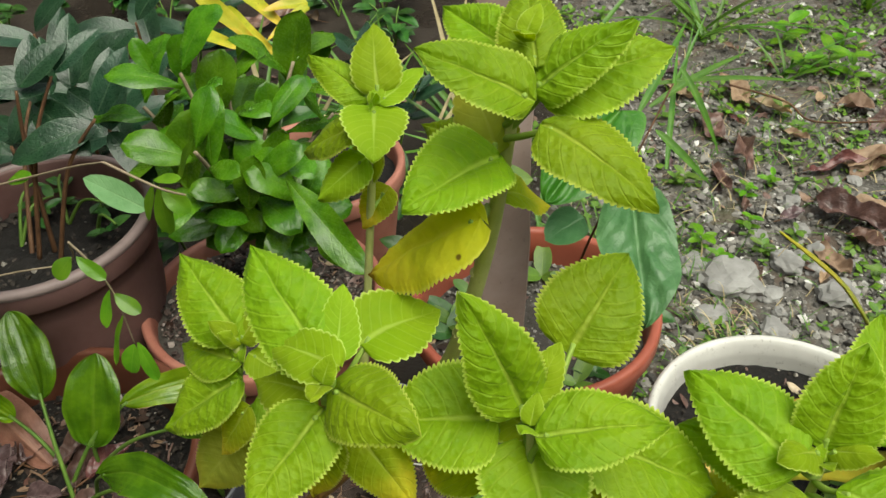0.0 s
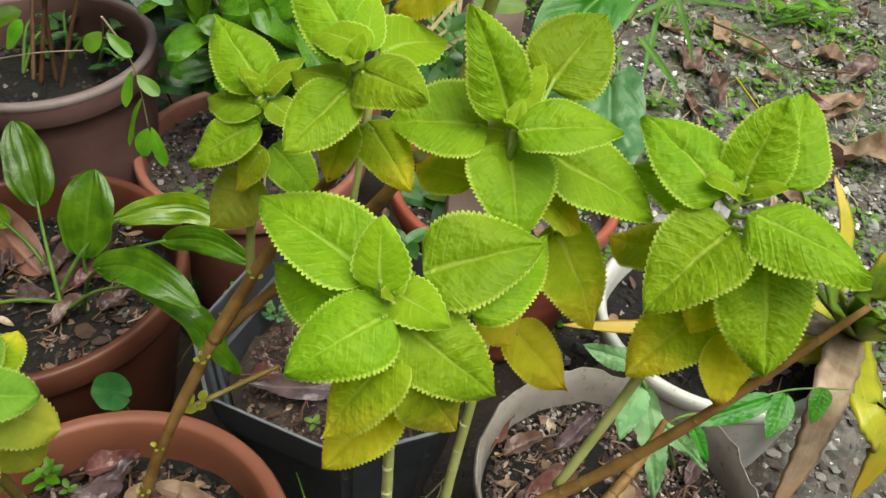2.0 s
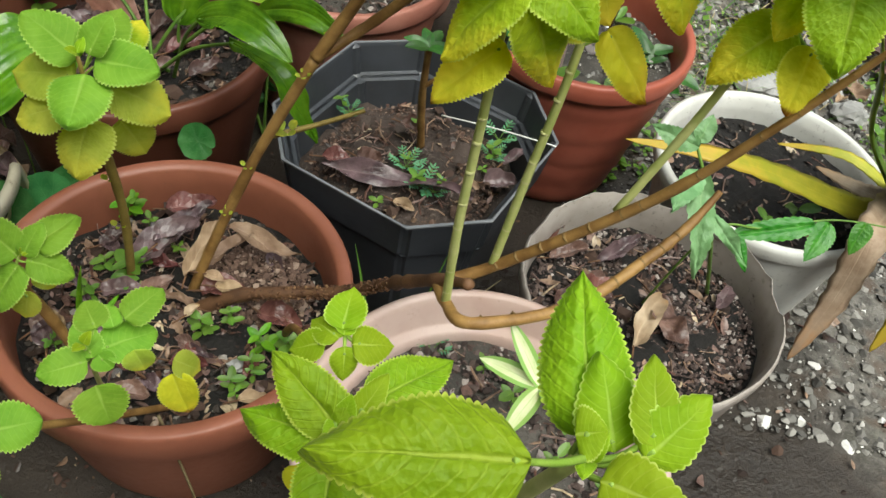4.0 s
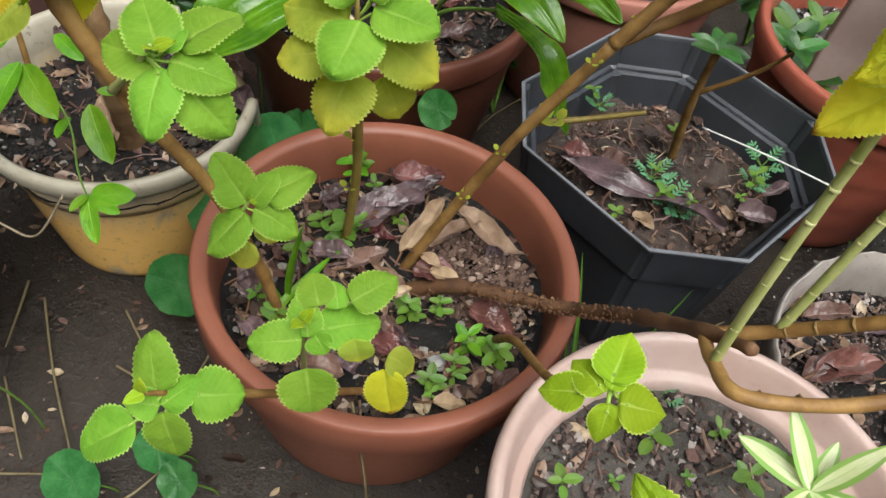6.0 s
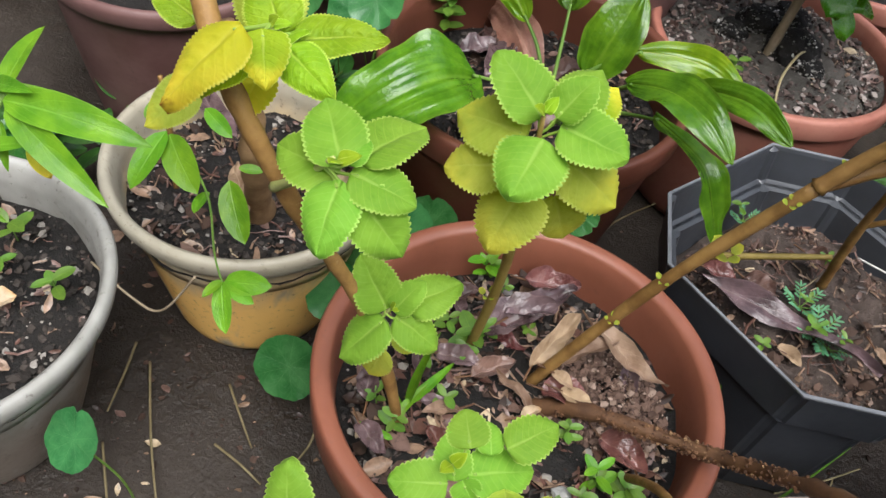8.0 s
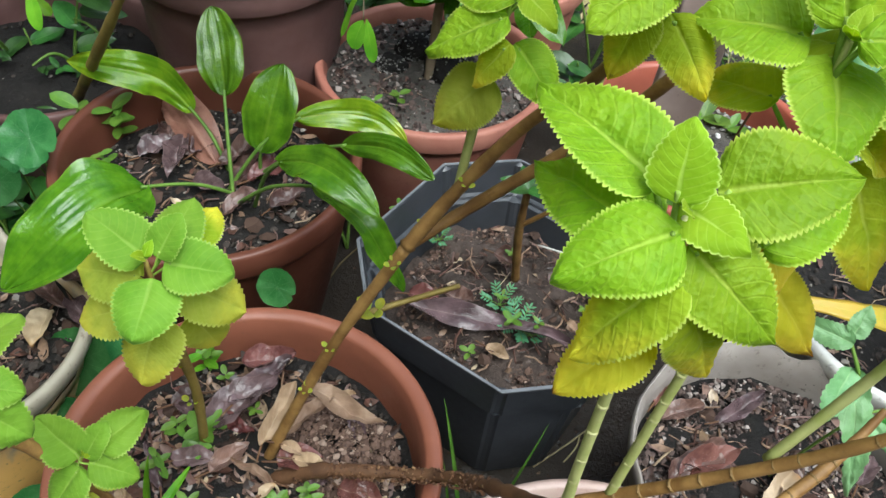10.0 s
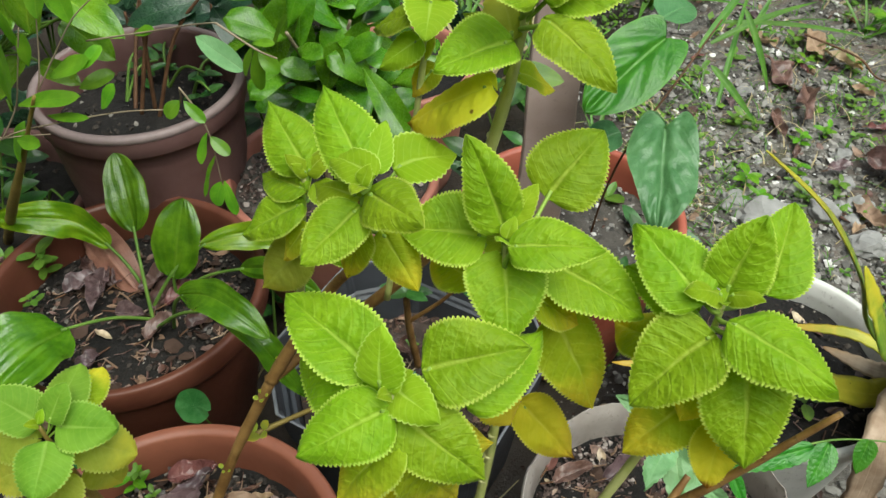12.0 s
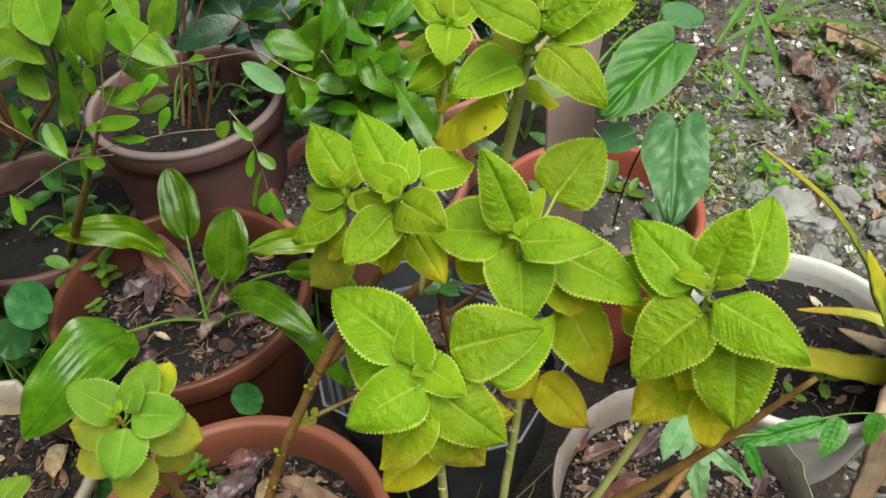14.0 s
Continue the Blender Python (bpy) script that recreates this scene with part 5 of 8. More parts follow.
def whorl(parent, kind, at, axis, count, length, rng, spread=(0.5, 1.2)):
    """Leaves round a twig end."""
    axis = Vector(axis).normalized()
    side = axis.orthogonal().normalized()
    for k in range(count):
        a = k * 2.4 + rng.uniform(-0.3, 0.3)
        out = math.cos(a) * side + math.sin(a) * axis.cross(side)
        d = (axis * rng.uniform(*spread) * (1 - 0.5 * k / count) + out).normalized()
        base = Vector(at) - axis * 0.012 * k * length / 0.05 + d * 0.004
        put_leaf(parent, kind, base, base + d * length * rng.uniform(0.7, 1.1), axis + Vector((0, -0.2, 0.4)), rng)


# glossy shrub rising from the gritty terracotta pot
rng = random.Random(5)
glossy = thing("glossy_shrub", (-0.237, 0.735, 0.205), "glossy dark green shrub with spoon-shaped leaves", "shrub")
TRUNK = [(-0.237, 0.735, 0.190), (-0.232, 0.738, 0.280), (-0.228, 0.742, 0.350)]
stem(glossy, TRUNK, [0.006, 0.005, 0.0045], M["twig"], "stem", sides=8, jitter=0.06, seed=30)
for end in ((-0.263, 0.741, 0.492), (-0.231, 0.770, 0.463), (-0.239, 0.660, 0.455), (-0.200, 0.674, 0.407), (-0.168, 0.803, 0.469), (-0.189, 0.725, 0.437), (-0.139, 0.667, 0.396), (-0.321, 0.774, 0.440), (-0.135, 0.805, 0.407)):
    e = Vector(end)
    s0 = Vector(TRUNK[-1])
    stem(glossy, [s0, s0.lerp(e, 0.5) + Vector((0, 0, -0.01)), e], [0.0034, 0.0026, 0.0018], M["twig"], "branch", sides=6, seed=31)
    whorl(glossy, "spatulate", e, (e - s0).normalized() + Vector((0, -0.2, 0.6)), 12, 0.066, rng)

for k, (a, b, w) in enumerate((((-0.260, 0.673, 0.408), (-0.248, 0.682, 0.483), 0.040), ((-0.203, 0.660, 0.389), (-0.194, 0.665, 0.443), 0.029), ((-0.175, 0.805, 0.441), (-0.162, 0.815, 0.516), 0.042), ((-0.241, 0.751, 0.440), (-0.233, 0.763, 0.502), 0.040), ((-0.281, 0.791, 0.459), (-0.271, 0.790, 0.506), 0.033), ((-0.310, 0.795, 0.465), (-0.323, 0.798, 0.502), 0.020), ((-0.158, 0.645, 0.432), (-0.088, 0.563, 0.392), 0.029)) + (((-0.257, 0.686, 0.393), (-0.216, 0.676, 0.425), 0.027), ((-0.252, 0.671, 0.374), (-0.205, 0.649, 0.392), 0.017), ((-0.152, 0.835, 0.444), (-0.140, 0.840, 0.482), 0.024), ((-0.224, 0.813, 0.452), (-0.213, 0.816, 0.488), 0.024), ((-0.192, 0.766, 0.424), (-0.192, 0.771, 0.462), 0.028), ((-0.233, 0.720, 0.402), (-0.246, 0.716, 0.445), 0.023), ((-0.201, 0.717, 0.396), (-0.170, 0.713, 0.437), 0.028), ((-0.117, 0.626, 0.344), (-0.131, 0.635, 0.388), 0.027))):
    leaf(glossy, a, b, w, "glossy", (0.15 * math.sin(3 * k), -0.5, 0.8), seed=400 + k, rise=0.75, fall=0.5, fold=0.3, droop=0.16, wave=0.03, cols=8, rows=16)

# leafy bush beside the purple-brown pot
rng = random.Random(8)
bush = thing("small_leaf_bush", (-0.646, 0.630, 0.130), "thin twiggy bush with small oval green leaves", "shrub")
stem(bush, [(-0.646, 0.630, 0.130), (-0.500, 0.501, 0.320), (-0.417, 0.452, 0.441), (-0.367, 0.427, 0.520)], [0.0062, 0.0056, 0.0026, 0.0012], M["stem_olive"], "stem", sides=8, jitter=0.06, seed=33)
for line in (
    ((-0.503, 0.440, 0.411), (-0.457, 0.440, 0.442), (-0.422, 0.440, 0.463), (-0.376, 0.440, 0.473)),
    ((-0.422, 0.440, 0.463), (-0.395, 0.440, 0.476), (-0.313, 0.440, 0.501), (-0.266, 0.440, 0.509)),
    ((-0.422, 0.440, 0.463), (-0.398, 0.440, 0.497), (-0.386, 0.440, 0.525), (-0.368, 0.440, 0.572)),
    ((-0.393, 0.440, 0.477), (-0.370, 0.440, 0.520), (-0.358, 0.440, 0.555), (-0.349, 0.440, 0.588)),
    ((-0.371, 0.440, 0.517), (-0.347, 0.440, 0.550), (-0.323, 0.440, 0.582), (-0.302, 0.440, 0.601)),
    ((-0.422, 0.440, 0.463), (-0.451, 0.440, 0.484), (-0.476, 0.440, 0.504)),
    ((-0.329, 0.460, 0.553), (-0.257, 0.437, 0.581), (-0.216, 0.410, 0.604), (-0.186, 0.385, 0.622)),
    ((-0.186, 0.385, 0.622), (-0.162, 0.385, 0.605), (-0.150, 0.390, 0.596)),
    ((-0.230, 0.400, 0.559), (-0.222, 0.400, 0.543), (-0.215, 0.400, 0.518), (-0.214, 0.400, 0.475)),
    ((-0.266, 0.440, 0.509), (-0.240, 0.415, 0.535), (-0.230, 0.400, 0.559)),
):
    stem(bush, line, [0.0008, 0.0007, 0.0006, 0.0005][: len(line)], M["twig"], "twig", sides=6, seed=34)
LOW_LEAVES = (
    ((-0.394, 0.432, 0.505), (-0.377, 0.420, 0.578), 0.019), ((-0.425, 0.440, 0.466), (-0.443, 0.452, 0.495), 0.017),
    ((-0.401, 0.448, 0.478), (-0.429, 0.448, 0.433), 0.019), ((-0.405, 0.436, 0.467), (-0.379, 0.424, 0.474), 0.013),
    ((-0.388, 0.432, 0.506), (-0.334, 0.432, 0.525), 0.014), ((-0.372, 0.440, 0.492), (-0.332, 0.428, 0.501), 0.008),
    ((-0.341, 0.448, 0.516), (-0.315, 0.460, 0.526), 0.015), ((-0.319, 0.436, 0.507), (-0.304, 0.436, 0.530), 0.011),
    ((-0.360, 0.444, 0.527), (-0.318, 0.432, 0.557), 0.016), ((-0.322, 0.432, 0.545), (-0.310, 0.444, 0.561), 0.013),
)
HIGH_LEAVES = (
    ((-0.372, 0.440, 0.538), (-0.370, 0.440, 0.566), 0.011), ((-0.380, 0.448, 0.549), (-0.378, 0.436, 0.582), 0.012),
    ((-0.347, 0.436, 0.583), (-0.348, 0.448, 0.615), 0.020), ((-0.327, 0.444, 0.576), (-0.332, 0.444, 0.607), 0.015),
    ((-0.444, 0.432, 0.490), (-0.440, 0.420, 0.536), 0.015), ((-0.464, 0.440, 0.499), (-0.448, 0.452, 0.513), 0.013),
    ((-0.511, 0.448, 0.403), (-0.496, 0.448, 0.388), 0.010), ((-0.501, 0.436, 0.418), (-0.492, 0.424, 0.388), 0.012),
    ((-0.302, 0.440, 0.601), (-0.280, 0.445, 0.622), 0.016), ((-0.282, 0.450, 0.569), (-0.262, 0.440, 0.580), 0.009),
)
HANGING_LEAVES = (
    ((-0.232, 0.400, 0.548), (-0.242, 0.392, 0.538), 0.012), ((-0.229, 0.400, 0.548), (-0.213, 0.392, 0.536), 0.009),
    ((-0.217, 0.400, 0.521), (-0.226, 0.392, 0.496), 0.008), ((-0.215, 0.400, 0.518), (-0.200, 0.392, 0.508), 0.010),
    ((-0.215, 0.400, 0.500), (-0.231, 0.392, 0.464), 0.005), ((-0.214, 0.400, 0.475), (-0.221, 0.392, 0.456), 0.014),
    ((-0.212, 0.400, 0.476), (-0.204, 0.392, 0.447), 0.009), ((-0.166, 0.392, 0.605), (-0.150, 0.387, 0.610), 0.006),
    ((-0.166, 0.392, 0.604), (-0.176, 0.387, 0.582), 0.006), ((-0.164, 0.392, 0.602), (-0.166, 0.387, 0.570), 0.010),
    ((-0.163, 0.392, 0.600), (-0.150, 0.387, 0.586), 0.011), ((-0.153, 0.392, 0.603), (-0.141, 0.387, 0.631), 0.005),
)
for k, (a, b, w) in enumerate(LOW_LEAVES + HIGH_LEAVES + HANGING_LEAVES):
    leaf(bush, a, b, w, "small_leaf", (0.15 * math.sin(2 * k), -0.55, 0.75), seed=800 + k, rise=0.8, fall=0.55, fold=0.2, droop=0.10, wave=0.015, cols=6, rows=14)
leaf(bush, (-0.199, 0.445, 0.548), (-0.223, 0.431, 0.582), 0.017, "grey_leaf", (0.1, -0.6, 0.75), seed=840, rise=0.6, fall=0.6, fold=0.25, droop=0.08, cols=8, rows=16, label="pale green leaf edged with white")

# dark plant in the ribbed pot and dark leaves behind
rng = random.Random(9)
dark = thing("dark_leaved_plant", (-0.462, 0.740, 0.290), "thin-stemmed plant with dark silvery-veined leaves", "plant")
for k, (foot, end) in enumerate((((-0.455, 0.745, 0.275), (-0.437, 0.763, 0.469)), ((-0.470, 0.735, 0.275), (-0.405, 0.778, 0.476)), ((-0.445, 0.730, 0.275), (-0.363, 0.751, 0.441)), ((-0.480, 0.740, 0.275), (-0.526, 0.959, 0.375)))):
    f, e = Vector(foot), Vector(end)
    stem(dark, [f, f.lerp(e, 0.5) + Vector((0, 0, 0.03)), e], [0.003, 0.0024, 0.0016], M["bark_dark"], "stem", sides=6, seed=40 + k)
    whorl(dark, "dark", e, (0.1, -0.5, 0.5), 4, 0.085, rng, (0.1, 0.5))
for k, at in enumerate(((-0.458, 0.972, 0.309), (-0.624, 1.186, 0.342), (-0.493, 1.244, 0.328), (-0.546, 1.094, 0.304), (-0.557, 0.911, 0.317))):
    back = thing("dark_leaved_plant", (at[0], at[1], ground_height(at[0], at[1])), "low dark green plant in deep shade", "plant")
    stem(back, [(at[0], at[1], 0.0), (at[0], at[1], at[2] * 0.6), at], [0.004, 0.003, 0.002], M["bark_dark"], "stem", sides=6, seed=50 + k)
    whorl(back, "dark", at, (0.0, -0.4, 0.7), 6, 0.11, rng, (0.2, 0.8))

# board and heart-leaved climber in the orange-red pot
board = bmesh.new()
bmesh.ops.create_cube(board, size=1.0)
bmesh.ops.scale(board, vec=(0.051, 0.016, 0.62), verts=board.verts)
bmesh.ops.subdivide_edges(board, edges=[e for e in board.edges if abs(e.verts[0].co.z - e.verts[1].co.z) > 0.1], cuts=10)
for v in board.verts:
    v.co.x += 0.0015 * math.sin(v.co.z * 31)
    v.co.y += 0.001 * math.sin(v.co.z * 23 + 1)
bmesh.ops.bevel(board, geom=board.edges[:], offset=0.0015, segments=1, affect="EDGES")
stake = new("wooden_stake", mesh_of("wooden_stake", board, M["board"], False))
stake.matrix_basis = pose(0.036, 0.652, 0.496, -3, 1.5, 8)
tagged(stake, "weathered grey-brown flat wooden stake in a pot", "stake")

rng = random.Random(12)
climber = thing("heart_leaf_climber", (0.095, 0.680, 0.190), "climber with large heart-shaped leaves and thin dark stem", "plant")
stem(climber, [(0.092, 0.615, 0.267), (0.099, 0.610, 0.331), (0.113, 0.604, 0.395), (0.149, 0.636, 0.448), (0.187, 0.686, 0.491)], [0.0013, 0.0012, 0.0011, 0.001, 0.0008], M["bark_dark"], "stem", sides=6, seed=60)
leaf(climber, (0.140, 0.585, 0.433), (0.141, 0.482, 0.404), 0.066, "heart", (0.05, -0.75, 0.6), seed=1, rise=0.42, fall=0.74, fold=0.22, droop=0.14, quilt=0.016, arcs=3.0, cols=24, rows=60, heart=0.17, wave=0.045, crumple=0.030, label="large heart-shaped leaf with sky sheen in its blue-green colour")
leaf(climber, (0.130, 0.626, 0.501), (0.062, 0.556, 0.470), 0.066, "veined", (-0.1, -0.75, 0.7), seed=2, rise=0.40, fall=0.66, fold=0.16, droop=0.12, arcs=3.2, cols=28, rows=54, heart=0.13, wave=0.015, label="large glossy bright green leaf")
leaf(climber, (0.102, 0.594, 0.416), (0.067, 0.579, 0.408), 0.036, "heart", seed=3, rise=0.4, fall=0.6, fold=0.2, cols=6, rows=12)
leaf(climber, (0.124, 0.638, 0.513), (0.155, 0.674, 0.515), 0.04, "heart", seed=4, rise=0.4, fall=0.7, fold=0.2, cols=6, rows=12)
leaf(climber, (0.003, 0.406, 0.591), (0.040, 0.409, 0.586), 0.018, "weed", (0, -0.6, 0.8), seed=6, rise=0.5, fall=0.75, fold=0.2, cols=6, rows=12)
for k in range(12):
    a = rng.uniform(0, 6.28)
    p = Vector((0.072 + 0.09 * math.cos(a), 0.692 + 0.09 * math.sin(a), 0.190))
    for j in range(3):
        d = Vector((math.cos(a + 2.1 * j), math.sin(a + 2.1 * j), rng.uniform(0.4, 0.9))).normalized()
        put_leaf(climber, "under_leaf" if k % 2 else "weed_leaf", p, p + d * rng.uniform(0.022, 0.046), (0, -0.3, 1), rng)


# ---- aloe ----
aloe = thing("aloe_plant", (0.395, 0.520, 0.190), "aloe with thick toothed green and yellowing leaves", "plant")


def strap(points, width, thick, material, seed, label=""):
    """A thick toothed strap leaf through points, tapering to its tip."""
    pts = [Vector(p) for p in points]
    bm = bmesh.new()
    uv = bm.loops.layers.uv.new("UVMap")
    rows = []
    n = 22
    for i in range(n + 1):
        t = i / n * (len(pts) - 1)
        k = min(int(t), len(pts) - 2)
        q = t - k
        p0, p1, p2, p3 = pts[max(k - 1, 0)], pts[k], pts[k + 1], pts[min(k + 2, len(pts) - 1)]
        p = 0.5 * (2 * p1 + (p2 - p0) * q + (2 * p0 - 5 * p1 + 4 * p2 - p3) * q * q + (3 * p1 - p0 - 3 * p2 + p3) * q**3)
        d = (p2 - p1).normalized()
        up = Vector((0, -0.3, 0.95))
        up = (up - d * up.dot(d)).normalized()
        side = d.cross(up)
        v = i / n
        half = 0.5 * width * (1 - v**3) * (1 if v < 0.98 else 0.4) + 0.0006
        tooth = 1.10 if i % 2 else 0.95
        ring = []
        for u, h in ((-1, 0.0), (-0.6, 0.1), (0, -0.25), (0.6, 0.1), (1, 0.0), (0.6, -0.75), (0, -1.0), (-0.6, -0.75)):
            ring.append((bm.verts.new(p - pts[0] + side * u * half * (tooth if abs(u) == 1 else 1) + up * h * thick * (1 - 0.8 * v)), (0.5 + 0.5 * u, v)))
        rows.append(ring)
    for a, b in zip(rows, rows[1:]):
        for k in range(8):
            quad = (a[k], a[(k + 1) % 8], b[(k + 1) % 8], b[k])
            face = bm.faces.new([q[0] for q in quad])
            for loop, q in zip(face.loops, quad):
                loop[uv].uv = q[1]
    bm.faces.new([q[0] for q in rows[0]][::-1])
    bm.faces.new([q[0] for q in rows[-1]])
    bmesh.ops.recalc_face_normals(bm, faces=bm.faces)
    part("leaf", mesh_of("aloe_leaf", bm, M[material]), aloe, label, Matrix.Translation(pts[0]))


CORE = (0.434, 0.524, 0.200)
strap([CORE, (0.353, 0.495, 0.291), (0.308, 0.462, 0.383), (0.247, 0.429, 0.477), (0.173, 0.384, 0.562)], 0.016, 0.005, "aloe", 1, "long arching green leaf")
strap([CORE, (0.385, 0.484, 0.208), (0.286, 0.463, 0.243), (0.201, 0.436, 0.273), (0.115, 0.434, 0.270)], 0.030, 0.008, "aloe_yellow", 2, "limp yellow leaf lying across the rim")
strap([CORE, (0.395, 0.397, 0.234), (0.421, 0.382, 0.191), (0.416, 0.370, 0.122)], 0.036, 0.008, "aloe_yellow", 3, "drooping yellow leaf")
strap([CORE, (0.363, 0.409, 0.246), (0.360, 0.387, 0.168), (0.345, 0.364, 0.088)], 0.036, 0.006, "aloe_dry", 4, "dry brown drooping leaf")
strap([CORE, (0.375, 0.486, 0.295), (0.366, 0.512, 0.350), (0.353, 0.542, 0.380)], 0.018, 0.005, "aloe_yellow", 5, "pale upright leaf")
strap([CORE, (0.352, 0.446, 0.312), (0.321, 0.444, 0.367), (0.301, 0.454, 0.405)], 0.026, 0.008, "aloe", 6)
strap([CORE, (0.391, 0.421, 0.315), (0.389, 0.408, 0.387)], 0.034, 0.010, "aloe", 7)
strap([CORE, (0.391, 0.513, 0.209), (0.342, 0.539, 0.207)], 0.022, 0.006, "aloe_dry", 8)
strap([CORE, (0.393, 0.465, 0.303), (0.398, 0.480, 0.374)], 0.036, 0.010, "aloe", 9)
strap([CORE, (0.371, 0.545, 0.224), (0.300, 0.560, 0.210)], 0.014, 0.004, "aloe_yellow", 10)


# ---- tan pot: striped plant ----
rng = random.Random(15)
striped = thing("striped_plant", (0.085, 0.175, 0.195), "small plant with white and green striped leaves", "plant")
HEART = (0.055, 0.113, 0.305)
stem(striped, [(0.085, 0.175, 0.190), HEART], [0.002, 0.0016], M["petiole"], "stem", sides=6)
for k, (tip, w) in enumerate((((0.026, 0.134, 0.339), 0.016), ((0.073, 0.127, 0.352), 0.016), ((0.101, 0.096, 0.336), 0.016), ((0.012, 0.127, 0.309), 0.018), ((0.074, 0.075, 0.336), 0.018), ((0.033, 0.070, 0.313), 0.018), ((0.057, 0.137, 0.324), 0.014))):
    leaf(striped, HEART, tip, w * 0.8, "variegated", (0, -0.4, 0.9), seed=80 + k, rise=0.6, fall=0.75, fold=0.3, droop=0.12, cols=6, rows=12)


# ---- litter and seedlings in pots ----
def dead_leaf(at, length, turn, kind="dead_flat", tilt=6, label="curled brown dead leaf on soil", lift=0.004):
    ob = thing("dead_leaf", at, label, "leaf", "dead leaves")
    m = pose(at[0], at[1], at[2] + lift, tilt, tilt * 0.7, turn)
    part("blade", shared[kind][int(length * 1000) % 3], ob, world=m @ Matrix.Scale(length, 4))
    foot = m.translation
    back = m.to_3x3() @ Vector((0.05 * length, -0.22 * length, 0.0))
    stem(ob, [foot + m.to_3x3() @ Vector((0, 0.02 * length, 0)), foot + back * 0.5, foot + back], [0.0011, 0.0009, 0.0008], M["bark_dark"], "stalk", sides=5)
    return ob


for at, length, turn, kind in (
    ((0.181, 0.355, 0.146), 0.07, 200, "dead_flat"), ((0.087, 0.310, 0.146), 0.065, -40, "dead_flat"), ((0.142, 0.342, 0.146), 0.05, 110, "dead_flat"),
    ((-0.443, 0.531, 0.180), 0.06, 60, "dead_flat"), ((-0.380, 0.500, 0.180), 0.06, 0, "dead_flat"),
):
    dead_leaf(at, length, turn, kind, label="tan curled dry leaf on soil" if kind == "dry_flat" else "curled brown dead leaf on soil")

rng = random.Random(21)


def seedling(at, size, rng, pairs=2, kind="weed_leaf"):
    """A tiny weed: a stalk and pairs of leaves."""
    w = thing("seedling", at, "tiny green weed seedling in the soil", "weed", "seedlings")
    top = Vector(at) + Vector((rng.uniform(-0.3, 0.3) * size, rng.uniform(-0.3, 0.3) * size, size))
    stem(w, [at, top], [0.0007, 0.0005], M["petiole"], "stem", sides=4)
    turn = rng.uniform(0, 3.1)
    for p in range(pairs):
        q = Vector(at).lerp(top, 1 - 0.4 * p)
        for s in (0, math.pi):
            a = turn + s + p * 1.57
            d = Vector((math.cos(a), math.sin(a), rng.uniform(0.15, 0.5))).normalized()
            put_leaf(w, kind, q, q + d * size * rng.uniform(0.7, 1.1), (0, -0.2, 1), rng)


SEEDS = [((-0.322, 0.309, 0.160), 0.022), ((-0.295, 0.251, 0.155), 0.020), ((-0.296, 0.226, 0.150), 0.018), ((-0.212, 0.200, 0.150), 0.016), ((-0.195, 0.215, 0.150), 0.016), ((-0.162, 0.195, 0.150), 0.020), ((-0.139, 0.195, 0.150), 0.022), ((-0.161, 0.163, 0.150), 0.016), ((-0.168, 0.142, 0.150), 0.014), ((-0.319, 0.204, 0.155), 0.024), ((-0.305, 0.142, 0.150), 0.022), ((-0.325, 0.151, 0.150), 0.018), ((-0.286, 0.181, 0.150), 0.02), ((-0.266, 0.269, 0.160), 0.014), ((-0.303, 0.293, 0.160), 0.016),
         ((-0.076, 0.431, 0.160), 0.020), ((-0.001, 0.492, 0.160), 0.022), ((-0.104, 0.382, 0.160), 0.016), ((-0.175, 0.520, 0.160), 0.018), ((-0.047, 0.431, 0.160), 0.014), ((-0.089, 0.455, 0.160), 0.014), ((-0.010, 0.465, 0.160), 0.014), ((-0.088, 0.507, 0.165), 0.016)]
for at, size in SEEDS:
    seedling(at, size * 0.6, rng, 2 + (size > 0.018))
for at, size in (((-0.567, 0.528, 0.190), 0.03), ((-0.532, 0.544, 0.190), 0.03), ((-0.279, 0.643, 0.200), 0.016), ((-0.256, 0.665, 0.200), 0.016), ((-0.262, 0.614, 0.200), 0.014), ((-0.639, 0.092, 0.150), 0.022), ((-0.573, 0.075, 0.150), 0.02), ((-0.625, 0.066, 0.150), 0.018), ((0.319, 0.480, 0.170), 0.022), ((0.286, 0.464, 0.170), 0.018)):
    seedling(at, size, rng)

# red-brown clods round the branch foot
places, sizes = [], []
for k in range(2400):
    a, r = rng.uniform(0, 6.28), 0.052 * math.sqrt(rng.random())
    places.append((r * math.cos(a), 0.85 * r * math.sin(a), 0.014 * (1 - (r / 0.052) ** 2) + rng.uniform(-0.002, 0.003)))
    sizes.append(0.0010 * 5.0 ** (rng.random() ** 3))
spot = (-0.190, 0.260, 0.150)
part("compost", lumps("compost", places, sizes, M["clods"], 8), P1, "crumbling red-brown compost", Matrix.Translation(spot), kind="stuff")

# stems and string in the black tub
sapling = thing("sapling", (-0.082, 0.492, 0.155), "thin brown sapling stem with few small leaves", "plant")
stem(sapling, [(-0.081, 0.497, 0.150), (-0.086, 0.480, 0.230), (-0.085, 0.465, 0.300)], [0.0045, 0.004, 0.0034], M["bark"], "stem", sides=8, jitter=0.06, seed=70)
stem(sapling, [(-0.086, 0.476, 0.245), (-0.050, 0.470, 0.290), (-0.030, 0.460, 0.330)], [0.0026, 0.002, 0.0014], M["bark"], "branch", sides=6, seed=71)
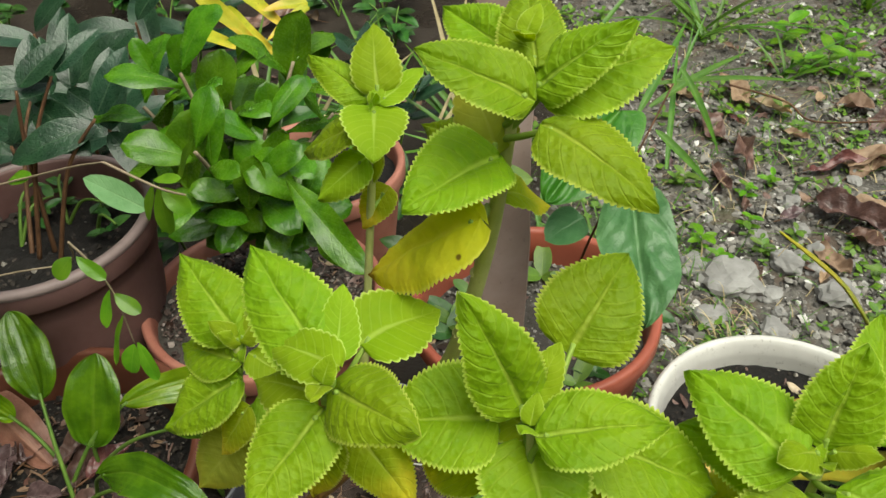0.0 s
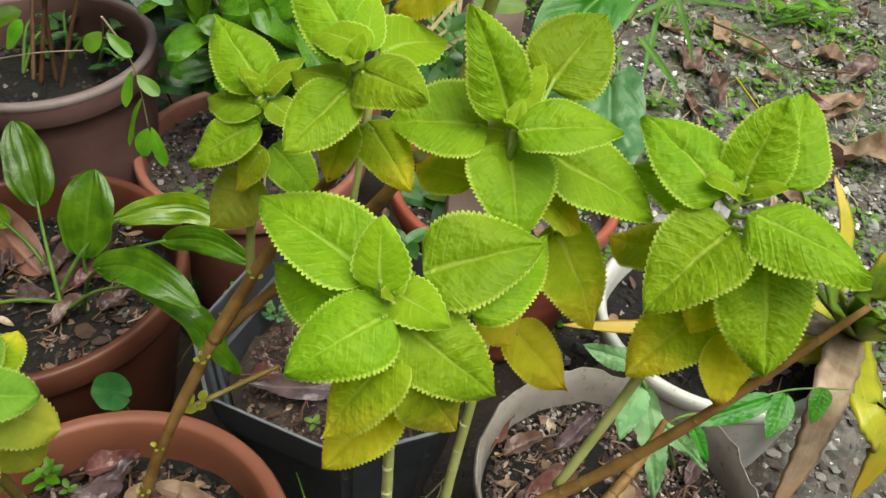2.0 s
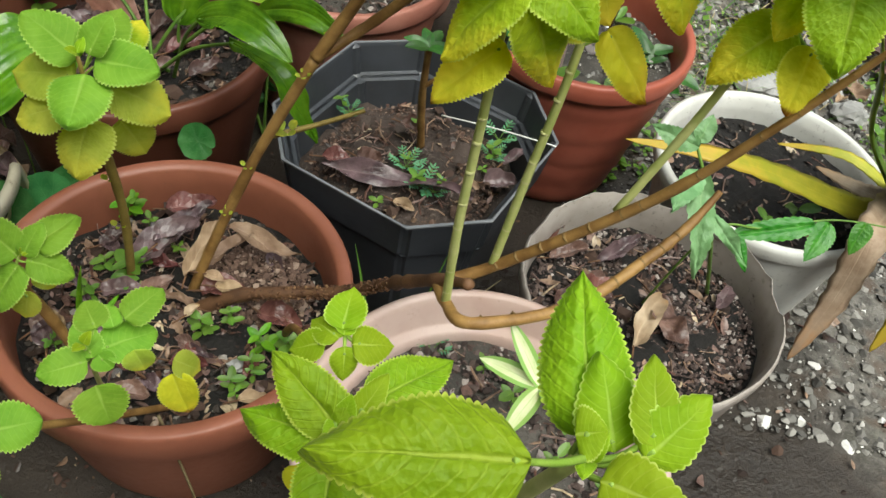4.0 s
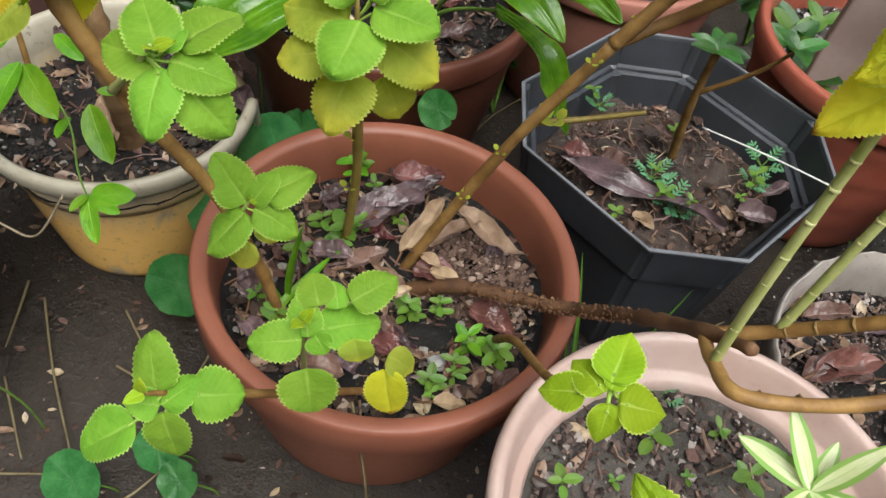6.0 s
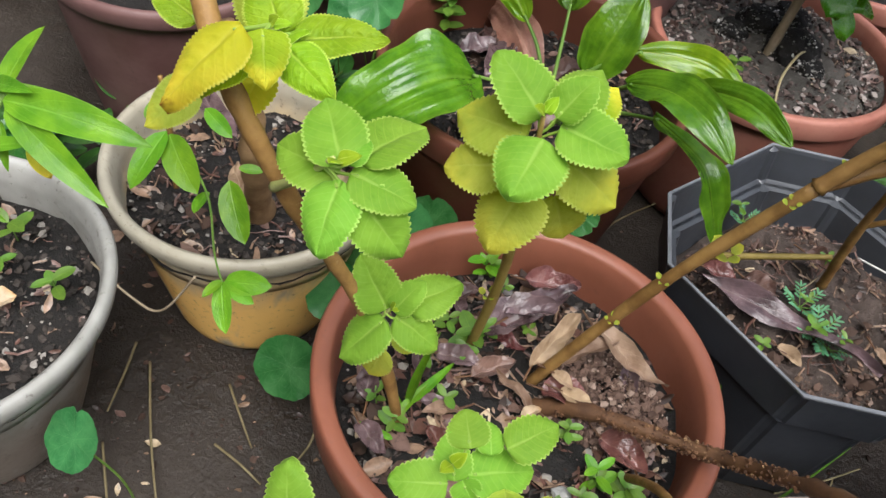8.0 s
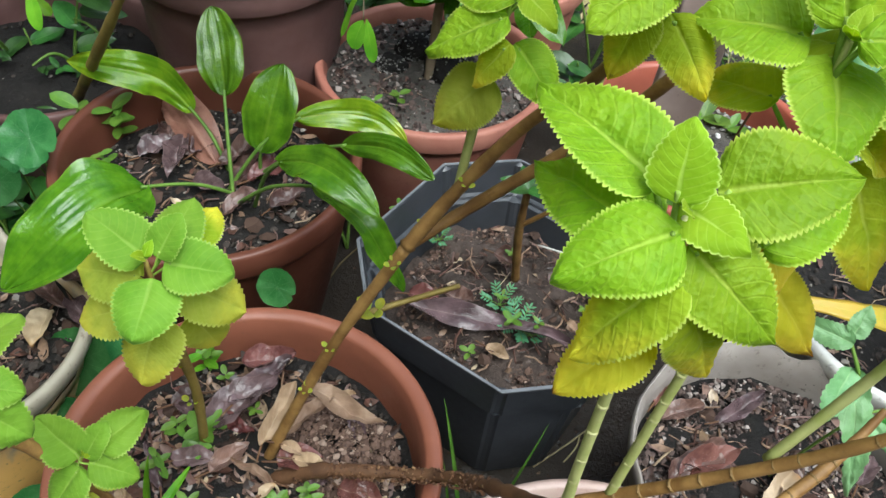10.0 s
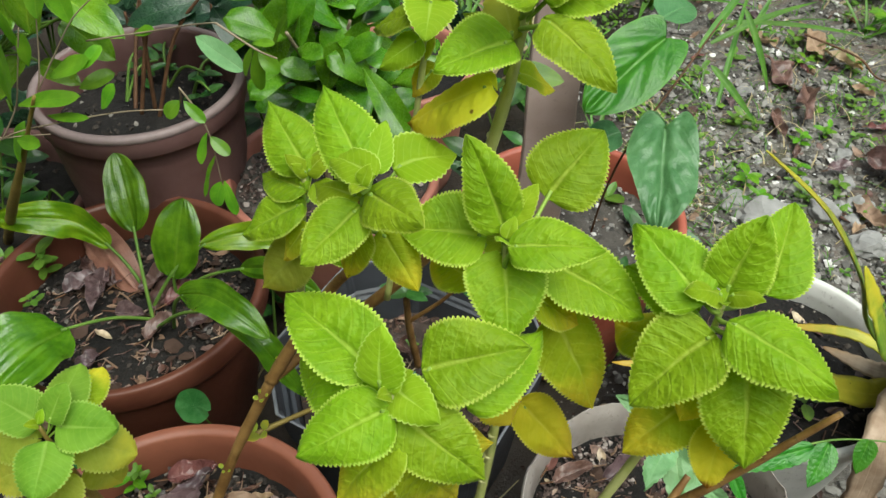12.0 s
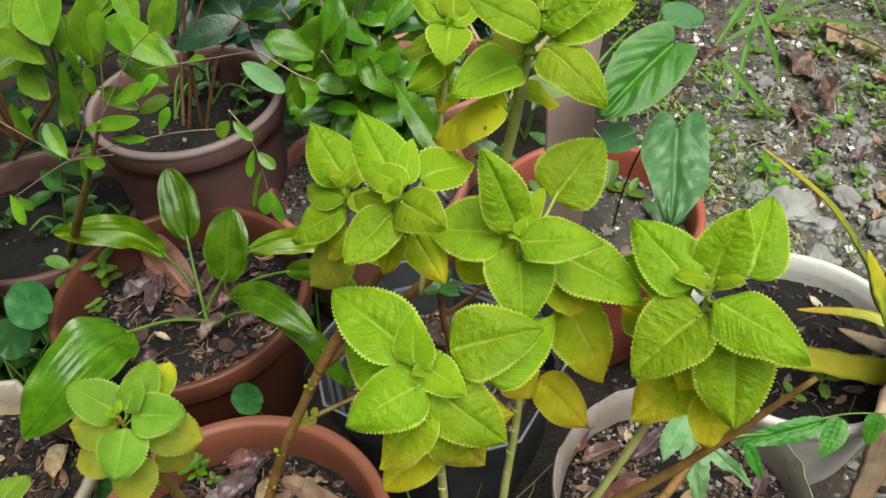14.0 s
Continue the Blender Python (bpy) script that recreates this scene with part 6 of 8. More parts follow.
for k in range(9):
    p = Vector((-0.085, 0.465, 0.300)) if k < 6 else Vector((-0.030, 0.460, 0.330))
    a = k * 1.9
    d = Vector((math.cos(a), math.sin(a), 0.4)).normalized()
    put_leaf(sapling, "under_leaf", p, p + d * 0.026, (0, -0.2, 1), rng)
cord = thing("string", (-0.065, 0.536, 0.165), "thin white string across the black tub", "string")
stem(cord, [(-0.066, 0.531, 0.170), (-0.000, 0.504, 0.190), (0.060, 0.480, 0.204)], [0.0009, 0.0009, 0.0009], M["cord"], "cord", sides=5)


# ---- grey-leaved sprig by the cracked pot ----
sprig = thing("grey_leaved_sprig", (0.240, 0.380, 0.140), "sprig of soft grey-green crinkled leaves", "plant")
stem(sprig, [(0.240, 0.380, 0.140), (0.170, 0.290, 0.325), (0.135, 0.298, 0.388)], [0.002, 0.0018, 0.0012], M["petiole"], "stem", sides=6)
for k, (a, b, w) in enumerate((((0.147, 0.291, 0.368), (0.161, 0.228, 0.320), 0.026), ((0.138, 0.295, 0.386), (0.101, 0.301, 0.391), 0.020), ((0.145, 0.291, 0.368), (0.127, 0.247, 0.366), 0.024), ((0.137, 0.298, 0.388), (0.144, 0.314, 0.404), 0.018), ((0.165, 0.286, 0.335), (0.208, 0.267, 0.302), 0.014))):
    leaf(sprig, a, b, w * 0.85, "grey_leaf", (0, -0.7, 0.6), seed=90 + k, rise=0.5, fall=0.95, teeth=12, tooth=0.05, quilt=0.03, wave=0.05, crumple=0.04, droop=0.12, cols=10)
vine = thing("creeping_sprig", (0.170, 0.345, 0.140), "creeping sprig with serrated green leaves", "plant")
stem(vine, [(0.170, 0.345, 0.140), (0.191, 0.327, 0.277), (0.236, 0.343, 0.279), (0.296, 0.364, 0.287), (0.346, 0.367, 0.290)], [0.0013, 0.0012, 0.0012, 0.001, 0.0008], M["petiole"], "stem", sides=5)
for k, (a, b, w) in enumerate((((0.280, 0.356, 0.285), (0.202, 0.324, 0.275), 0.020), ((0.294, 0.362, 0.285), (0.280, 0.328, 0.265), 0.022), ((0.326, 0.367, 0.290), (0.317, 0.346, 0.268), 0.018), ((0.211, 0.328, 0.278), (0.228, 0.307, 0.258), 0.012))):
    leaf(vine, a, b, w, "veined", (0, -0.6, 0.8), seed=100 + k, rise=0.45, fall=0.9, teeth=12, tooth=0.05, quilt=0.035, wave=0.015, cols=10)


# ---- left: cream pot trunk, climbers, round leaves ----
old_trunk = thing("old_stump", (-0.522, 0.244, 0.145), "thick pale peeling stem stump in a cream pot", "plant")
stem(old_trunk, [(-0.521, 0.244, 0.135), (-0.501, 0.220, 0.240), (-0.502, 0.218, 0.295), (-0.520, 0.218, 0.354)], [0.012, 0.0105, 0.008, 0.006], M["stump"], "stem", sides=14, jitter=0.16, seed=72)
stem(old_trunk, [(-0.595, 0.219, 0.140), (-0.598, 0.223, 0.230), (-0.603, 0.225, 0.259)], [0.003, 0.0026, 0.002], M["bark"], "stem", sides=6, seed=73)
rng = random.Random(31)
for a, b in (((-0.552, 0.182, 0.260), (-0.545, 0.134, 0.246)), ((-0.549, 0.182, 0.259), (-0.505, 0.155, 0.248)), ((-0.505, 0.173, 0.235), (-0.497, 0.150, 0.240)), ((-0.496, 0.187, 0.242), (-0.463, 0.158, 0.221)), ((-0.495, 0.196, 0.249), (-0.479, 0.205, 0.250)), ((-0.574, 0.199, 0.268), (-0.571, 0.180, 0.265)), ((-0.525, 0.197, 0.288), (-0.496, 0.190, 0.284))):
    put_leaf(old_trunk, "shoot_leaf", a, b, (0, -0.5, 0.8), rng)
trailing = thing("trailing_vine", (-0.490, 0.162, 0.247), "thin trailing vine with bright green leaflets", "plant")
stem(trailing, [(-0.535, 0.182, 0.254), (-0.492, 0.161, 0.247), (-0.446, 0.120, 0.257), (-0.425, 0.105, 0.258)], [0.0009, 0.0009, 0.0008, 0.0007], M["petiole"], "stem", sides=5)
stem(trailing, [(-0.573, 0.109, 0.159), (-0.512, 0.096, 0.178), (-0.479, 0.095, 0.191), (-0.451, 0.106, 0.242)], [0.0010, 0.0010, 0.0010, 0.0009], M["twig"], "stem", sides=5)
for a, b in (((-0.426, 0.106, 0.258), (-0.427, 0.089, 0.259)), ((-0.426, 0.106, 0.258), (-0.405, 0.082, 0.245)), ((-0.424, 0.106, 0.258), (-0.396, 0.117, 0.269)), ((-0.424, 0.106, 0.258), (-0.399, 0.103, 0.259))):
    put_leaf(trailing, "shoot_leaf", a, b, (0, -0.6, 0.7), rng)
lance_plant = thing("lance_leaved_plant", (-0.717, 0.101, 0.160), "plant with long lance-shaped bright green leaves", "plant")
for a, b in (((-0.583, 0.087, 0.330), (-0.493, 0.114, 0.343)), ((-0.580, 0.086, 0.328), (-0.494, 0.073, 0.312)), ((-0.608, 0.096, 0.320), (-0.570, 0.133, 0.308)), ((-0.601, 0.098, 0.319), (-0.629, 0.147, 0.341)), ((-0.610, 0.098, 0.322), (-0.567, 0.088, 0.351)), ((-0.594, 0.086, 0.307), (-0.575, 0.069, 0.287)), ((-0.600, 0.065, 0.293), (-0.559, 0.081, 0.317)), ((-0.624, 0.081, 0.315), (-0.624, 0.108, 0.335)), ((-0.616, 0.051, 0.262), (-0.575, 0.055, 0.250))):
    put_leaf(lance_plant, "lance", a, b, (0.1, -0.5, 0.8), rng)
stem(lance_plant, [(-0.712, 0.084, 0.150), (-0.605, 0.077, 0.291), (-0.593, 0.094, 0.325)], [0.003, 0.0025, 0.0015], M["petiole"], "stem", sides=6)
leaf(lance_plant, (-0.571, 0.089, 0.300), (-0.549, 0.083, 0.287), 0.014, "yellow", seed=7, cols=6, rows=10, label="small yellow leaf")


def round_leaf(at, size, tilt=(0, 0), stalk=None):
    """A round leaf with a notch and shallow waves, on a thin stalk."""
    rl = thing("round_leaf_plant", (at[0], at[1], stalk[2] if stalk else 0.0), "glossy round green leaf on thin stalk", "plant", "round leaves")
    bm = bmesh.new()
    uv = bm.loops.layers.uv.new("UVMap")
    n, rings = 84, 6
    grid = [[(bm.verts.new((0, 0, 0)), (0.5, 0.0))]]
    for i in range(1, rings + 1):
        row = []
        for k in range(n):
            a = 2 * math.pi * k / n
            notch = 1 - 0.16 * math.exp(-(((a - math.pi * 1.5) / 0.09) ** 2))
            r = size * i / rings * (notch if i > 2 else 1) * (1 + (0.012 * math.sin(7 * a) + 0.022 * abs(math.sin(10.5 * a))) * i / rings)
            z = 0.10 * size * (i / rings) ** 2 + 0.03 * size * math.sin(7 * a) * (i / rings) ** 2
            row.append((bm.verts.new((r * math.cos(a), r * math.sin(a), z)), (0.5 + 0.5 * math.sin(4.5 * a) * 0.9, i / rings)))
        grid.append(row)
    for k in range(n):
        tri = (grid[0][0], grid[1][k], grid[1][(k + 1) % n])
        f = bm.faces.new([t[0] for t in tri])
        for loop, t in zip(f.loops, tri):
            loop[uv].uv = t[1]
    for a, b in zip(grid[1:], grid[2:]):
        for k in range(n):
            quad = (a[k], b[k], b[(k + 1) % n], a[(k + 1) % n])
            f = bm.faces.new([t[0] for t in quad])
            for loop, t in zip(f.loops, quad):
                loop[uv].uv = t[1]
    part("leaf", mesh_of("round_leaf", bm, M["round_leaf"]), rl, world=pose(*at, tilt[0] + 22, tilt[1]) @ pose(0, 0, 0, 0, 0, rng.uniform(0, 360)))
    foot = stalk or (at[0] + 0.02, at[1] + 0.02, 0.0)
    mid = (Vector(at) + Vector(foot)) / 2 + Vector((0.008, 0.004, 0))
    stem(rl, [foot, mid, Vector(at) - Vector((0, 0, 0.001))], [0.0011, 0.001, 0.0009], M["petiole"], "stalk", sides=5)


for at, size, tilt in (((-0.488, 0.008, 0.118), 0.0235, (22, -5)), ((-0.433, 0.179, 0.060), 0.030, (30, 25)), ((-0.325, 0.030, 0.050), 0.017, (15, 0)), ((-0.399, -0.007, 0.040), 0.026, (20, 0)), ((-0.357, 0.045, 0.045), 0.02, (25, 10))) + (
                       ((-0.606, 0.485, 0.190), 0.030, (25, 0)), ((-0.625, 0.454, 0.160), 0.026, (20, 10)), ((-0.615, 0.401, 0.260), 0.037, (35, 0)), ((-0.541, 0.427, 0.262), 0.027, (25, 5)), ((-0.415, 0.314, 0.130), 0.034, (30, -10)), ((-0.431, 0.238, 0.110), 0.028, (25, 0)),
                       ((-0.664, 0.499, 0.220), 0.025, (30, 0)), ((-0.284, 0.374, 0.202), 0.018, (35, 0)), ((-0.448, 0.293, 0.130), 0.032, (30, 0)), ((-0.445, 0.304, 0.120), 0.028, (30, 0)), ((-0.406, 0.346, 0.120), 0.030, (30, 0)), ((-0.702, 0.486, 0.250), 0.022, (30, 0))):
    round_leaf(at, size, tilt)

# straws and twigs on the wet ground
rng = random.Random(41)
for a, b in (((-0.558, 0.130, 0.006), (-0.430, 0.018, 0.012)), ((-0.527, 0.047, 0.010), (-0.461, -0.005, 0.010)), ((-0.581, 0.136, 0.010), (-0.541, 0.067, 0.020)), ((-0.485, 0.157, 0.006), (-0.426, 0.121, 0.006)), ((-0.452, 0.103, 0.010), (-0.397, 0.100, 0.006)), ((-0.387, 0.161, 0.030), (-0.387, 0.132, 0.006)), ((-0.208, 0.089, 0.195), (-0.171, 0.068, 0.004)), ((-0.487, -0.035, 0.010), (-0.436, -0.007, 0.012)), ((-0.374, -0.007, 0.010), (-0.352, 0.043, 0.020)), ((-0.091, 0.415, 0.030), (-0.063, 0.366, 0.020)), ((-0.297, 0.508, 0.030), (-0.253, 0.546, 0.100)), ((-0.118, 0.418, 0.050), (-0.089, 0.369, 0.040))):
    t = thing("straw", a, "thin dry grass straw on wet ground", "straw", "straws")
    mid = (Vector(a) + Vector(b)) / 2 + Vector((rng.uniform(-0.006, 0.006), rng.uniform(-0.004, 0.004), 0.002))
    stem(t, [a, mid, b], [0.0013, 0.0012, 0.0008], M["straw_stalk"], "stalk", sides=5)


# ---- gravel bed: stones, grass, weeds ----
def rock(size, seed):
    """A rough broken stone."""
    bm = bmesh.new()
    bmesh.ops.create_icosphere(bm, subdivisions=3, radius=1.0)
    off = Vector((seed * 2.7, seed * 1.3, 0))
    for v in bm.verts:
        p = v.co.copy()
        q = 1 + 0.45 * noise.noise(p * 1.1 + off) + 0.16 * noise.noise(p * 3.1 + off) + 0.06 * noise.noise(p * 8 + off)
        v.co = Vector((p.x * q * size, p.y * q * size * 0.8, p.z * q * size * 0.5))
    return mesh_of("stone", bm, M["stone"], False)


rng = random.Random(51)
places, sizes = [], []
while len(places) < 42000:
    x, y = rng.uniform(-0.1, 1.25), 0.3 + 1.9 * rng.random() ** 1.3
    if rng.random() > min(1.0, max(0.0, (x - 0.08) * 5)) or rng.random() > 1.2 / (0.5 + y * y * 0.5):
        continue
    if y < 0.55 and rng.random() < 0.65:
        continue
    s = 0.0013 * (7.5 ** (rng.random() ** 2.8))
    places.append((x, y, ground_height(x, y) + 0.2 * s))
    sizes.append(s)
tagged(new("gravel", lumps("gravel", places, sizes, M["gravel"], 3)), "pale grey and white gravel chips strewn on soil", "gravel", kind="stuff")
places, sizes = [], []
while len(places) < 1500:
    x, y = rng.uniform(-1.2, 1.6), rng.uniform(-0.2, 2.6)
    s = 0.002 * (4.0 ** (rng.random() ** 2))
    places.append((x, y, ground_height(x, y) + 0.1 * s))
    sizes.append(s)
for _ in range(2600):
    x, y = rng.uniform(-0.8, 0.1), rng.uniform(-0.2, 0.45)
    s = 0.0010 * (5.0 ** (rng.random() ** 3))
    places.append((x, y, ground_height(x, y) + 0.1 * s))
    sizes.append(s)
tagged(new("leaf_litter", lumps("leaf_litter", places, sizes, M["litter"], 4, 0.35)), "brown crumbled leaf litter on the ground", "litter", kind="stuff")
for k, (at, size) in enumerate((((0.371, 0.927, 0.050), 0.045), ((0.327, 0.960, 0.050), 0.024), ((0.457, 0.947, 0.050), 0.026), ((0.503, 0.873, 0.050), 0.03), ((0.401, 0.812, 0.050), 0.024), ((0.328, 0.848, 0.050), 0.025), ((0.378, 1.072, 0.060), 0.010), ((0.421, 0.855, 0.060), 0.011), ((0.517, 0.983, 0.050), 0.02), ((0.436, 1.014, 0.050), 0.02), ((0.392, 0.914, 0.050), 0.03), ((0.421, 0.894, 0.050), 0.018))):
    ob = new("stone", rock(size, 60 + k))
    ob.matrix_basis = pose(at[0], at[1], ground_height(at[0], at[1]) + size * 0.2, 0, 0, k * 67)
    tagged(ob, "small white stone chip" if size < 0.012 else "rough pale grey stone on the soil", "stone", "stones")
for at, length, turn in (((0.587, 1.062, 0.050), 0.16, -110), ((0.464, 1.283, 0.050), 0.10, 30), ((0.605, 1.185, 0.050), 0.12, -80), ((0.535, 1.395, 0.050), 0.10, 20), ((0.714, 1.302, 0.050), 0.10, -60), ((0.448, 1.423, 0.050), 0.09, 50), ((0.632, 1.168, 0.050), 0.10, -70), ((-0.083, 1.510, 0.050), 0.09, 40), ((-0.522, 1.913, 0.030), 0.14, -60), ((-0.339, 1.959, 0.030), 0.12, 70), ((0.511, 0.986, 0.050), 0.08, 200), ((-0.588, 0.362, 0.020), 0.07, 20), ((-0.639, 0.397, 0.020), 0.06, 100), ((-0.572, 0.401, 0.020), 0.07, -40), ((-0.556, 0.342, 0.020), 0.07, 60), ((-0.586, 0.448, 0.020), 0.05, 0)):
    dead_leaf((at[0], at[1], ground_height(at[0], at[1])), length, turn, "dry_flat" if int(turn) % 3 else "dead_flat", 8, "broad brown dead leaf on the ground", 0.008)


def grass_tuft(at, count, length, rng, kind="grass_blade", spread=1.0):
    t = thing("grass_tuft", at, "tuft of narrow green grass blades", "grass", "grass tufts")
    for _ in range(count):
        a = rng.uniform(0, 6.28)
        d = Vector((math.cos(a) * spread, math.sin(a) * spread, rng.uniform(0.7, 1.6))).normalized()
        base = Vector(at) + Vector((rng.uniform(-0.015, 0.015), rng.uniform(-0.015, 0.015), 0))
        put_leaf(t, kind, base, base + d * length * rng.uniform(0.6, 1.1), (0, -0.3, 1), rng, "blade")


for x, y, c, s in ((0.20, 0.98, 3, 0.16), (0.30, 1.25, 3, 0.14), (0.12, 1.05, 4, 0.18), (0.40, 1.45, 5, 0.18), (0.62, 1.5, 6, 0.14), (0.05, 1.30, 14, 0.28), (-0.15, 1.45, 14, 0.3), (0.75, 1.15, 3, 0.08), (0.52, 1.7, 12, 0.3), (0.9, 1.8, 12, 0.3), (-0.4, 1.5, 12, 0.3), (0.22, 1.6, 12, 0.3), (0.2, 0.78, 4, 0.12)):
    grass_tuft((x, y, ground_height(x, y)), c, s, rng)
for x, y, c, s in ((-0.10, 1.25, 10, 0.26), (-0.30, 1.30, 10, 0.28), (0.0, 1.5, 8, 0.25)):
    grass_tuft((x, y, ground_height(x, y)), c, s, rng, "straw_blade")
for _ in range(120):
    x, y = rng.uniform(0.12, 1.1), rng.uniform(0.72, 1.9)
    if noise.noise(Vector((x * 5, y * 5, 3.0))) < -0.15:
        continue
    seedling((x, y, ground_height(x, y)), rng.uniform(0.010, 0.026), rng, rng.randint(2, 4))
leafy = thing("arching_grass", (0.30, 0.92, 0.04), "broad arching green grass leaves", "grass")
for a, b, w in (((0.260, 0.926, 0.381), (0.313, 0.867, 0.305), 0.012), ((0.233, 0.941, 0.321), (0.379, 1.045, 0.363), 0.012), ((0.228, 0.880, 0.325), (0.295, 0.841, 0.273), 0.014), ((0.219, 0.937, 0.316), (0.307, 1.064, 0.389), 0.014), ((0.251, 0.893, 0.260), (0.284, 1.045, 0.367), 0.010), ((0.245, 1.004, 0.318), (0.487, 1.068, 0.307), 0.010)):
    leaf(leafy, a, b, w * 0.75, "grass", (0, -0.5, 0.8), seed=int(w * 1e4), rise=0.4, fall=0.8, fold=0.4, droop=0.15, cols=4, rows=14, name="blade")
tendril = thing("dark_runner", (0.45, 1.10, 0.06), "thin dark runner stem over gravel", "plant")
stem(tendril, [(0.484, 1.393, 0.100), (0.579, 1.359, 0.080), (0.621, 1.321, 0.060), (0.726, 1.279, 0.080)], [0.0022, 0.002, 0.002, 0.0018], M["bark_dark"], "stem", sides=6)


gap_grass = thing("grass_tuft", (-0.070, 0.262, ground_height(-0.070, 0.262)), "few long green grass blades growing between pots", "grass", "grass tufts")
for k, (tip, w) in enumerate((((-0.100, 0.332, 0.150), 0.0042), ((-0.020, 0.285, 0.196), 0.0036), ((-0.096, 0.276, 0.130), 0.0034))):
    leaf(gap_grass, (-0.070 - 0.004 * k, 0.262, ground_height(-0.070, 0.262)), tip, w, "grass", (0.3, -0.6, 0.7), seed=300 + k, rise=0.35, fall=0.7, fold=0.5, droop=0.12, cols=4, rows=16, name="blade")
for a, b in (((-0.019, 0.381), (0.043, 0.459)), ((0.011, 0.395), (0.023, 0.432))):
    straw = thing("straw", (a[0], a[1], ground_height(*a)), "pale dry straw lying on dark ground", "straw", "straws")
    stem(straw, [(a[0], a[1], ground_height(*a) + 0.001), (0.5 * (a[0] + b[0]) + 0.004, 0.5 * (a[1] + b[1]), ground_height(*b) + 0.006), (b[0], b[1], ground_height(*b) + 0.002)], [0.0009, 0.0010, 0.0007], M["straw"], "stalk", sides=5)


# ---- dead leaves and weeds lying in the pots ----
def fallen(base, tip, width, material, label, lift=0.006, seed=0, fold=0.9, droop=-0.10, crumple=0.10):
    """One withered leaf lying from base to tip."""
    base, tip = Vector(base) + Vector((0, 0, lift)), Vector(tip) + Vector((0, 0, lift))
    m, length = frame_of(base, tip, (0.05 * math.sin(seed), -0.15, 1.0))
    data = blade("dead_leaf", length, width, M[material], rise=0.5, fall=0.7, fold=fold, droop=droop, wave=0.05, crumple=crumple, cols=10, rows=22, seed=seed)
    ob = thing("dead_leaf", base, label, "leaf", "dead leaves")
    part("blade", data, ob, world=m)
    back = m.to_3x3() @ Vector((0.004 * math.sin(seed), -0.012, 0.0005))
    stem(ob, [base + m.to_3x3() @ Vector((0, 0.002, 0)), base + back * 0.6, base + back], [0.001, 0.0009, 0.0007], M["bark_dark"], "stalk", sides=5)
    return ob


M["purple_leaf"] = leaf_material("purple_grey_dead_leaf", (0.056, 0.035, 0.036), (0.15, 0.098, 0.102), (0.26, 0.19, 0.18), veins=7.0, rough=0.22, relief=0.7, spec=0.5, share=0.05, spots=0.6)
M["red_dry"] = leaf_material("pinkish_brown_dead_leaf", (0.20, 0.090, 0.060), (0.32, 0.165, 0.115), (0.40, 0.25, 0.18), veins=7.0, rough=0.36, relief=0.8, spec=0.4, share=0.05, spots=0.6)
M["maroon_leaf"] = leaf_material("maroon_dead_leaf", (0.080, 0.028, 0.024), (0.19, 0.080, 0.068), (0.26, 0.14, 0.12), veins=7.0, rough=0.22, relief=0.9, spec=0.5, share=0.05, spots=0.6)
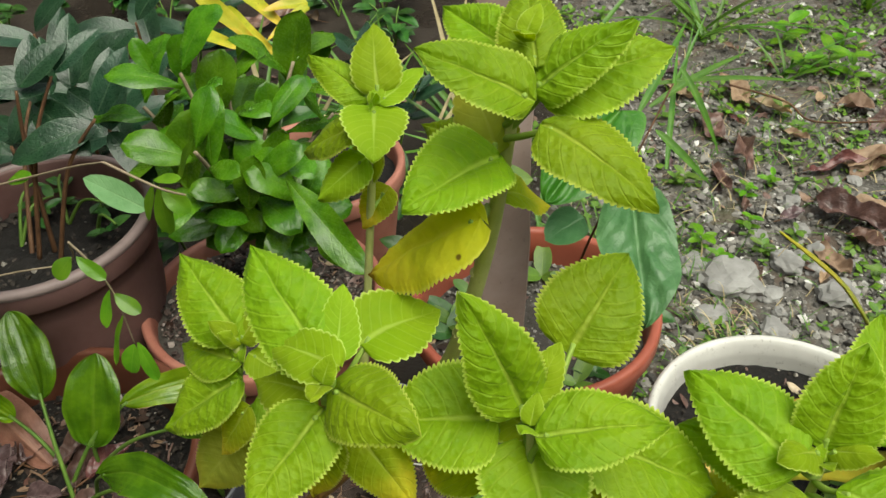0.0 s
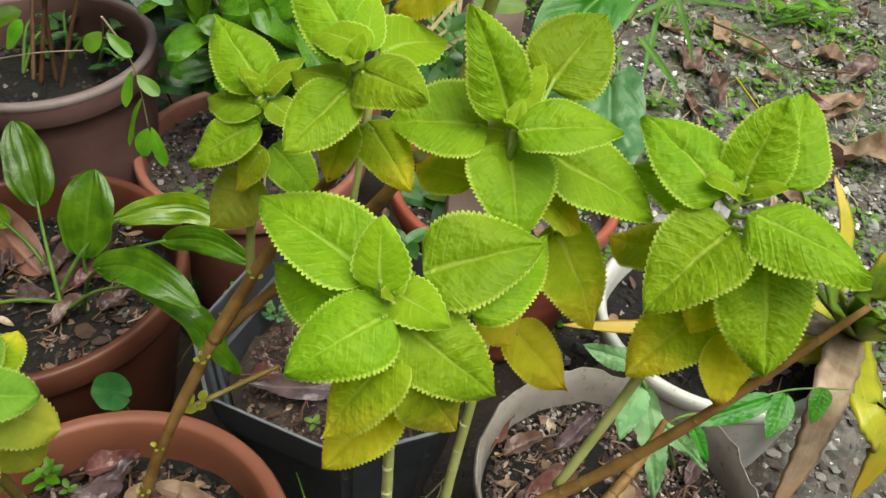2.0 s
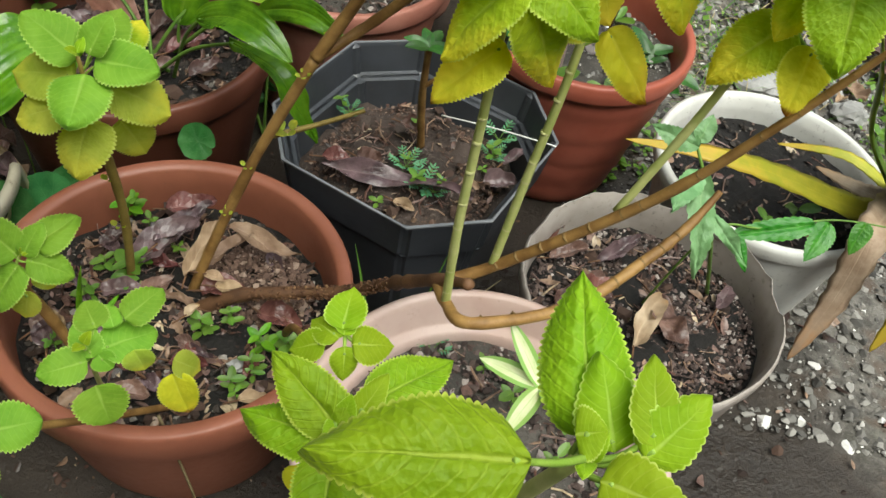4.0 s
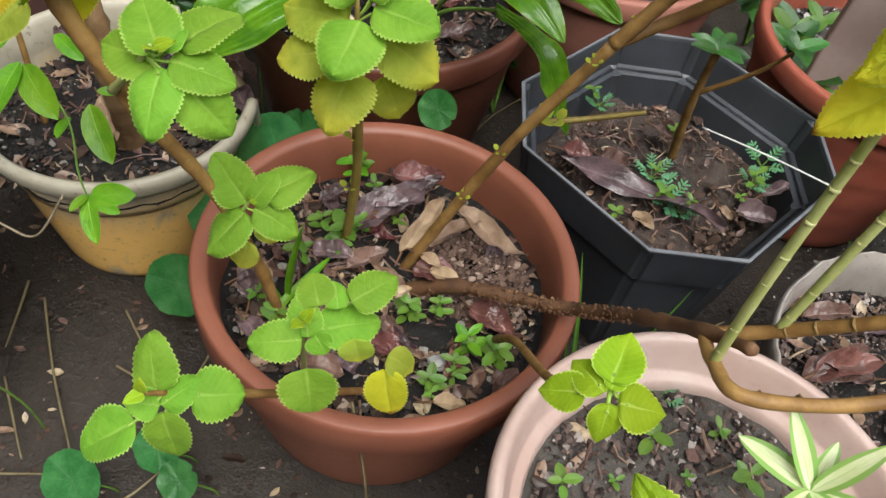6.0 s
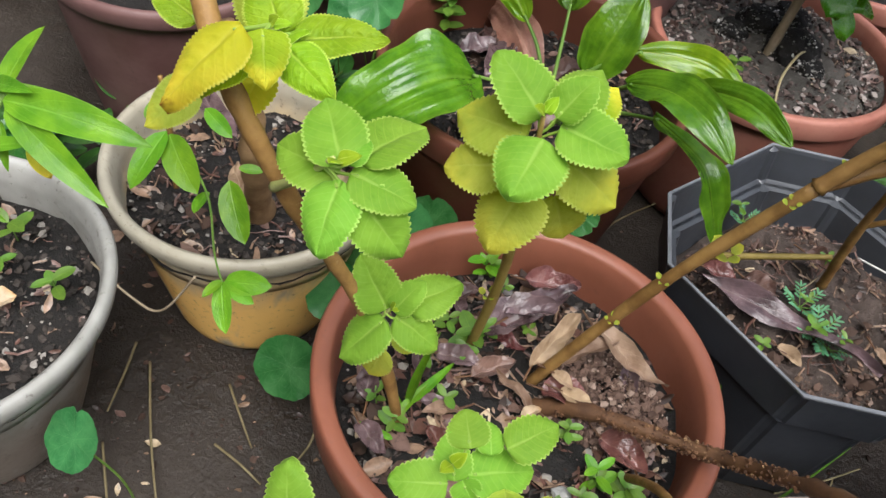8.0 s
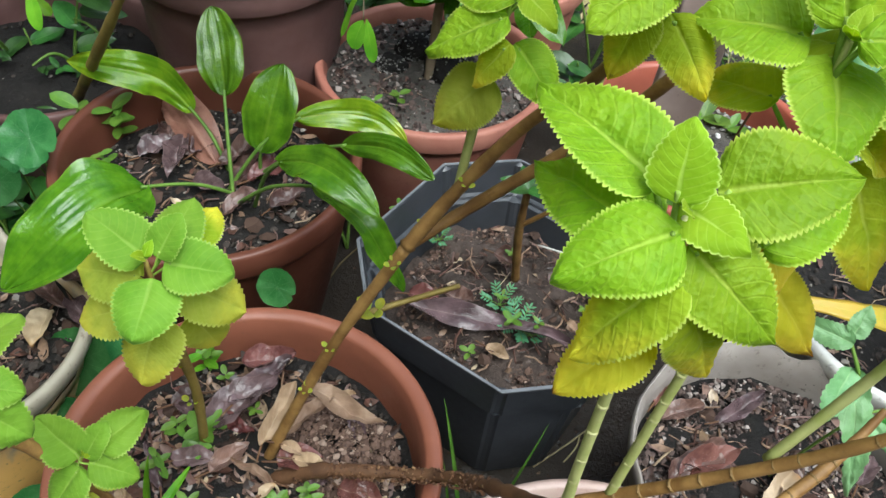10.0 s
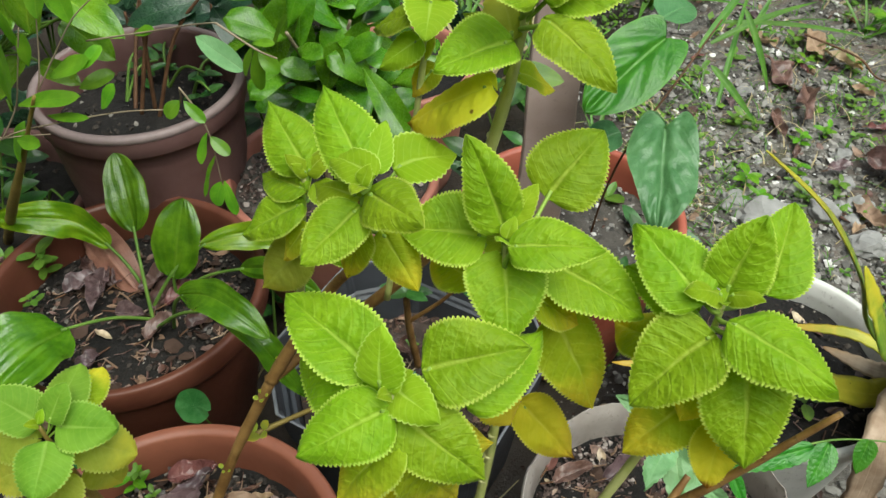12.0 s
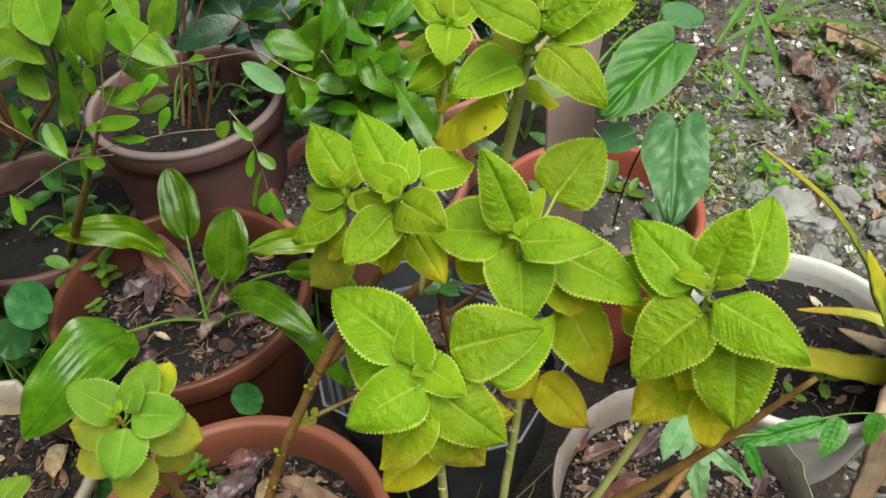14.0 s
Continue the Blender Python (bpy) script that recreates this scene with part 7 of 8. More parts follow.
for k, (a, b, w, look_of, lift) in enumerate((
    ((-0.297, 0.247, 0.150), (-0.258, 0.301, 0.160), 0.032, "purple_leaf", 0.010),
    ((-0.293, 0.309, 0.158), (-0.250, 0.328, 0.155), 0.022, "maroon_leaf", 0.012),
    ((-0.285, 0.266, 0.155), (-0.252, 0.322, 0.155), 0.020, "purple_leaf", 0.014),
    ((-0.246, 0.236, 0.158), (-0.237, 0.295, 0.168), 0.015, "dry_leaf", 0.014),
    ((-0.233, 0.249, 0.160), (-0.200, 0.287, 0.172), 0.014, "dry_leaf", 0.016),
    ((-0.226, 0.292, 0.172), (-0.155, 0.277, 0.160), 0.019, "dry_leaf", 0.014),
    ((-0.177, 0.226, 0.150), (-0.135, 0.222, 0.148), 0.024, "maroon_leaf", 0.008),
    ((-0.231, 0.231, 0.155), (-0.196, 0.245, 0.155), 0.022, "maroon_leaf", 0.008),
    ((-0.218, 0.233, 0.158), (-0.193, 0.235, 0.155), 0.012, "dry_leaf", 0.014),
    ) + (
    ((-0.230, 0.241, 0.160), (-0.210, 0.238, 0.158), 0.010, "dry_leaf", 0.016),
    ((-0.314, 0.212, 0.150), (-0.280, 0.225, 0.150), 0.018, "purple_leaf", 0.006),
    ((-0.281, 0.211, 0.150), (-0.258, 0.242, 0.150), 0.018, "dead_leaf", 0.006),
    ((-0.336, 0.259, 0.152), (-0.319, 0.284, 0.152), 0.014, "dead_leaf", 0.006),
    ((-0.339, 0.176, 0.150), (-0.317, 0.157, 0.150), 0.010, "dry_leaf", 0.012),
    ((-0.349, 0.158, 0.150), (-0.335, 0.182, 0.150), 0.018, "dead_leaf", 0.006),
    ((-0.130, 0.167, 0.148), (-0.119, 0.194, 0.148), 0.014, "dead_leaf", 0.006),
    ((-0.166, 0.138, 0.150), (-0.143, 0.147, 0.150), 0.012, "dry_leaf", 0.006),
    ((-0.230, 0.194, 0.160), (-0.220, 0.205, 0.165), 0.009, "aloe_dry", 0.014),
    ((-0.267, 0.118, 0.150), (-0.233, 0.126, 0.150), 0.018, "dead_leaf", 0.006),
    ((-0.324, 0.127, 0.150), (-0.293, 0.116, 0.150), 0.016, "purple_leaf", 0.006),
    ((-0.232, 0.161, 0.150), (-0.199, 0.162, 0.150), 0.018, "maroon_leaf", 0.004),
)):
    fallen(a, b, w, look_of, {"dry_leaf": "tan curled dry leaf on soil", "purple_leaf": "wet purple-grey dead leaf on soil", "maroon_leaf": "wet maroon dead leaf on soil", "aloe_dry": "small orange dead leaf on soil"}.get(look_of, "brown crumpled dead leaf on soil"), lift, 200 + k)
pebble = new("pebble", rock(0.0075, 3))
pebble.location = Vector((-0.177, 0.170, 0.152)) + Vector((0, 0, 0.003))
tagged(pebble, "small white pebble on dark soil", "stone")
for k, (a, b, w, look_of) in enumerate((
    ((-0.180, 0.428, 0.150), (-0.014, 0.432, 0.142), 0.024, "purple_leaf"), ((-0.179, 0.443, 0.145), (-0.147, 0.442, 0.145), 0.020, "maroon_leaf"),
    ((-0.092, 0.406, 0.140), (-0.068, 0.398, 0.140), 0.014, "dry_leaf"), ((-0.006, 0.461, 0.140), (0.029, 0.469, 0.140), 0.026, "purple_leaf"),
    ((-0.143, 0.449, 0.150), (-0.114, 0.447, 0.150), 0.020, "dead_leaf"), ((-0.022, 0.455, 0.145), (-0.008, 0.443, 0.145), 0.008, "dry_leaf"),
    ((-0.107, 0.513, 0.155), (-0.079, 0.500, 0.155), 0.02, "dead_leaf"), ((0.010, 0.493, 0.145), (0.036, 0.518, 0.150), 0.012, "purple_leaf"),
)):
    fallen(a, b, w, look_of, "long wet purple-brown dead leaf in black tub" if k == 0 else "crumpled dead leaf on compost", 0.008, 240 + k, fold=0.5 if k == 0 else 0.9, crumple=0.03 if k == 0 else 0.10)
for k, (a, b, w, look_of) in enumerate((
    ((-0.457, 0.550, 0.185), (-0.445, 0.485, 0.180), 0.026, "purple_leaf"),
    ((-0.405, 0.520, 0.185), (-0.372, 0.564, 0.190), 0.020, "dead_leaf"), ((-0.372, 0.457, 0.180), (-0.350, 0.493, 0.185), 0.020, "dead_leaf"),
    ((-0.488, 0.507, 0.180), (-0.464, 0.538, 0.185), 0.026, "purple_leaf"), ((-0.367, 0.505, 0.185), (-0.333, 0.544, 0.185), 0.022, "maroon_leaf"),
    ((-0.424, 0.492, 0.180), (-0.385, 0.487, 0.180), 0.022, "purple_leaf"), ((-0.333, 0.479, 0.180), (-0.308, 0.511, 0.182), 0.018, "dead_leaf"),
    ((-0.523, 0.351, 0.150), (-0.472, 0.324, 0.150), 0.022, "dead_leaf"), ((-0.486, 0.319, 0.150), (-0.476, 0.276, 0.150), 0.024, "aloe_dry"), ((-0.506, 0.371, 0.150), (-0.461, 0.356, 0.150), 0.02, "dead_leaf"), ((-0.474, 0.337, 0.150), (-0.435, 0.308, 0.150), 0.02, "purple_leaf"),
    ) + (
    ((0.093, 0.317, 0.146), (0.139, 0.356, 0.146), 0.024, "maroon_leaf"), ((0.161, 0.283, 0.146), (0.184, 0.351, 0.146), 0.022, "aloe_dry"), ((0.243, 0.351, 0.146), (0.260, 0.384, 0.146), 0.014, "purple_leaf"), ((0.073, 0.370, 0.146), (0.113, 0.393, 0.146), 0.018, "dead_leaf"), ((0.124, 0.381, 0.146), (0.165, 0.422, 0.146), 0.018, "purple_leaf"),
    ((0.067, 0.384, 0.146), (0.081, 0.430, 0.146), 0.016, "maroon_leaf"),
    ((-0.646, 0.302, 0.165), (-0.572, 0.273, 0.165), 0.022, "purple_leaf"), ((-0.629, 0.233, 0.160), (-0.589, 0.238, 0.160), 0.018, "dead_leaf"), ((-0.559, 0.254, 0.160), (-0.510, 0.213, 0.160), 0.014, "dry_leaf"),
    ((-0.595, 0.033, 0.150), (-0.589, 0.053, 0.150), 0.020, "aloe_dry"),
)):
    fallen(a, b, w, look_of, "withered brown leaf lying on potting soil", 0.008, 260 + k)

withered = thing("dead_leaf", (-0.412, 0.528, 0.180), "large pinkish-brown withered leaf bent over potting soil", "leaf", "dead leaves")
ribbon(withered, [(-0.412, 0.528, 0.184), (-0.445, 0.552, 0.206), (-0.490, 0.586, 0.208), (-0.530, 0.612, 0.186)], 0.044, "red_dry", (0.2, -0.6, 0.75), (-0.2, -0.5, 0.85), ribs=1.5, rib=0.02, wave=0.022, fold=-0.45, seed=71)

# ferny weeds in the tub
M["fern"] = leaf_material("blue_green_weed", (0.060, 0.200, 0.085), (0.12, 0.30, 0.15), (0.2, 0.36, 0.2), veins=3.0, rough=0.5, relief=0.2, share=0.25)
leaf_stock("leaflet", "fern", 0.30, rise=0.6, fall=0.5, fold=0.3, droop=0.1, cols=2, rows=6)
rng = random.Random(77)


def ferny_weed(at, size):
    w = thing("ferny_weed", at, "low blue-green weed with finely cut leaves", "weed", "ferny weeds")
    for k in range(6):
        a = k * 1.05 + rng.uniform(-0.3, 0.3)
        d = Vector((math.cos(a), math.sin(a), rng.uniform(0.4, 0.9))).normalized()
        p, q = Vector(at), Vector(at) + d * size
        stem(w, [p, q], [0.0006, 0.0004], M["petiole"], "stalk", sides=4)
        side = d.cross(Vector((0, 0, 1))).normalized()
        for j in range(4):
            c = p.lerp(q, 0.45 + 0.18 * j)
            for s in (-1, 1):
                e = (d * 0.8 + side * s).normalized()
                put_leaf(w, "leaflet", c, c + e * size * 0.34, (0, -0.2, 1), rng, "leaflet")
        put_leaf(w, "leaflet", q, q + d * size * 0.3, (0, -0.2, 1), rng, "leaflet")


for at, size in (((-0.090, 0.458, 0.150), 0.020), ((-0.067, 0.437, 0.148), 0.022), ((-0.054, 0.432, 0.148), 0.016), ((0.002, 0.535, 0.150), 0.022), ((-0.001, 0.504, 0.150), 0.016), ((-0.168, 0.526, 0.150), 0.014), ((-0.021, 0.206, 0.185), 0.018)):
    ferny_weed(at, size)
for k in range(22):
    a, r = k * 2.4, 0.098 * math.sqrt((k + 0.5) / 22)
    seedling((0.029 + r * math.cos(a), 0.097 + r * math.sin(a), 0.195), 0.007 + 0.004 * (k % 3), rng, 2)

# longer weeds at the stem foot
for k, (at, size, n) in enumerate((((-0.302, 0.243, 0.150), 0.030, 4), ((-0.324, 0.305, 0.155), 0.024, 3), ((-0.218, 0.197, 0.155), 0.020, 4), ((-0.196, 0.210, 0.155), 0.018, 3), ((-0.161, 0.192, 0.152), 0.024, 3), ((-0.140, 0.196, 0.152), 0.024, 3), ((-0.173, 0.150, 0.152), 0.020, 3), ((-0.163, 0.170, 0.152), 0.018, 3), ((-0.322, 0.240, 0.152), 0.02, 3), ((-0.528, 0.539, 0.190), 0.034, 4), ((-0.516, 0.491, 0.185), 0.02, 3), ((-0.217, 0.549, 0.152), 0.018, 2))):
    seedling(at, size * 0.7, rng, n, "shoot_leaf" if k in (1, 4) else "weed_leaf")
blades = thing("grass_sprout", (-0.304, 0.161, 0.150), "sprout of fresh green grass blades in pot", "grass")
for a, b, w in (((-0.305, 0.162, 0.155), (-0.299, 0.159, 0.247), 0.007), ((-0.305, 0.162, 0.155), (-0.293, 0.211, 0.165), 0.008), ((-0.306, 0.143, 0.155), (-0.301, 0.178, 0.170), 0.007), ((-0.302, 0.152, 0.155), (-0.323, 0.161, 0.170), 0.006), ((-0.297, 0.132, 0.155), (-0.323, 0.126, 0.160), 0.005)):
    leaf(blades, a, b, w, "bright", (0, -0.4, 0.8), seed=int(w * 1e5), rise=0.35, fall=0.8, fold=0.5, droop=0.12, cols=4, rows=12, name="blade")


# ---- joints and buds on the stems ----
M["pale_ring"] = stem_material("pale_stem_ring", (0.33, 0.33, 0.12), (0.44, 0.43, 0.20), (0.30, 0.25, 0.12))
M["node"] = stem_material("pale_node", (0.125, 0.072, 0.022), (0.215, 0.135, 0.045), (0.28, 0.20, 0.09))


def joints(parent, points, radii, spacing, skip=0.01, look_of="node"):
    """Pale swollen rings with small bumps along a stem."""
    pts = [Vector(p) for p in points]
    run = skip
    for i in range(len(pts) - 1):
        a, b = pts[i], pts[i + 1]
        d = b - a
        while run < d.length:
            q = run / d.length
            p0, p3 = pts[max(i - 1, 0)], pts[min(i + 2, len(pts) - 1)]
            c = 0.5 * (2 * a + (b - p0) * q + (2 * p0 - 5 * a + 4 * b - p3) * q * q + (3 * a - p0 - 3 * b + p3) * q**3)
            r = radii[i] * (1 - q) + radii[i + 1] * q
            u = d.normalized()
            bm = tube([-0.0008 * u, 0.0 * u, 0.0008 * u], [r * 0.96, r * 1.06, r * 0.96], sides=10)
            side = u.orthogonal().normalized()
            for s in (-1, 1):
                bmesh.ops.create_icosphere(bm, subdivisions=1, radius=r * 0.13, matrix=Matrix.Translation(side * s * r * 1.05))
            part("node", mesh_of("node", bm, M[look_of]), parent, world=Matrix.Translation(c))
            run += spacing * (0.72 + 0.62 * ((run * 977.0 + i * 0.37) % 1.0))
        run -= d.length


joints(sprawl, [(0.006, 0.172, 0.345), (0.084, 0.166, 0.438), (0.126, 0.158, 0.514), (0.166, 0.152, 0.597)], [0.0040, 0.0034, 0.0026, 0.0013], 0.017)
joints(sprawl, [(0.000, 0.121, 0.346), (0.063, 0.154, 0.345), (0.108, 0.197, 0.359), (0.132, 0.223, 0.371)], [0.0042, 0.0042, 0.004, 0.0035], 0.019)
joints(sprawl, [(-0.019, 0.144, 0.332), (-0.022, 0.140, 0.410), (-0.022, 0.140, 0.500)], [0.0031, 0.0029, 0.0026], 0.021, 0.02, "pale_ring")
joints(sprawl, [(0.006, 0.173, 0.345), (0.012, 0.178, 0.420), (0.020, 0.184, 0.520)], [0.0031, 0.0029, 0.0025], 0.021, 0.02, "pale_ring")
joints(main, [(-0.005, 0.268, 0.600), (0.010, 0.258, 0.670)], [0.0034, 0.003], 0.028, look_of="pale_ring")


def node_bud(parent, at, size):
    """A pair or two of tiny pale leaves at a joint."""
    for k in range(4):
        a = k * 1.57 + at[0] * 60
        d = Vector((math.cos(a), math.sin(a) - 0.4, 0.7)).normalized()
        p = Vector(at) + d * 0.003
        m, length = frame_of(p, p + d * size * (1.0 if k < 2 else 0.7), FACE)
        part("bud_leaf", blade("bud_leaf", length, length * 0.8, M["pale"], rise=0.4, fall=0.45, fold=0.2, droop=0.1, cols=4, rows=7, seed=k), parent, "", m)


for at in ((-0.190, 0.252, 0.306), (-0.135, 0.274, 0.425), (-0.208, 0.246, 0.255), (-0.112, 0.268, 0.470), (-0.150, 0.260, 0.398)):
    node_bud(main, at, 0.0046)
for at in ((-0.290, 0.225, 0.235), (-0.283, 0.215, 0.300)):
    node_bud(upright, at, 0.006)
stem(main, [(-0.176, 0.262, 0.334), (-0.150, 0.285, 0.332), (-0.112, 0.302, 0.345)], [0.0026, 0.0022, 0.0016], M["stem_olive"], "twig", sides=6, knots=5, jitter=0.05, seed=90)
node_bud(main, (-0.165, 0.272, 0.333), 0.012)

# ---- broad-leaved shrub behind the twiggy bush ----
M["broad"] = leaf_material("broad_leaf_yellow_green", (0.075, 0.190, 0.009), (0.150, 0.285, 0.014), (0.32, 0.44, 0.06), veins=6.0, rough=0.27, relief=0.5, share=0.25, vary=0.5)
broad = thing("broad_leaved_shrub", (-0.986, 0.952, 0.000), "shrub with broad yellow-green leaves behind pots", "shrub")
HUB = Vector((-0.438, 0.492, 0.512))
stem(broad, [(-0.986, 0.952, 0.000), (-0.537, 0.546, 0.414), HUB], [0.004, 0.003, 0.002], M["bark"], "stem", sides=8, jitter=0.06, seed=91)
for k, (a, b, w) in enumerate((((-0.377, 0.461, 0.554), (-0.366, 0.472, 0.620), 0.036), ((-0.370, 0.491, 0.582), (-0.300, 0.459, 0.564), 0.032), ((-0.433, 0.500, 0.605), (-0.396, 0.440, 0.594), 0.044), ((-0.465, 0.467, 0.578), (-0.407, 0.434, 0.576), 0.024), ((-0.330, 0.506, 0.560), (-0.320, 0.519, 0.600), 0.032), ((-0.451, 0.467, 0.546), (-0.417, 0.437, 0.537), 0.026), ((-0.419, 0.504, 0.577), (-0.392, 0.455, 0.565), 0.024)) + (((-0.465, 0.511, 0.594), (-0.448, 0.460, 0.582), 0.03), ((-0.370, 0.530, 0.593), (-0.345, 0.492, 0.578), 0.022), ((-0.425, 0.510, 0.555), (-0.375, 0.524, 0.589), 0.034), ((-0.467, 0.510, 0.536), (-0.499, 0.473, 0.533), 0.034), ((-0.375, 0.507, 0.542), (-0.329, 0.483, 0.523), 0.03), ((-0.417, 0.495, 0.510), (-0.435, 0.458, 0.491), 0.026), ((-0.480, 0.531, 0.559), (-0.433, 0.545, 0.593), 0.034), ((-0.401, 0.494, 0.506), (-0.364, 0.480, 0.498), 0.02))):
    leaf(broad, a, b, w, "broad", (0.1 * math.sin(k), -0.5, 0.8), seed=300 + k, rise=0.5, fall=0.7, fold=0.2, droop=0.14, quilt=0.012, wave=0.02, cols=8, rows=16)
    va, vh = Vector(a), HUB
    stem(broad, [vh, vh.lerp(va, 0.6) + Vector((0, 0, 0.006)), va], [0.0018, 0.0014, 0.001], M["petiole"], "petiole", sides=5)

# Unseen extra crown, added above the back-left pots to cast shade on them.
rng = random.Random(61)
leaf_stock("shade_crown_leaf", "broad", 0.5, rise=0.5, fall=0.7, fold=0.2, droop=0.16, wave=0.02, cols=6, rows=10)
for k in range(9):
    tip = Vector((-0.60 - 0.055 * k, 0.56 + 0.09 * (k % 3) + 0.03 * (k % 2), 0.58 + 0.05 * ((k * 2) % 5)))
    fork = Vector((-0.66, 0.66, 0.30))
    stem(broad, [fork, fork.lerp(tip, 0.5) + Vector((-0.02, 0.01, 0.03)), tip], [0.0030, 0.0024, 0.0014], M["bark"], "branch", sides=6, seed=500 + k)
    whorl(broad, "shade_crown_leaf", tip, (0.1, -0.2, 0.7), 9, 0.085, rng, (0.2, 0.7))

# ---- undergrowth behind and beside the pots, dark leaves added to deepen the shade ----
rng = random.Random(88)
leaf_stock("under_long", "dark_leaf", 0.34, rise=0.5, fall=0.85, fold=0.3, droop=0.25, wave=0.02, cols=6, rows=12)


def undergrowth(at, height, count, size, kind, z=None):
    x, y = at
    z = ground_height(x, y) if z is None else z
    u = thing("shade_plant", (x, y, z), "low dark-leaved green plant added to deepen shade", "plant", "shade plants")
    for k in range(max(2, count // 7)):
        a = rng.uniform(0, 6.28)
        top = Vector((x + 0.06 * math.cos(a), y + 0.06 * math.sin(a), z + height * rng.uniform(0.6, 1.0)))
        stem(u, [(x, y, z), Vector((x, y, z)).lerp(top, 0.5) + Vector((0, 0, 0.02)), top], [0.0024, 0.002, 0.0013], M["petiole"], "stem", sides=5)
        for j in range(7):
            p = Vector((x, y, z)).lerp(top, rng.uniform(0.4, 1.0))
            b = a + rng.uniform(-2.2, 2.2)
            d = Vector((math.cos(b), math.sin(b), rng.uniform(-0.1, 0.7))).normalized()
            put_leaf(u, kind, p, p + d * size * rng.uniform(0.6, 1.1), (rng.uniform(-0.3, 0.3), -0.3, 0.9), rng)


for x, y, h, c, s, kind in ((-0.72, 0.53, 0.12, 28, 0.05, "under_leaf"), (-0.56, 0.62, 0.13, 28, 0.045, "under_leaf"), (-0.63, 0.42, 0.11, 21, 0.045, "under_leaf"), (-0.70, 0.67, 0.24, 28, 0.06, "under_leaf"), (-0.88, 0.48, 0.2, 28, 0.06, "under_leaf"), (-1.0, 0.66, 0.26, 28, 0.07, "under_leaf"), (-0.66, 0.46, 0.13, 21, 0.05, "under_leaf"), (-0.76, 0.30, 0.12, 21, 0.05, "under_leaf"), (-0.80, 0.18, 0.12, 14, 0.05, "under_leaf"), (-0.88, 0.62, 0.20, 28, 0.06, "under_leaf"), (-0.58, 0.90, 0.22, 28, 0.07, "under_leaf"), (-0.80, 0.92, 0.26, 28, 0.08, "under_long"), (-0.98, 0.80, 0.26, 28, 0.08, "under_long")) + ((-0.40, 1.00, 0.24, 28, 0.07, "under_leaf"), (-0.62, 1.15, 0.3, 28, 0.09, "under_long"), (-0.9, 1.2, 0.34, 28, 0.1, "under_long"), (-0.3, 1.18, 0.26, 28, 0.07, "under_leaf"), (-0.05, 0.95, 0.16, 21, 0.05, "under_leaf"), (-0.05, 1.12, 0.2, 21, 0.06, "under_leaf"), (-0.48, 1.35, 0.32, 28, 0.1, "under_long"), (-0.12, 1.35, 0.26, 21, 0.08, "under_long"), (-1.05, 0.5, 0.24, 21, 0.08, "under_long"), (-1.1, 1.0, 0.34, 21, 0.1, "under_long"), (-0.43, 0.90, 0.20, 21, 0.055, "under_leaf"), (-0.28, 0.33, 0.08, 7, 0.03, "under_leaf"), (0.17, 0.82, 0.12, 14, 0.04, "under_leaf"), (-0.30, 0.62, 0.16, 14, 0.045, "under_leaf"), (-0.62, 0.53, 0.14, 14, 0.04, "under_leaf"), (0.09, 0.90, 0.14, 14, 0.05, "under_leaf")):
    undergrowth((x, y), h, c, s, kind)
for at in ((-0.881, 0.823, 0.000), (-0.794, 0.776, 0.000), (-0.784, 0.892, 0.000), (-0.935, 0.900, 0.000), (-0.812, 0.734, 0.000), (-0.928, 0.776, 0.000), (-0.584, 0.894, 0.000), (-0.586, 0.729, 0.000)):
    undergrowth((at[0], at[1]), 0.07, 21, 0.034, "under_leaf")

# ---- ground cover on the gravel ----
rng = random.Random(95)
M["moss"] = leaf_material("ground_cover_green", (0.078, 0.180, 0.016), (0.155, 0.285, 0.030), (0.22, 0.34, 0.06), veins=3.0, rough=0.5, relief=0.1, share=0.2)
verts, faces = [], []
made = 0
while made < 5200:
    x, y = rng.uniform(0.10, 1.2), 0.62 + 1.3 * rng.random()
    if noise.noise(Vector((x * 6, y * 6, 7.0))) + 0.5 * noise.noise(Vector((x * 17, y * 17, 2.0))) < 0.12:
        continue
    z = ground_height(x, y) + 0.002
    a, s = rng.uniform(0, 6.28), 0.003 * 5.5 ** rng.random()
    u, v = Vector((math.cos(a), math.sin(a), rng.uniform(0.1, 0.8))) * s, Vector((-math.sin(a), math.cos(a), rng.uniform(-0.2, 0.3))) * s * 0.45
    p = Vector((x, y, z + rng.uniform(0, 0.006)))
    k = len(verts)
    verts += [tuple(p), tuple(p + u * 0.5 + v), tuple(p + u), tuple(p + u * 0.5 - v)]
    faces.append((k, k + 1, k + 2, k + 3))
    made += 1
data = bpy.data.meshes.new("ground_cover")
data.from_pydata(verts, [], faces)
layer = data.uv_layers.new(name="UVMap")
for loop in data.loops:
    layer.data[loop.index].uv = ((0.5, 0.1), (0.9, 0.5), (0.5, 0.9), (0.1, 0.5))[loop.vertex_index % 4]
data.materials.append(M["moss"])
tagged(new("ground_cover", data), "tiny creeping green weeds among gravel", "weeds", kind="stuff")
places, sizes = [], []
for _ in range(1300):
    x, y = rng.uniform(-0.9, 1.2), rng.uniform(-0.15, 1.8)
    if x < 0.1 and rng.random() < 0.8:
        continue
    places.append((x, y, ground_height(x, y) + 0.004))
    sizes.append(0.004 * 4.5 ** (rng.random() ** 1.8))
for _ in range(900):
    x, y = rng.uniform(-0.75, 0.0), rng.uniform(-0.2, 0.42)
    places.append((x, y, ground_height(x, y) + 0.002))
    sizes.append(0.0012 * 7.0 ** (rng.random() ** 3))
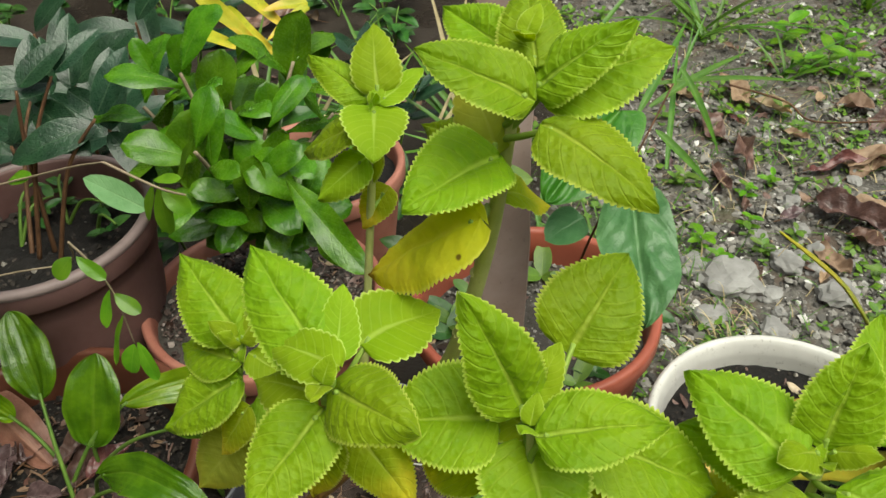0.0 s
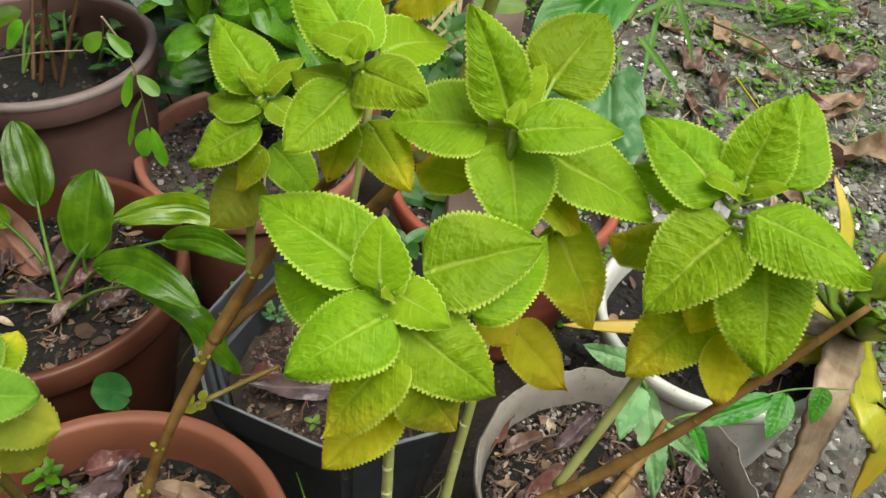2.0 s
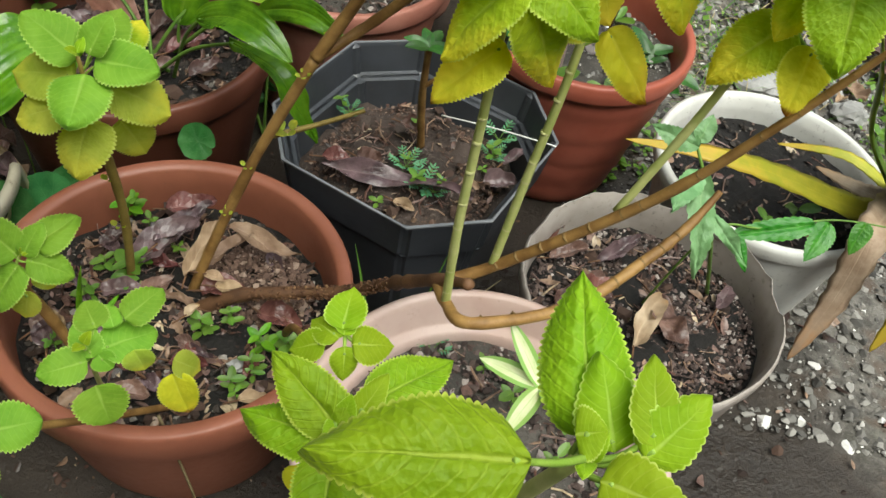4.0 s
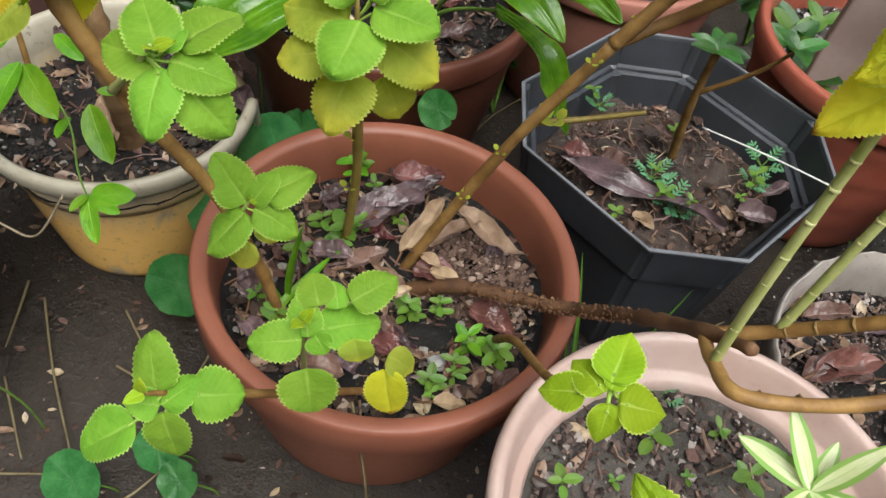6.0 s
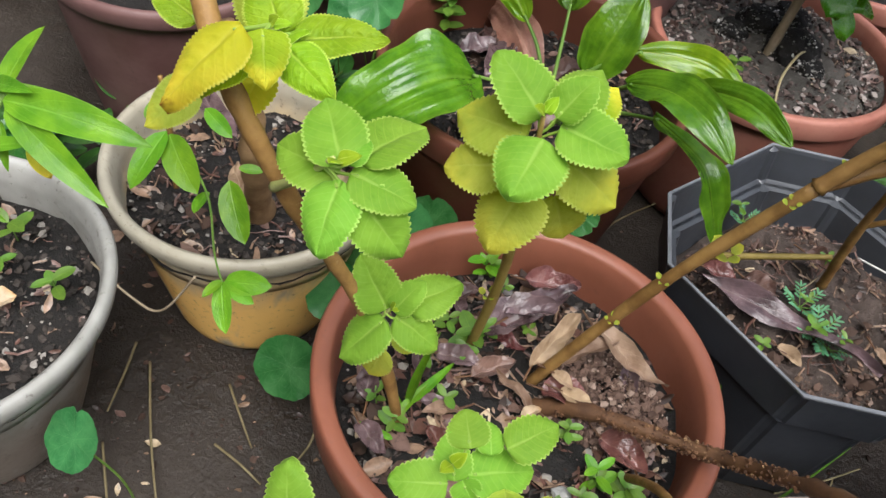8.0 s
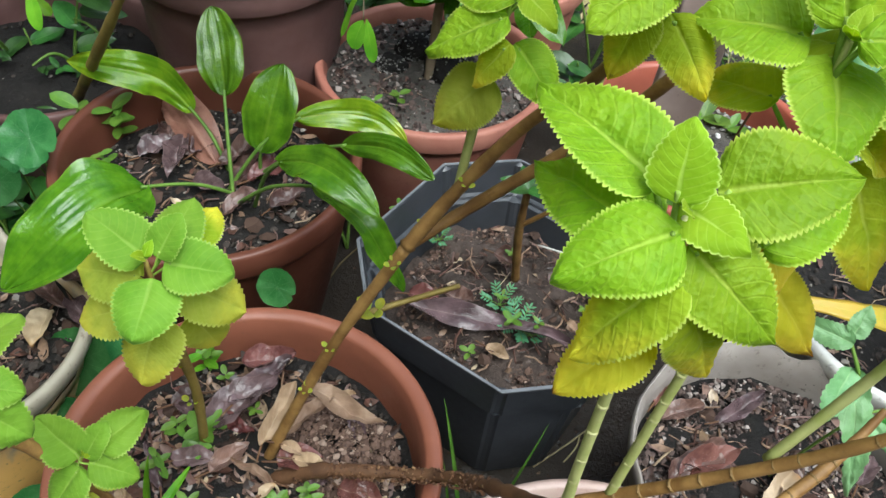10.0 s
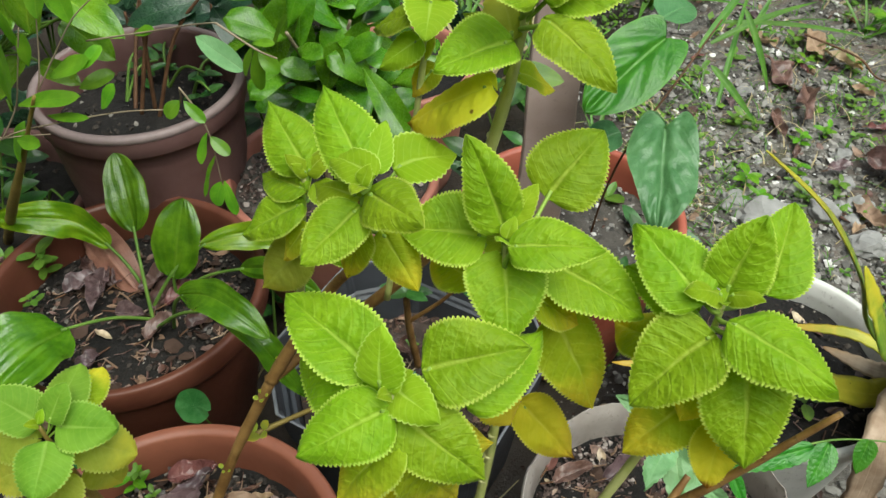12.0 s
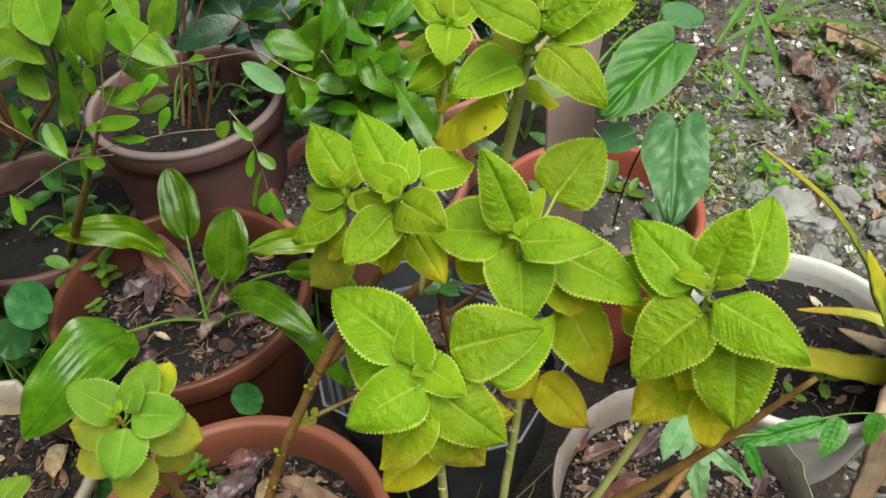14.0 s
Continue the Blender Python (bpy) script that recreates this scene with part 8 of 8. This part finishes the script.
tagged(new("ground_litter", flakes("ground_litter", places, sizes, M["flakes"], 9)), "brown dry leaf scraps scattered over ground", "litter", kind="stuff")


def fine_grass(name, count, material, seed, label, spots):
    """Thin bent blades in loose patches, one mesh."""
    rng = random.Random(seed)
    verts, faces, uvs = [], [], []
    for _ in range(count):
        cx, cy, spread = rng.choice(spots)
        x, y = rng.gauss(cx, spread), rng.gauss(cy, spread)
        z = ground_height(x, y)
        a, size, w = rng.uniform(0, 6.28), rng.uniform(0.018, 0.065), rng.uniform(0.0006, 0.0017)
        d, side = Vector((math.cos(a), math.sin(a), 0)), Vector((-math.sin(a), math.cos(a), 0))
        rise, bend = rng.uniform(0.15, 0.9), rng.uniform(0.3, 1.0)
        k = len(verts)
        for i in range(5):
            v = i / 4
            c = Vector((x, y, z)) + d * size * v * bend + Vector((0, 0, size * rise * v * (1.25 - 0.7 * v))) + side * size * 0.15 * v * v
            for s in (-1, 1):
                verts.append(tuple(c + side * s * w * (1 - 0.85 * v)))
                uvs.append((0.5 + 0.4 * s, v))
        faces += [(k + 2 * i, k + 2 * i + 1, k + 2 * i + 3, k + 2 * i + 2) for i in range(4)]
    data = bpy.data.meshes.new(name)
    data.from_pydata(verts, [], faces)
    layer = data.uv_layers.new(name="UVMap")
    for loop in data.loops:
        layer.data[loop.index].uv = uvs[loop.vertex_index]
    data.materials.append(M[material])
    tagged(new(name, data), label, "grass", kind="stuff")


BED = ((0.30, 0.95, 0.06), (0.26, 1.15, 0.08), (0.45, 1.25, 0.10), (0.62, 1.45, 0.12), (0.80, 1.30, 0.10), (0.95, 1.55, 0.14), (0.35, 0.80, 0.05), (0.70, 1.05, 0.08), (0.50, 1.60, 0.15), (0.18, 0.95, 0.05))
fine_grass("fine_grass", 1500, "grass", 301, "fine green grass blades among the gravel", BED)
fine_grass("dry_grass", 900, "straw", 302, "fine dry grass stalks strewn over gravel", BED)


# ---- fine sticks and bark among the leaves ----
def sticks(count, radius, seed, outline=None):
    """Many short thin bits of twig and root in one mesh."""
    rng = random.Random(seed)
    verts, faces = [], []
    for _ in range(count):
        a, r = rng.uniform(0, 6.28), radius * math.sqrt(rng.random()) * 0.9
        p = Vector((r * math.cos(a), r * math.sin(a), rng.uniform(0.003, 0.010)))
        b, size, w = rng.uniform(0, 6.28), rng.uniform(0.006, 0.026), rng.uniform(0.0004, 0.0012)
        d = Vector((math.cos(b), math.sin(b), rng.uniform(-0.25, 0.25))) * size
        bend = Vector((-math.sin(b), math.cos(b), 0)) * size * rng.uniform(-0.2, 0.2)
        k = len(verts)
        for q, c in ((0.0, Vector()), (0.5, bend), (1.0, Vector())):
            for j in range(4):
                e = Vector((-math.sin(b) * math.cos(j * 1.571), math.cos(b) * math.cos(j * 1.571), math.sin(j * 1.571))) * w
                verts.append(tuple(p + d * q + c + e))
        for i in (0, 4):
            for j in range(4):
                faces.append((k + i + j, k + i + (j + 1) % 4, k + i + 4 + (j + 1) % 4, k + i + 4 + j))
    data = bpy.data.meshes.new("twig_debris")
    data.from_pydata(verts, [], faces)
    data.materials.append(M["flakes"])
    return data


for pot, x, y, level, radius, count in ((P1, -0.246, 0.215, 0.142, 0.125, 320), (P2, -0.402, 0.498, 0.173, 0.125, 200), (P4, 0.031, 0.112, 0.188, 0.108, 120), (PF, 0.169, 0.330, 0.142, 0.105, 160), (P5, -0.545, 0.260, 0.141, 0.098, 140), (P8, -0.635, 0.013, 0.142, 0.105, 80), (TUB, -0.086, 0.472, 0.142, 0.10, 180), (P6, -0.234, 0.742, 0.190, 0.11, 60), (PW, 0.299, 0.535, 0.165, 0.10, 100)):
    part("twig_debris", sticks(count, radius, int(count + 100 * x)), pot, "thin bits of twig and root", Matrix.Translation((x, y, level)), kind="stuff")

# crumbling bark along the sprawling branch
rng = random.Random(97)
places, sizes = [], []
line = [Vector(p) for p in ((-0.235, 0.225, 0.140), (-0.190, 0.228, 0.176), (-0.103, 0.230, 0.208), (-0.062, 0.200, 0.270))]
for _ in range(900):
    i = rng.choice((0, 0, 1, 1, 2))
    c = line[i].lerp(line[i + 1], rng.random())
    a = rng.uniform(0, 6.28)
    places.append(tuple(c + Vector((0.2 * math.cos(a), math.cos(a), math.sin(a))) * 0.0057))
    sizes.append(rng.uniform(0.0005, 0.0019))
part("bark_crumble", lumps("bark_crumble", places, sizes, M["crumbled_bark"], 12), sprawl, "crumbling reddish bark", kind="stuff")

# small dark weeds filling the back pots, added to darken their soil as shade would
for x, y in ((-0.66, 0.68), (-0.76, 0.68), (-0.62, 0.70)):
    undergrowth((x, y), 0.05, 7, 0.022, "under_leaf", 0.142)
for x, y in ((-0.80, 0.42), (-0.76, 0.46), (-0.84, 0.40)):
    undergrowth((x, y), 0.08, 21, 0.036, "under_leaf", 0.185)
for x, y in ((-0.42, 0.78), (-0.50, 0.76), (-0.46, 0.80)):
    undergrowth((x, y), 0.05, 7, 0.022, "under_leaf", 0.275)


# ---- chunks of bark in the compost ----
def chunks(pot, x, y, level, radius, count, seed, big=0.012):
    places, sizes = scatter_disc(count, radius, 0.004, (0.003, big), seed)
    part("bark_chunk", lumps("bark_chunk", places, sizes, M["litter"], seed, 0.45), pot, "broken brown bark pieces", Matrix.Translation((x, y, level)), kind="stuff")


chunks(P1, -0.244, 0.213, 0.143, 0.115, 130, 141)
chunks(P2, -0.404, 0.506, 0.174, 0.115, 110, 142, 0.014)
chunks(P5, -0.545, 0.260, 0.141, 0.10, 120, 143)
chunks(PF, 0.169, 0.330, 0.142, 0.095, 90, 144, 0.010)
chunks(TUB, -0.086, 0.472, 0.145, 0.095, 60, 145, 0.008)
rng = random.Random(99)
for k in range(3):
    a, r = rng.uniform(0, 6.28), 0.10 * math.sqrt(rng.random())
    p = Vector((-0.404 + r * math.cos(a), 0.506 + r * math.sin(a), 0.182))
    b = rng.uniform(0, 6.28)
    fallen(p, p + Vector((math.cos(b), math.sin(b), 0.08)) * rng.uniform(0.03, 0.06), rng.uniform(0.012, 0.024), rng.choice(("maroon_leaf", "purple_leaf", "purple_leaf", "dead_leaf")), "withered brown leaf lying on potting soil", 0.004, 330 + k, crumple=0.12)
for k in range(18):
    a, r = rng.uniform(0, 6.28), 0.11 * math.sqrt(rng.random())
    p = Vector((-0.244 + r * math.cos(a), 0.213 + r * math.sin(a), 0.152))
    b = rng.uniform(0, 6.28)
    fallen(p, p + Vector((math.cos(b), math.sin(b), 0.08)) * rng.uniform(0.02, 0.045), rng.uniform(0.008, 0.018), rng.choice(("dead_leaf", "purple_leaf", "maroon_leaf", "dry_leaf")), "small curled dead leaf on soil", 0.003, 360 + k, crumple=0.13)

# ---- black clods and a pale root in the gritty pot ----
def clod(at, size, seed):
    bm = bmesh.new()
    bmesh.ops.create_icosphere(bm, subdivisions=4, radius=size)
    for v in bm.verts:
        q = v.co / size
        v.co *= 1 + 0.28 * noise.noise(q * 1.6 + Vector((seed, 0, 0))) + 0.16 * noise.noise(q * 5 + Vector((0, seed, 0))) + 0.07 * noise.noise(q * 13)
        v.co.z *= 0.62
    ob = thing("soil_clod", at, "black gritty clod of earth on grey potting soil", "clod", "soil clods")
    part("lump", mesh_of("clod", bm, M["soil"]), ob, world=Matrix.Translation(Vector(at) + Vector((0, 0, size * 0.25))))
    rng = random.Random(seed)
    places = []
    for _ in range(170):
        d = Vector((rng.gauss(0, 1), rng.gauss(0, 1), abs(rng.gauss(0, 1)))).normalized()
        places.append((d.x * size, d.y * size, d.z * size * 0.62 + size * 0.25))
    part("grit", lumps("clod_grit", places, [0.0008 * 4.0 ** (rng.random() ** 2) for _ in places], M["gravel"], seed), ob, "pale grit stuck in the clod", Matrix.Translation(at), kind="stuff")


for at, size, seed in (((-0.219, 0.757, 0.193), 0.030, 1), ((-0.262, 0.782, 0.193), 0.026, 2), ((-0.190, 0.737, 0.193), 0.016, 3), ((-0.285, 0.742, 0.193), 0.018, 4), ((-0.240, 0.815, 0.193), 0.024, 5)):
    clod(at, size, seed)
pale_root = thing("dry_root", (-0.199, 0.668, 0.193), "pale dry root curved over grey potting soil", "root")
stem(pale_root, [(-0.201, 0.655, 0.196), (-0.209, 0.690, 0.206), (-0.206, 0.728, 0.216), (-0.198, 0.768, 0.200)], [0.0013, 0.0016, 0.0014, 0.0008], M["straw"], "root", sides=6)

# ---- loose stones and leaves on the gravel ----
rng = random.Random(124)
places, sizes = [], []
while len(places) < 4200:
    x, y = rng.uniform(0.20, 1.05), 0.60 + 0.95 * rng.random()
    if noise.noise(Vector((x * 7, y * 7, 4.0))) < -0.18:
        continue
    sizes.append(0.0022 * 4.6 ** (rng.random() ** 1.7))
    places.append((x, y, ground_height(x, y) + 0.25 * sizes[-1]))
tagged(new("gravel_chips", lumps("gravel_chips", places, sizes, M["gravel"], 125, 0.6)), "pale grey stone chips strewn over dark soil", "gravel", kind="stuff")
rng = random.Random(123)
for k in range(46):
    x, y = rng.uniform(0.28, 0.95), rng.uniform(0.66, 1.35)
    size = 0.006 * 3.0 ** (rng.random() ** 2)
    ob = new("stone", rock(size, 500 + k))
    ob.matrix_basis = pose(x, y, ground_height(x, y) + 0.15 * size, rng.uniform(-20, 20), rng.uniform(-20, 20), rng.uniform(0, 360))
    tagged(ob, "small rough grey stone on gravelly soil", "stone", "stones")
for k, (a, b, w, look_of) in enumerate((((0.543, 1.087, 0.055), (0.616, 0.991, 0.055), 0.05, "dead_leaf"), ((0.488, 1.300, 0.050), (0.464, 1.161, 0.050), 0.03, "dead_leaf"), ((0.566, 1.179, 0.050), (0.678, 1.197, 0.050), 0.022, "maroon_leaf"), ((0.567, 1.007, 0.050), (0.607, 0.965, 0.050), 0.03, "dead_leaf"), ((0.540, 1.416, 0.050), (0.589, 1.341, 0.050), 0.035, "aloe_dry"), ((0.685, 1.384, 0.050), (0.738, 1.349, 0.050), 0.04, "dry_leaf"), ((0.414, 1.198, 0.050), (0.421, 1.116, 0.050), 0.02, "dead_leaf"), ((0.479, 1.046, 0.050), (0.520, 1.066, 0.050), 0.02, "purple_leaf"))):
    fallen(a, b, w, look_of, "broad withered brown leaf on gravelly soil", 0.006, 420 + k, crumple=0.09)
for k in range(40):
    x, y = rng.uniform(0.25, 1.1), rng.uniform(0.62, 1.7)
    p = Vector((x, y, ground_height(x, y) + 0.003))
    b = rng.uniform(0, 6.28)
    fallen(p, p + Vector((math.cos(b), math.sin(b), 0.05)) * rng.uniform(0.02, 0.055), rng.uniform(0.010, 0.022), rng.choice(("dead_leaf", "dead_leaf", "dry_leaf", "purple_leaf", "maroon_leaf")), "small dry brown leaf on gravelly soil", 0.003, 440 + k, crumple=0.12)
for at, size in (((0.671, 1.655, 0.050), 0.05), ((0.712, 1.514, 0.050), 0.045), ((0.782, 1.618, 0.050), 0.04), ((0.756, 1.487, 0.050), 0.045), ((0.651, 1.507, 0.050), 0.04), ((0.491, 1.143, 0.050), 0.022), ((0.445, 1.123, 0.050), 0.022), ((0.435, 1.056, 0.050), 0.022), ((0.496, 1.368, 0.050), 0.024), ((0.350, 1.005, 0.050), 0.03), ((0.358, 0.952, 0.050), 0.026)):
    seedling((at[0], at[1], ground_height(at[0], at[1])), size, rng, 3, "shoot_leaf")

# ---- pale strap leaves and low plants at the back ----
strappy = thing("strap_leaved_plant", (-0.483, 1.848, 0.030), "plant with drooping pale yellowish strap leaves", "plant")
for k, (a, b, w) in enumerate((((-0.395, 1.268, 0.353), (-0.289, 1.152, 0.333), 0.026), ((-0.397, 1.215, 0.320), (-0.319, 1.167, 0.322), 0.022), ((-0.229, 1.263, 0.341), (-0.285, 1.219, 0.353), 0.022), ((-0.358, 1.257, 0.338), (-0.265, 1.143, 0.322), 0.020), ((-0.225, 1.240, 0.343), (-0.273, 1.155, 0.336), 0.018), ((-0.341, 1.296, 0.354), (-0.260, 1.206, 0.335), 0.024))):
    leaf(strappy, a, b, w, "aloe_yellow", (0.1, -0.5, 0.8), seed=600 + k, rise=0.3, fall=0.7, fold=0.4, droop=0.12, wave=0.02, cols=6, rows=14)
for at in ((-0.712, 1.999, 0.000), (-0.874, 2.065, 0.000), (-1.020, 2.029, 0.000), (-1.085, 1.938, 0.000), (-0.553, 2.050, 0.000), (-0.291, 1.990, -0.000), (-0.181, 2.013, 0.000), (-0.145, 1.821, 0.000), (-0.219, 1.770, 0.000)):
    undergrowth((at[0], at[1]), 0.10, 21, 0.055, "under_leaf")
